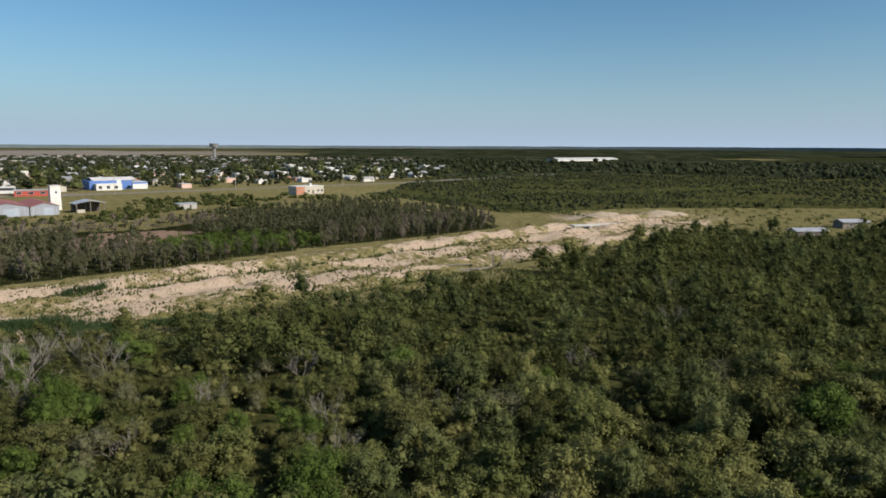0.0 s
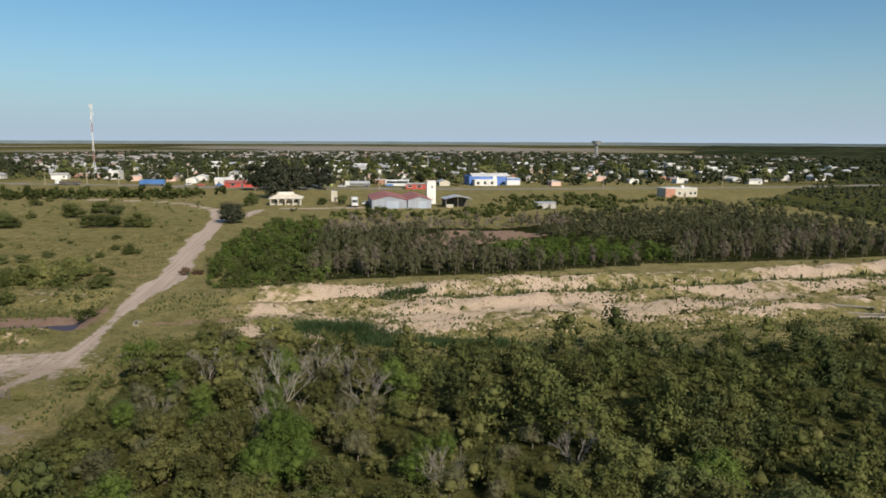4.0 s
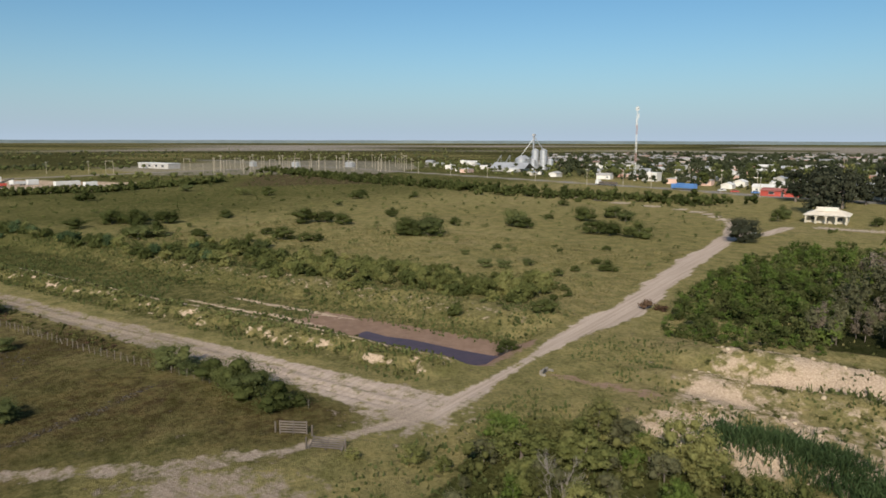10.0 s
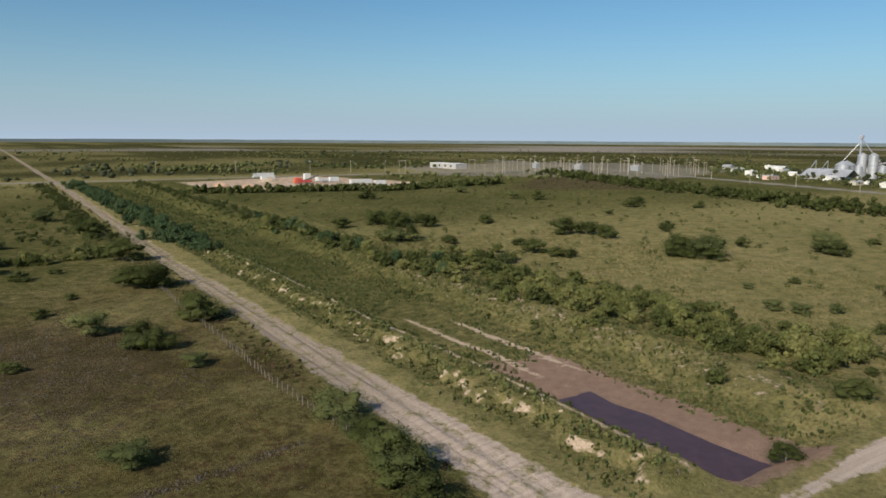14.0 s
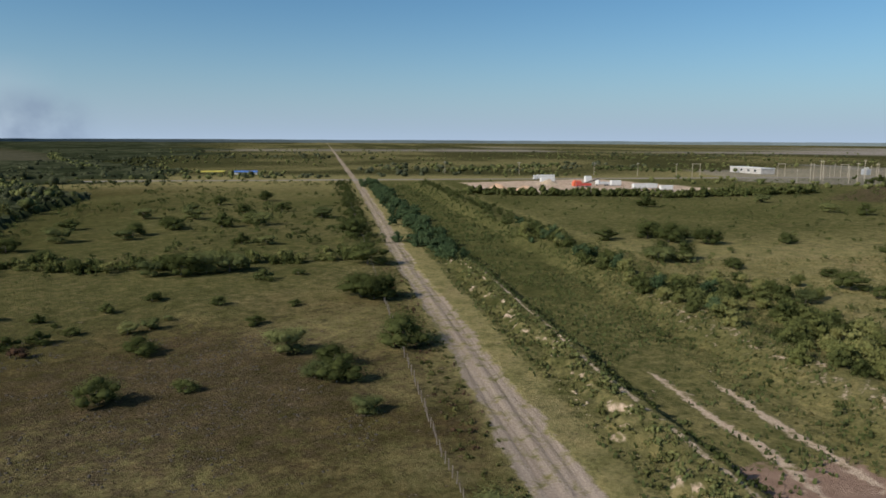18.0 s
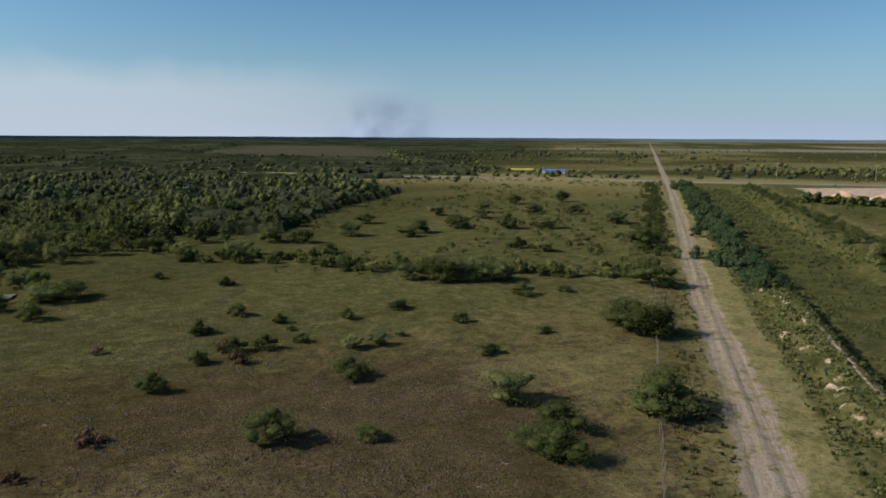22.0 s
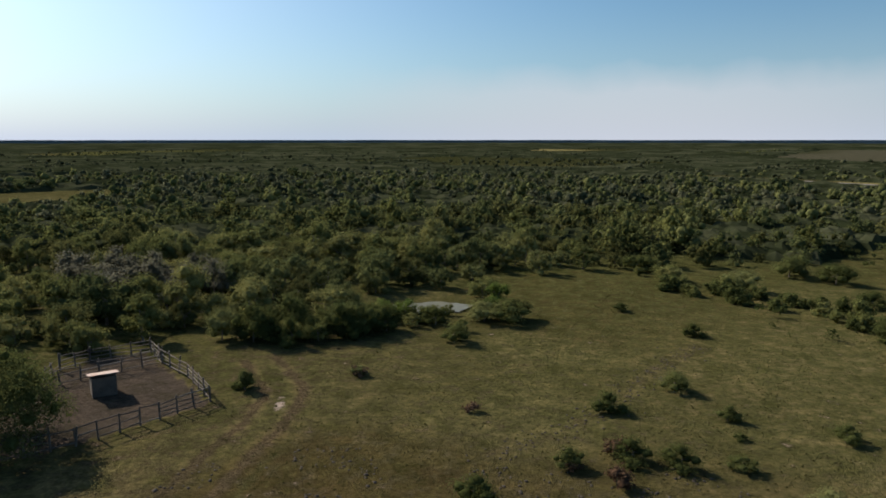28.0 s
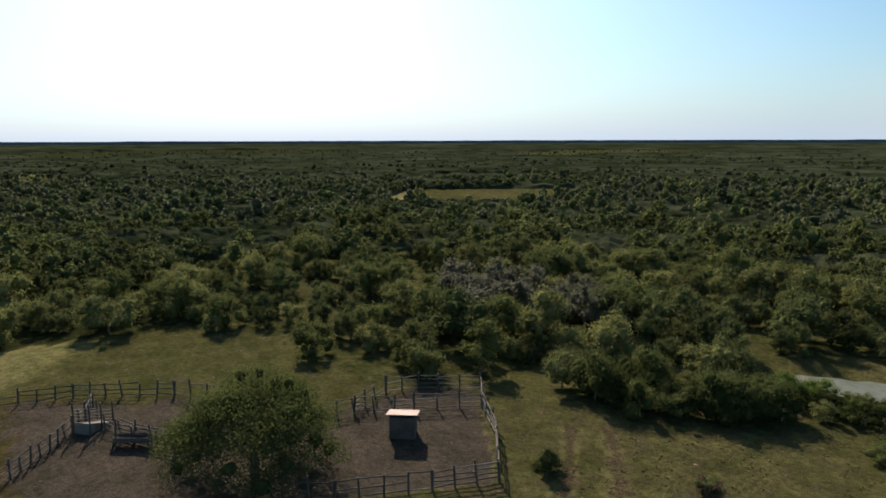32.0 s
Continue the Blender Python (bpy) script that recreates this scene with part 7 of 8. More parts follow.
def coach(m, label, stripe):
    ob = thing("coach", label, "bus", m)
    part("body", box(-6.5, -1.25, 0.4, 6.5, 1.25, 3.9, 0.2), WHITE_PAINT, ob)
    for y in (-1.27, 1.27):
        part("window_band", box(-6.2, y - 0.01, 2.0, 5.8, y + 0.01, 3.3), OPENING, ob)
        part("stripe", box(2.2, y - 0.012, 0.6, 6.3, y + 0.012, 1.7), stripe, ob)
    part("windscreen", box(-6.53, -1.05, 1.4, -6.49, 1.05, 3.4), OPENING, ob)
    for x in (-4.2, 3.4, 4.6):
        for y in (-1.1, 1.1):
            wheel(ob, x, y)
    return ob


def lorry(m, load, cab_mat, load_mat, label, length=11.0):
    ob = thing("lorry", label, "truck", m)
    part("cab", box(-length / 2 - 2.4, -1.2, 0.6, -length / 2, 1.2, 3.2, 0.15), cab_mat, ob)
    part("windscreen", box(-length / 2 - 2.43, -1.0, 1.9, -length / 2 - 2.39, 1.0, 2.9), OPENING, ob)
    part("chassis", box(-length / 2, -0.9, 0.75, length / 2, 0.9, 1.05), STEEL, ob)
    if load == "tank":
        part("tank", rod((-length / 2 + 0.3, 0, 2.2), (length / 2, 0, 2.2), 1.15, 1.15, 14), load_mat, ob)
    elif load == "box":
        part("box_body", box(-length / 2 + 0.3, -1.25, 1.05, length / 2, 1.25, 3.5, 0.05), load_mat, ob)
    else:
        bm = box(-length / 2 + 0.3, -1.25, 1.05, length / 2, 1.25, 1.3)
        for y in (-1.25, 1.19):
            add_box(bm, -length / 2 + 0.3, y, 1.3, length / 2, y + 0.06, 2.3)
        part("open_bed", bm, load_mat, ob)
    for x in (-length / 2 - 1.3, length / 2 - 2.6, length / 2 - 1.3):
        for y in (-1.05, 1.05):
            wheel(ob, x, y)
    return ob


def car(m, paint, label):
    ob = thing("car", label, "car", m)
    bm = box(-2.1, -0.85, 0.35, 2.1, 0.85, 0.95, 0.1)
    part("body", bm, paint, ob)
    part("cabin", box(-1.2, -0.75, 0.95, 1.1, 0.75, 1.45, 0.12), OPENING, ob)
    part("roof", box(-0.95, -0.7, 1.43, 0.85, 0.7, 1.5), paint, ob)
    for x in (-1.35, 1.35):
        for y in (-0.75, 0.75):
            wheel(ob, x, y, 0.33, 0.2)
    return ob


STREET = math.degrees(math.atan2(25, 39))
coach(at(-272.0, 304.0, STREET + 10), "white double-deck coach with a lime green tail", GREEN_PAINT)
coach(at(-240.0, 331.0, STREET + 180), "parked white coach by the road", BLUE_PAINT)
lorry(at(-256.0, 318.0, STREET), "tank", WHITE_PAINT, STEEL, "white lorry with a long steel tank")
lorry(at(-352.0, 256.0, STREET - 8), "box", BLUE_PAINT, BLUE_PAINT, "blue lorry on the main road", 12)
lorry(at(-395.0, 232.0, STREET - 8), "bed", WHITE_PAINT, WOOD_DARK, "white lorry with a dark open bed", 12)
shop = thing("shop", "red painted roadside shop with a low red roof", "shop", at(-306.0, 279.0, STREET))
part("wall", box(-9, -4, -0.3, 9, 4, 2.6), RED_PAINT, shop)
part("roof", gable(bmesh.new(), 18, 8, 2.6, 3.6, 0.5), ROOF_RED, shop)
opening("window", -4, 0.9, 2.4, 1.2, -4, shop)
opening("door", 1, 0, 1.1, 2.1, -4, shop)
red_store = thing("store", "long red sided store by the main road", "store", at(-221.0, 326.0, STREET))
part("wall", box(-7, -4, -0.3, 7, 4, 2.6), RED_PAINT, red_store)
part("roof", box(-7.4, -4.4, 2.6, 7.4, 4.4, 2.9), ROOF_GREY, red_store)
for x in (-5, 0, 5):
    opening("window", x, 0.9, 2.2, 1.1, -4, red_store)
workshop = thing("workshop", "open-fronted grey workshop with an arched roof", "workshop", at(-292.0, 318.0, STREET))
part("wall", box(-11, -6, -0.3, 11, 6, 4.2), GREY_WALL, workshop)
part("roof", gable(bmesh.new(), 22, 12, 4.2, 6.4, 0.4), ZINC, workshop)
# the open front is a dark panel with the inner shade in its colour
opening("door", -3, 0, 5, 3.6, -6, workshop, OPENING, GREY_WALL)
for k, (x, y, paint, label) in enumerate(((-262.0, 310.0, WHITE_PAINT, "white parked car by the main road"), (-330.0, 270.0, RED_PAINT, "red parked car by the main road"), (-322.0, 276.0, BLUE_PAINT, "blue parked car by the main road"),
                                          (-338.0, 268.0, WHITE_PAINT, "white parked car near the shop"), (-182.0, 236.0, WHITE_PAINT, "white car beside the barns"), (-181.0, 172.0, WHITE_PAINT, "white car under the road tree"))):
    car(at(x, y, STREET + 20 * k), paint, label)
truck = lorry(at(-181.5, 229.0, ALONG + 90), "box", WHITE_PAINT, WHITE_PAINT, "white box lorry beside the red barn", 6)

# gravel yard
for x, y, w, d, h, mat, label in ((-438, -106, 5, 3, 2.8, ORANGE_PAINT, "orange red gravel screening machine"), (-470, -140, 9, 3, 2.6, WHITE_PAINT, "white steel site container in the yard"), (-448, -70, 14, 2.6, 2.6, WHITE_PAINT, "long white container at the gravel yard"),
                                  (-444, -57, 7, 2.6, 2.4, WHITE_PAINT, "white site cabin on the gravel yard"), (-462, -92, 6, 2.6, 3.0, WHITE_PAINT, "white site hut on the gravel yard"), (-478, -116, 4, 3, 4.0, WHITE_PAINT, "tall white site hut on the yard")):
    ob = thing("screening_machine" if mat is ORANGE_PAINT else "container", label, "machine" if mat is ORANGE_PAINT else "container", at(float(x), float(y), ALONG + 90))
    part("body", box(-w / 2, -d / 2, 0.2, w / 2, d / 2, h, 0.08), mat, ob)
    part("skid", box(-w / 2, -d / 2 + 0.2, -0.2, w / 2, d / 2 - 0.2, 0.2), STEEL, ob)
    if mat is ORANGE_PAINT:
        part("conveyor", rod((2, 0, 1), (13, 0, 4.5), 0.5), WOOD_DARK, ob)
        part("hopper", box(-1.8, -1.4, 2.8, 1.8, 1.4, 3.5), ORANGE_PAINT, ob)
lorry(at(-488.0, -150.0, ALONG + 90), "box", WHITE_PAINT, WHITE_PAINT, "white lorry at the gravel yard", 12)
lorry(at(-455.0, -96.0, ALONG + 60), "bed", WHITE_PAINT, STEEL, "tipper lorry at the gravel yard", 6)
lorry(at(-434.0, -99.0, ALONG + 80), "bed", RED_PAINT, RED_PAINT, "red tipper lorry at the gravel yard", 6)


def heap(x, y, w, h, mat, label, seed, name="earth_heap"):
    """A rounded uneven pile of soil."""
    r = np.random.default_rng(seed)
    rings, n = 7, 22
    verts, faces = [(0, 0, h)], []
    for k in range(1, rings + 1):
        for j in range(n):
            a, q = math.tau * j / n, k / rings
            rr = w / 2 * q * (1 + 0.16 * r.normal() * q)
            verts.append((rr * math.cos(a), rr * math.sin(a) * 0.8, h * (0.5 + 0.5 * math.cos(math.pi * q)) * (1 + 0.12 * r.normal()) - 0.25 * (k == rings)))
    for j in range(n):
        faces.append((0, 1 + j, 1 + (j + 1) % n))
        for k in range(rings - 1):
            b = 1 + k * n
            faces.append((b + j, b + n + j, b + n + (j + 1) % n, b + (j + 1) % n))
    ob = new(name, mesh_from(name, verts, faces, mat, True))
    ob.matrix_basis = at(x, y)
    return tagged(ob, label, "heap")


SAND = surface("orange_sand", (0.42, 0.26, 0.15), (0.55, 0.38, 0.25), 2.0, 0.95, bumps=0.3)
heap(-386.0, -128.0, 22, 3.2, SAND, "orange heap of sand in the gravel yard", 1)
heap(-398.0, -118.0, 16, 2.0, SAND, "lower orange sand heap in the yard", 2)
heap(-450.0, -130.0, 18, 2.4, SOIL_PALE, "grey gravel heap in the yard", 3)
heap(40.0, 250.0, 26, 1.9, SOIL_PALE, "pale earth heap beside the dug strip", 4)
heap(62.0, 262.0, 22, 1.4, SOIL_PALE, "low pale earth heap beyond the culvert", 5)

# ---- near things ----
# single trees
r_one = np.random.default_rng(90)
plant("tree", "dense dark round tree beside the dirt road", "tree", make_tree(161, "tree", 5.2, 3.2, 6000, 0.08, LEAF_PINE, 0.2, 30, 0.08, small=0.7), place(-174.5, 164.5, 1.0, 1.85, 0.8))


def shade_tree(height, width, count, size, mat):
    """A broad dome of layered lobes on a short forked trunk."""
    r = np.random.default_rng(162)
    centres, radii = [], []
    for k in range(64):
        a, q = k * 2.4 + 0.5 * r.random(), math.sqrt((k + 0.5) / 64)
        rim = height * (0.13 + 0.64 * math.sqrt(max(0.0, 1 - q * q)))
        centres.append((math.cos(a) * q * width, math.sin(a) * q * width, rim * (0.72 + 0.36 * r.random())))
        radii.append(width * (0.24 + 0.13 * r.random()))
    c, q = np.array(centres), np.array(radii)
    crown = quads_mesh("crown", *joined(leaves(r, c, q, count, size, 0.62, low=-0.85), core(r, c + (0, 0, 0.25), q, 0.3)), mat)
    return bm_mesh("trunk", limb_bm(r, c[8:], height * 0.8, 0.42), BARK), crown


plant("tree", "broad spreading shade tree over the cattle pen", "tree", shade_tree(9.6, 6.1, 52000, 0.09, LEAF_SHRUB), place(-47.2, -25.6, 2.0, 1.0, 1.0))
plant("shrub", "dark upright bush by the cattle track", "bush", LOW[1], place(-61.8, -43.6, 0.4, 0.62, 1.5), "")
plant("tree", "small dark tree by the shacks", "tree", DARK[0], place(82.8, 212.1, 0.7, 1.0, 1.1))
plant("tree", "small green tree on the dug strip", "tree", GREEN[1], place(11.2, 159.5, 0.7, 0.8, 0.9))
for x, y, s in ((-51.5, -61.5, 0.8), (-55.0, -60.5, 0.9), (-58.5, -61.0, 0.8), (-62.0, -61.8, 0.85), (-65.5, -65.0, 0.8), (-68.0, -69.0, 0.7), (-57.0, -64.5, 1.0), (-60.5, -66.0, 0.9), (-63.5, -68.5, 0.85), (-53.0, -65.0, 1.0), (-71.5, -71.5, 0.6),
                (-77.8, -91.0, 1.0), (-80.5, -88.5, 0.9), (-81.0, -80.5, 0.75), (-69.5, -75.5, 0.75), (-72.5, -76.5, 0.6), (-66.5, -74.0, 0.8), (-74.8, -79.0, 0.45), (-83.5, -80.0, 0.8), (-85.5, -79.5, 0.7), (-78.6, -71.0, 0.5)):
    plant("pond_shrub", "leafy green shrub between pasture and pond", "shrub", GREEN[int(r_one.integers(4))], place(x, y, r_one.random() * 6, 1.2 * s, 0.75), "shrubs by the pond")
for x, y, s in ((-67.0, 67.0, 1.1), (-64.5, 71.5, 1.0), (-70.5, 75.0, 0.9), (-66.0, 78.0, 0.9), (-62.0, 66.0, 0.9), (-68.4, 58.2, 0.62), (-66.6, 60.4, 0.5), (-70.2, 53.4, 0.34)):
    plant("acacia", "feathery green thorn tree beside the crossing", "tree", WIDE[0] if s > 0.7 else GREEN[int(r_one.integers(2))], place(x, y, r_one.random() * 6, 0.95 * s, 0.75), "thorn trees by the crossing")
CASUARINA = [make_tree(171 + k, "tree", 11.0, 3.4, 900, 0.35, LEAF_PINE, 0.3, 16, 0.15, 1.2) for k in range(2)]
grove("tall_tree", "tall dark shade tree behind the bungalow", "tree", CASUARINA, np.array([(-279.0, 264.0), (-270.0, 270.0), (-262.0, 272.0), (-287.0, 290.0), (-280.0, 282.0), (-272.0, 286.0), (-262.0, 284.0), (-296.0, 288.0), (-252.0, 264.0), (-232.0, 236.0),
                                                                                            (-246.0, 258.0), (-256.0, 292.0), (-268.0, 298.0)]), 91, (1.15, 1.8), "tall trees behind the bungalow")
grove("garden_bush", "dark rounded garden bush beside the bungalow", "bush", LOW, np.array([(-219.0, 212.0), (-224.0, 214.0), (-228.0, 218.0), (-214.0, 205.0), (-196.0, 226.0), (-190.0, 231.0)]), 92, (1.4, 2.2), "bushes by the bungalow")


# wire fences: posts with three wires
def fence(points, gap, height, name, label, seed, wires=3, mat=None):
    r = np.random.default_rng(seed)
    (x0, y0) = points[0]
    ob = thing(name, label, "fence", Matrix.Translation((x0, y0, z_at(x0, y0))))
    base = Vector((x0, y0, z_at(x0, y0)))
    post = bm_mesh("post", rod((0, 0, -0.35), (0, 0, height), 0.05, 0.042, 5), mat or BARK)
    spots = []
    for (ax, ay), (bx_, by_) in zip(points, points[1:]):
        n = max(1, round(math.hypot(bx_ - ax, by_ - ay) / gap))
        spots += [(ax + (bx_ - ax) * k / n, ay + (by_ - ay) * k / n) for k in range(n)]
    spots.append(points[-1])
    tops = []
    for x, y in spots:
        p = part("post", post, None, ob)
        at_ = Vector((x + 0.06 * r.normal(), y + 0.06 * r.normal(), z_at(x, y)))
        p.matrix_basis = Matrix.Translation(at_ - base) @ Euler((0.08 * r.normal(), 0.08 * r.normal(), r.random() * 6)).to_matrix().to_4x4() @ Matrix.Diagonal((1, 1, 0.85 + 0.3 * r.random(), 1))
        tops.append(at_ - base)
    for k in range(wires):
        bm = bmesh.new()
        h = height * (0.3 + 0.62 * k / max(1, wires - 1))
        for a, b in zip(tops, tops[1:]):
            add_rod(bm, a + Vector((0, 0, h)), b + Vector((0, 0, h)), 0.008, 0.008, 3)
        part("wire", bm, WOOD_DARK, ob)
    return ob


fence_points = [tuple(float(c) for c in to_xy(u, v)) for u, v in ((7, -8), (40, -10), (110, -10), (200, -9.5), (300, -9))]
fence(fence_points[:3], 1.25, 0.95, "wire_fence", "old wire fence of crooked wooden posts along the road", 93, 3)
fence(fence_points[2:], 6.0, 1.2, "wire_fence", "old wire fence running far along the dirt road", 94)


def panel_gate(m, w, h, label):
    """A farm gate of boards."""
    ob = thing("farm_gate", label, "gate", m, "farm gates")
    for k in range(5):
        part("board", box(-w / 2, -0.02, 0.12 + k * h / 5, w / 2, 0.02, 0.12 + k * h / 5 + h * 0.13), WOOD_DARK, ob)
    for x in (-w / 2 + 0.08, 0, w / 2 - 0.08):
        part("upright", box(x - 0.05, -0.06, -0.1, x + 0.05, -0.021, h + 0.1), WOOD_DARK, ob)
    return ob


panel_gate(at(-76.6, 48.8, 72), 2.6, 1.2, "grey wooden board gate standing at the field corner")
panel_gate(at(-72.4, 51.4, 66) @ pose(0, 0, 0.1, -62), 3.0, 1.2, "grey wooden board gate lying open by the track")
for x, y in ((-77.4, 47.2), (-75.7, 50.4), (-73.2, 49.8), (-71.6, 53.0)):
    p = new("gate_post", bm_mesh("gate_post", rod((0, 0, -0.4), (0.03, 0.02, 1.05), 0.09, 0.08, 7), WOOD_DARK))
    p.matrix_basis = at(x, y, 10)
    tagged(p, "thick weathered wooden gate post", "post", "gate posts")
STAINED = surface("stained_concrete", (0.14, 0.125, 0.1), (0.24, 0.215, 0.18), 3.0, 0.9)
culvert = thing("culvert", "small concrete culvert mouth under the dirt road", "culvert", at(-87.7, 76.9, ALONG))
part("head_wall", box(-0.25, -0.9, -0.6, 0.0, 0.9, 0.5, 0.04), STAINED, culvert)
part("wing_wall", box(0.0, -1.1, -0.6, 0.6, -0.92, 0.25, 0.03), STAINED, culvert)
part("wing_wall", box(0.0, 0.92, -0.6, 0.6, 1.1, 0.25, 0.03), STAINED, culvert)
# flat dark disc; the shade inside the pipe is its colour
part("pipe_mouth", rod((0.005, 0, 0.0), (0.02, 0, 0.0), 0.5, 0.5, 14), OPENING, culvert)
for x, y, turn in ((-5.0, 147.0, 20), (-3.0, 145.5, 30), (-6.5, 148.5, 10), (-1.0, 144.5, 50)):
    log = new("log", bm_mesh("log", rod((-3, 0, 0.1), (3, 0.2, 0.22), 0.2, 0.13, 7), BARE_WOOD))
    log.matrix_basis = at(x, y, turn)
    tagged(log, "felled bare log lying on the dug strip", "log", "felled logs")
bridge = thing("pipe_bridge", "low concrete pipe bridge across the strip", "bridge", at(32.0, 219.0, 22))
part("deck", box(-8, -1.6, 0.7, 8, 1.6, 1.1, 0.05), CONCRETE, bridge)
for x in (-6.5, -2.2, 2.2, 6.5):
    part("pier", box(x - 0.4, -1.4, -0.8, x + 0.4, 1.4, 0.7), CONCRETE, bridge)
# dark sheet that paints the shade under the deck
shade_panel = box(-5.5, -1.62, 0.0, -4.0, -1.58, 0.6)
part("shadow_gap", shade_panel, OPENING, bridge)


# cattle pen of rails
def rail_fence(points, label, seed, rails=4, height=1.5, gap=2.0):
    r = np.random.default_rng(seed)
    x0, y0 = points[0]
    base = Vector((x0, y0, z_at(x0, y0)))
    ob = thing("rail_fence", label, "fence", Matrix.Translation(base), "fences of the cattle pen")
    post = bm_mesh("post", rod((0, 0, -0.4), (0, 0, height + 0.25), 0.1, 0.08, 6), WOOD_DARK)
    for (ax, ay), (bx_, by_) in zip(points, points[1:]):
        n = max(1, round(math.hypot(bx_ - ax, by_ - ay) / gap))
        spots = [Vector((ax + (bx_ - ax) * k / n, ay + (by_ - ay) * k / n, 0)) for k in range(n + 1)]
        for s in spots:
            s.z = z_at(s.x, s.y)
            p = part("post", post, None, ob)
            p.matrix_basis = Matrix.Translation(s - base) @ Euler((0.06 * r.normal(), 0.06 * r.normal(), r.random() * 6)).to_matrix().to_4x4() @ Matrix.Diagonal((1, 1, 0.85 + 0.35 * r.random(), 1))
        for a, b in zip(spots, spots[1:]):
            for k in range(rails):
                if r.random() < 0.93:
                    h = 0.25 + (height - 0.2) * k / max(1, rails - 1)
                    bm = rod(a - base + Vector((0, 0, h + 0.06 * r.normal())), b - base + Vector((0, 0, h + 0.06 * r.normal())), 0.065, 0.05, 5)
                    part("rail", bm, OLD_WOOD if r.random() < 0.2 else WOOD_DARK, ob)
    return ob


rail_fence([(-41.0, -35.0), (-41.5, -38.5), (-44.6, -43.5), (-48.2, -49.2)], "rough rail fence across the back of the cattle pen", 101)
rail_fence([(-41.5, -38.5), (-39.0, -44.0), (-40.0, -47.5), (-44.4, -52.5), (-48.2, -49.2)], "rail fence round the rear cattle pen", 102)
rail_fence([(-48.2, -49.2), (-54.0, -45.5), (-60.1, -40.0), (-58.0, -35.0)], "rail fence along the cattle track", 103)
rail_fence([(-58.0, -35.0), (-54.5, -28.5), (-51.0, -24.0)], "rail fence between pen and pasture", 104, 3)
rail_fence([(-41.0, -35.0), (-40.0, -24.0), (-36.4, -21.1), (-32.9, -19.0)], "rail fence beside the loading race", 105)
rail_fence([(-38.4, -22.6), (-34.2, -20.4), (-30.5, -18.8)], "inner rail of the narrow cattle race", 106)
rail_fence([(-25.1, -26.9), (-22.0, -22.6), (-19.1, -18.6), (-17.0, -12.3)], "rail fence at the back of the yard", 107, 3, 1.3, 1.6)
rail_fence([(-25.1, -26.9), (-33.0, -32.5), (-41.0, -35.0)], "rail fence behind the shade tree", 108, 3)
rail_fence([(-23.0, -19.5), (-27.0, -18.0), (-31.9, -14.0), (-36.1, -9.7), (-40.0, -7.0)], "crooked rail fence down to the track", 109, 3, 1.3, 1.3)
hut = thing("hut", "small dark wooden hut with a pale rusty sheet roof", "hut", at(-48.6, -39.2, 46))
part("wall", box(-1.15, -0.9, -0.3, 1.15, 0.9, 1.95), WOOD_DARK, hut)
ROOF_RUST = surface("rusty_zinc", (0.3, 0.17, 0.12), (0.46, 0.4, 0.35), 1.0, 0.7, 0.1)
bm = bmesh.new()
vs = [bm.verts.new(c) for c in ((-1.4, -1.2, 1.85), (1.4, -1.2, 1.85), (1.4, 1.2, 2.3), (-1.4, 1.2, 2.3), (-1.4, -1.2, 1.91), (1.4, -1.2, 1.91), (1.4, 1.2, 2.36), (-1.4, 1.2, 2.36))]
for f in ((3, 2, 1, 0), (4, 5, 6, 7), (0, 1, 5, 4), (1, 2, 6, 5), (2, 3, 7, 6), (3, 0, 4, 7)):
    bm.faces.new([vs[i] for i in f])
part("roof", bm, ROOF_RUST, hut, "pale rusty sheet roof")
opening("door", 0.2, 0, 0.7, 1.6, -0.9, hut, WOOD_DARK, OLD_WOOD)
ramp_ob = thing("loading_ramp", "wooden cattle loading ramp with rail sides", "ramp", at(-29.0, -18.2, 130))
bm = bmesh.new()
vs = [bm.verts.new(c) for c in ((-1.6, -0.7, 0.0), (1.6, -0.7, 1.1), (1.6, 0.7, 1.1), (-1.6, 0.7, 0.0), (-1.6, -0.7, -0.3), (1.6, -0.7, -0.3), (1.6, 0.7, -0.3), (-1.6, 0.7, -0.3))]
for f in ((0, 1, 2, 3), (7, 6, 5, 4), (0, 4, 5, 1), (1, 5, 6, 2), (2, 6, 7, 3), (3, 7, 4, 0)):
    bm.faces.new([vs[i] for i in f])
part("floor", bm, OLD_WOOD, ramp_ob)
for y in (-0.75, 0.75):
    for k in range(4):
        part("rail", rod((-1.6, y, 0.3 + 0.3 * k), (1.6, y, 1.4 + 0.3 * k), 0.05, 0.05, 5), OLD_WOOD, ramp_ob)
    for x in (-1.6, 0, 1.6):
        part("post", rod((x, y * 1.1, -0.3), (x, y * 1.1, 2.5 + 0.3 * x), 0.08, 0.07, 6), WOOD_DARK, ramp_ob)
trough = thing("trough", "low dark wooden feed trough by the race", "trough", at(-35.3, -19.9, 50))
part("bed", box(-1.6, -0.5, 0.5, 1.6, 0.5, 0.62), WOOD_DARK, trough)
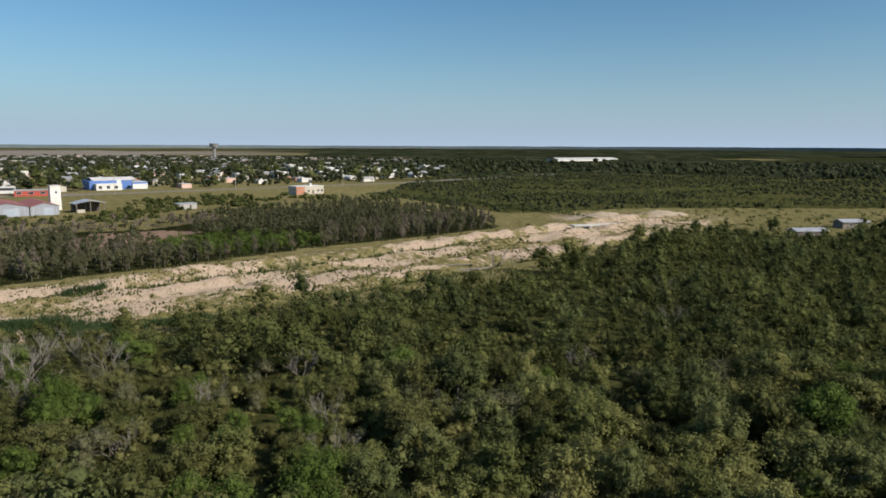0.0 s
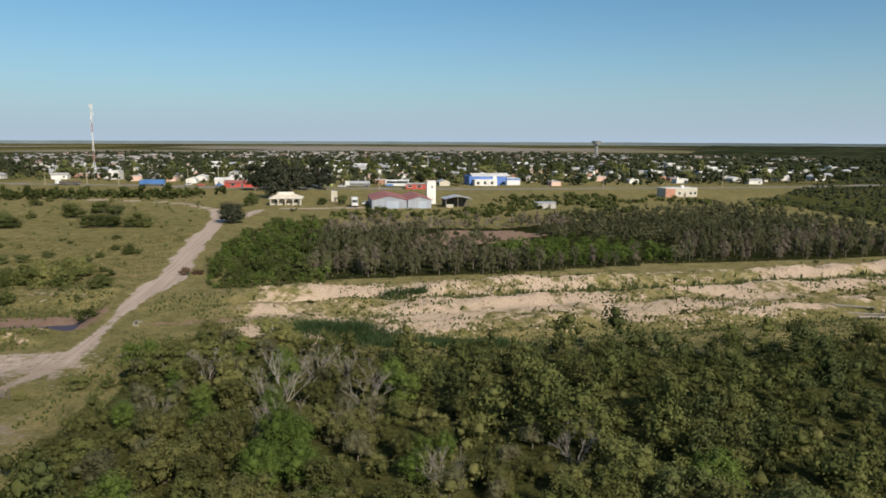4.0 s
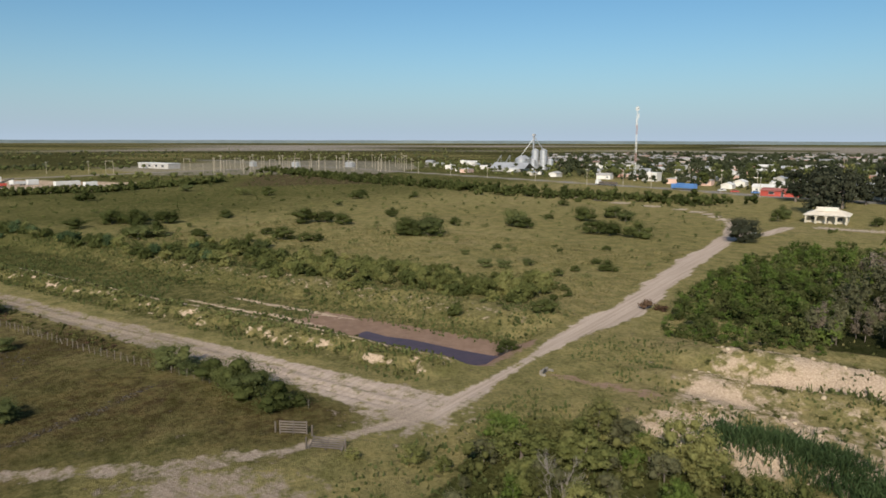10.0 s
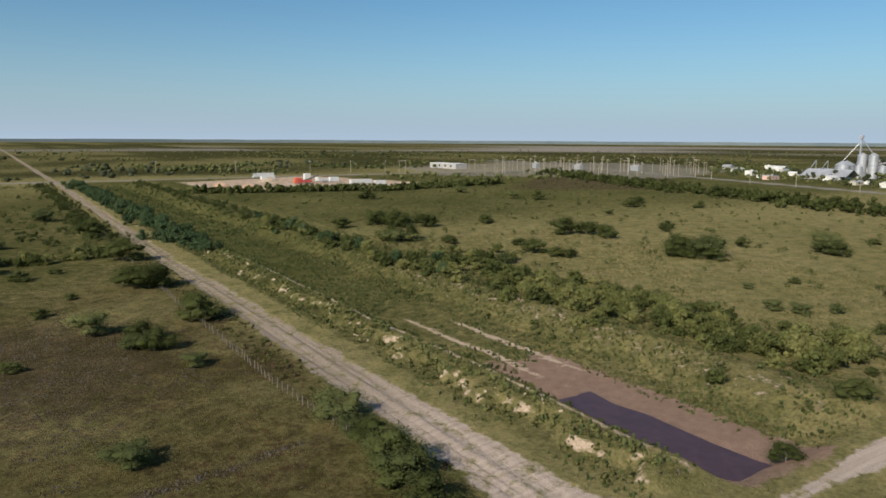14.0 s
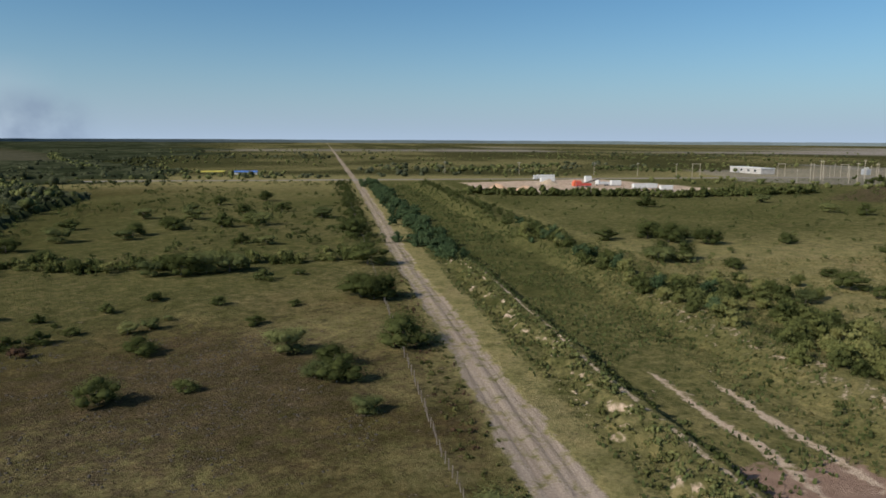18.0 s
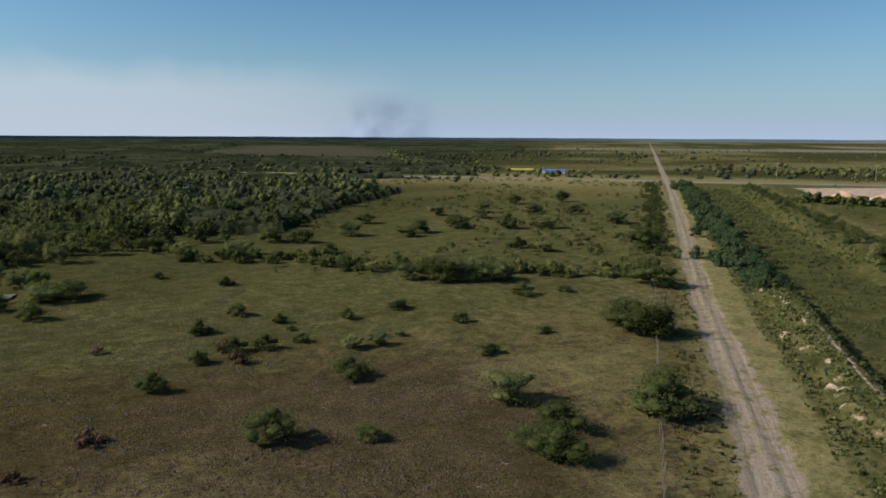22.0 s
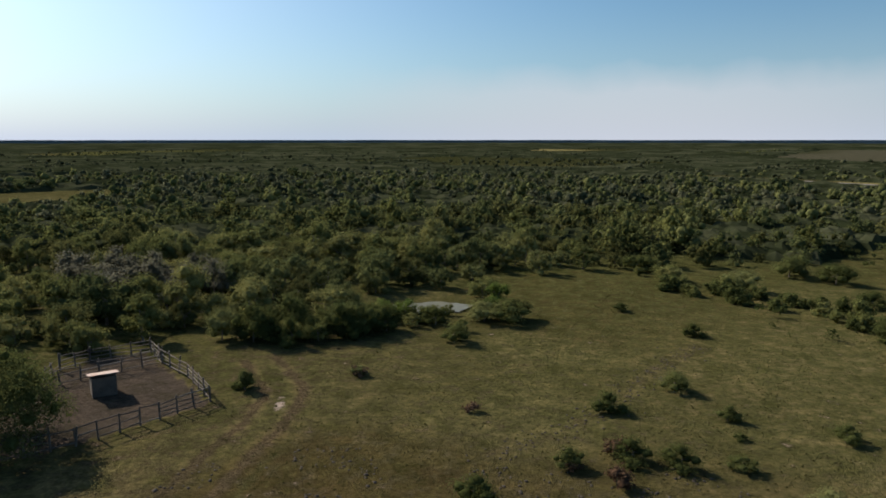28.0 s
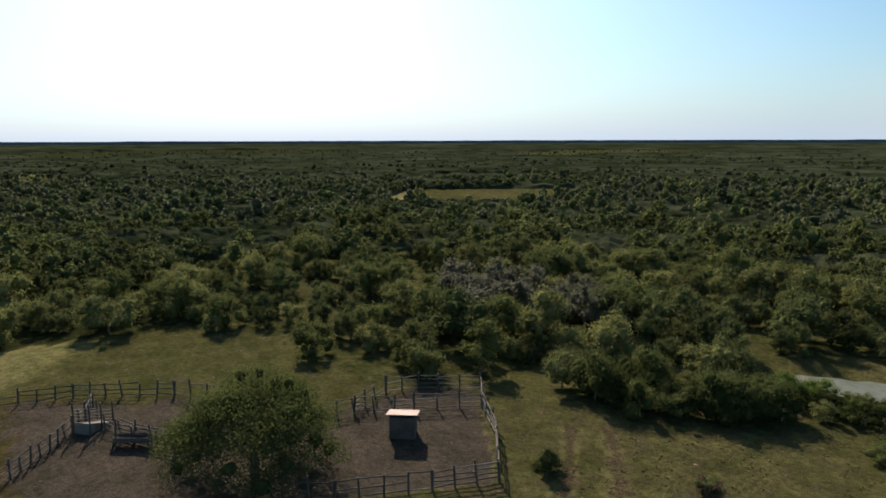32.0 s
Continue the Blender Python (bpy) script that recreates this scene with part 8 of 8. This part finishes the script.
for y in (-0.55, 0.5):
    part("side", box(-1.6, y, 0.55, 1.6, y + 0.05, 0.95), WOOD_DARK, trough)
for x in (-1.4, 1.4):
    for y in (-0.4, 0.4):
        part("leg", box(x - 0.06, y - 0.06, -0.2, x + 0.06, y + 0.06, 0.5), WOOD_DARK, trough)
for x, y, h in ((-38.0, -25.0, 2.2), (-39.2, -23.5, 2.4), (-36.8, -26.0, 2.0), (-42.5, -31.0, 2.2)):
    p = new("stake", bm_mesh("stake", rod((0, 0, -0.4), (0.05, 0.03, h), 0.08, 0.06, 6), OLD_WOOD))
    p.matrix_basis = at(x, y, 0)
    tagged(p, "tall upright wooden stake in the yard", "stake", "stakes in the yard")
# the yellow and blue stand at the far road
stand = thing("billboard", "long low yellow roadside board far away", "board", at(-412.0, -395.0, ALONG + 90))
part("board", box(-10, -0.2, 0.5, 10, 0.2, 1.7), YELLOW_PAINT, stand)
for x in (-9, 0, 9):
    part("post", box(x - 0.15, 0.21, -0.3, x + 0.15, 0.5, 1.6), STEEL, stand)
blue_shed = thing("shed", "low blue roofed shed at the far road", "shed", at(-413.0, -357.0, ALONG + 90))
part("wall", box(-8, -4, -0.3, 8, 4, 1.8), WHITE, blue_shed)
part("roof", gable(bmesh.new(), 16, 8, 1.8, 2.6, 0.4), ROOF_BLUE, blue_shed)

# far rim of woods that closes the plain
rim = bmesh.new()
prev = None
r_rim = np.random.default_rng(99)
for k in range(241):
    a = math.tau * k / 240
    h = 17 + 2.5 * r_rim.random()
    pair = (rim.verts.new((-60 + 4560 * math.cos(a), 30 + 4560 * math.sin(a), -20)), rim.verts.new((-60 + 4560 * math.cos(a), 30 + 4560 * math.sin(a), h)))
    if prev:
        rim.faces.new((prev[0], pair[0], pair[1], prev[1]))
    prev = pair
# the haze of distance is put into the rim's base colour
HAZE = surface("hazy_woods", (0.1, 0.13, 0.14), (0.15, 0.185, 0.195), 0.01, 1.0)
tagged(new("backdrop", bm_mesh("backdrop", rim, HAZE)), "far woods on the horizon, hazed blue-green", "backdrop", kind="structure")
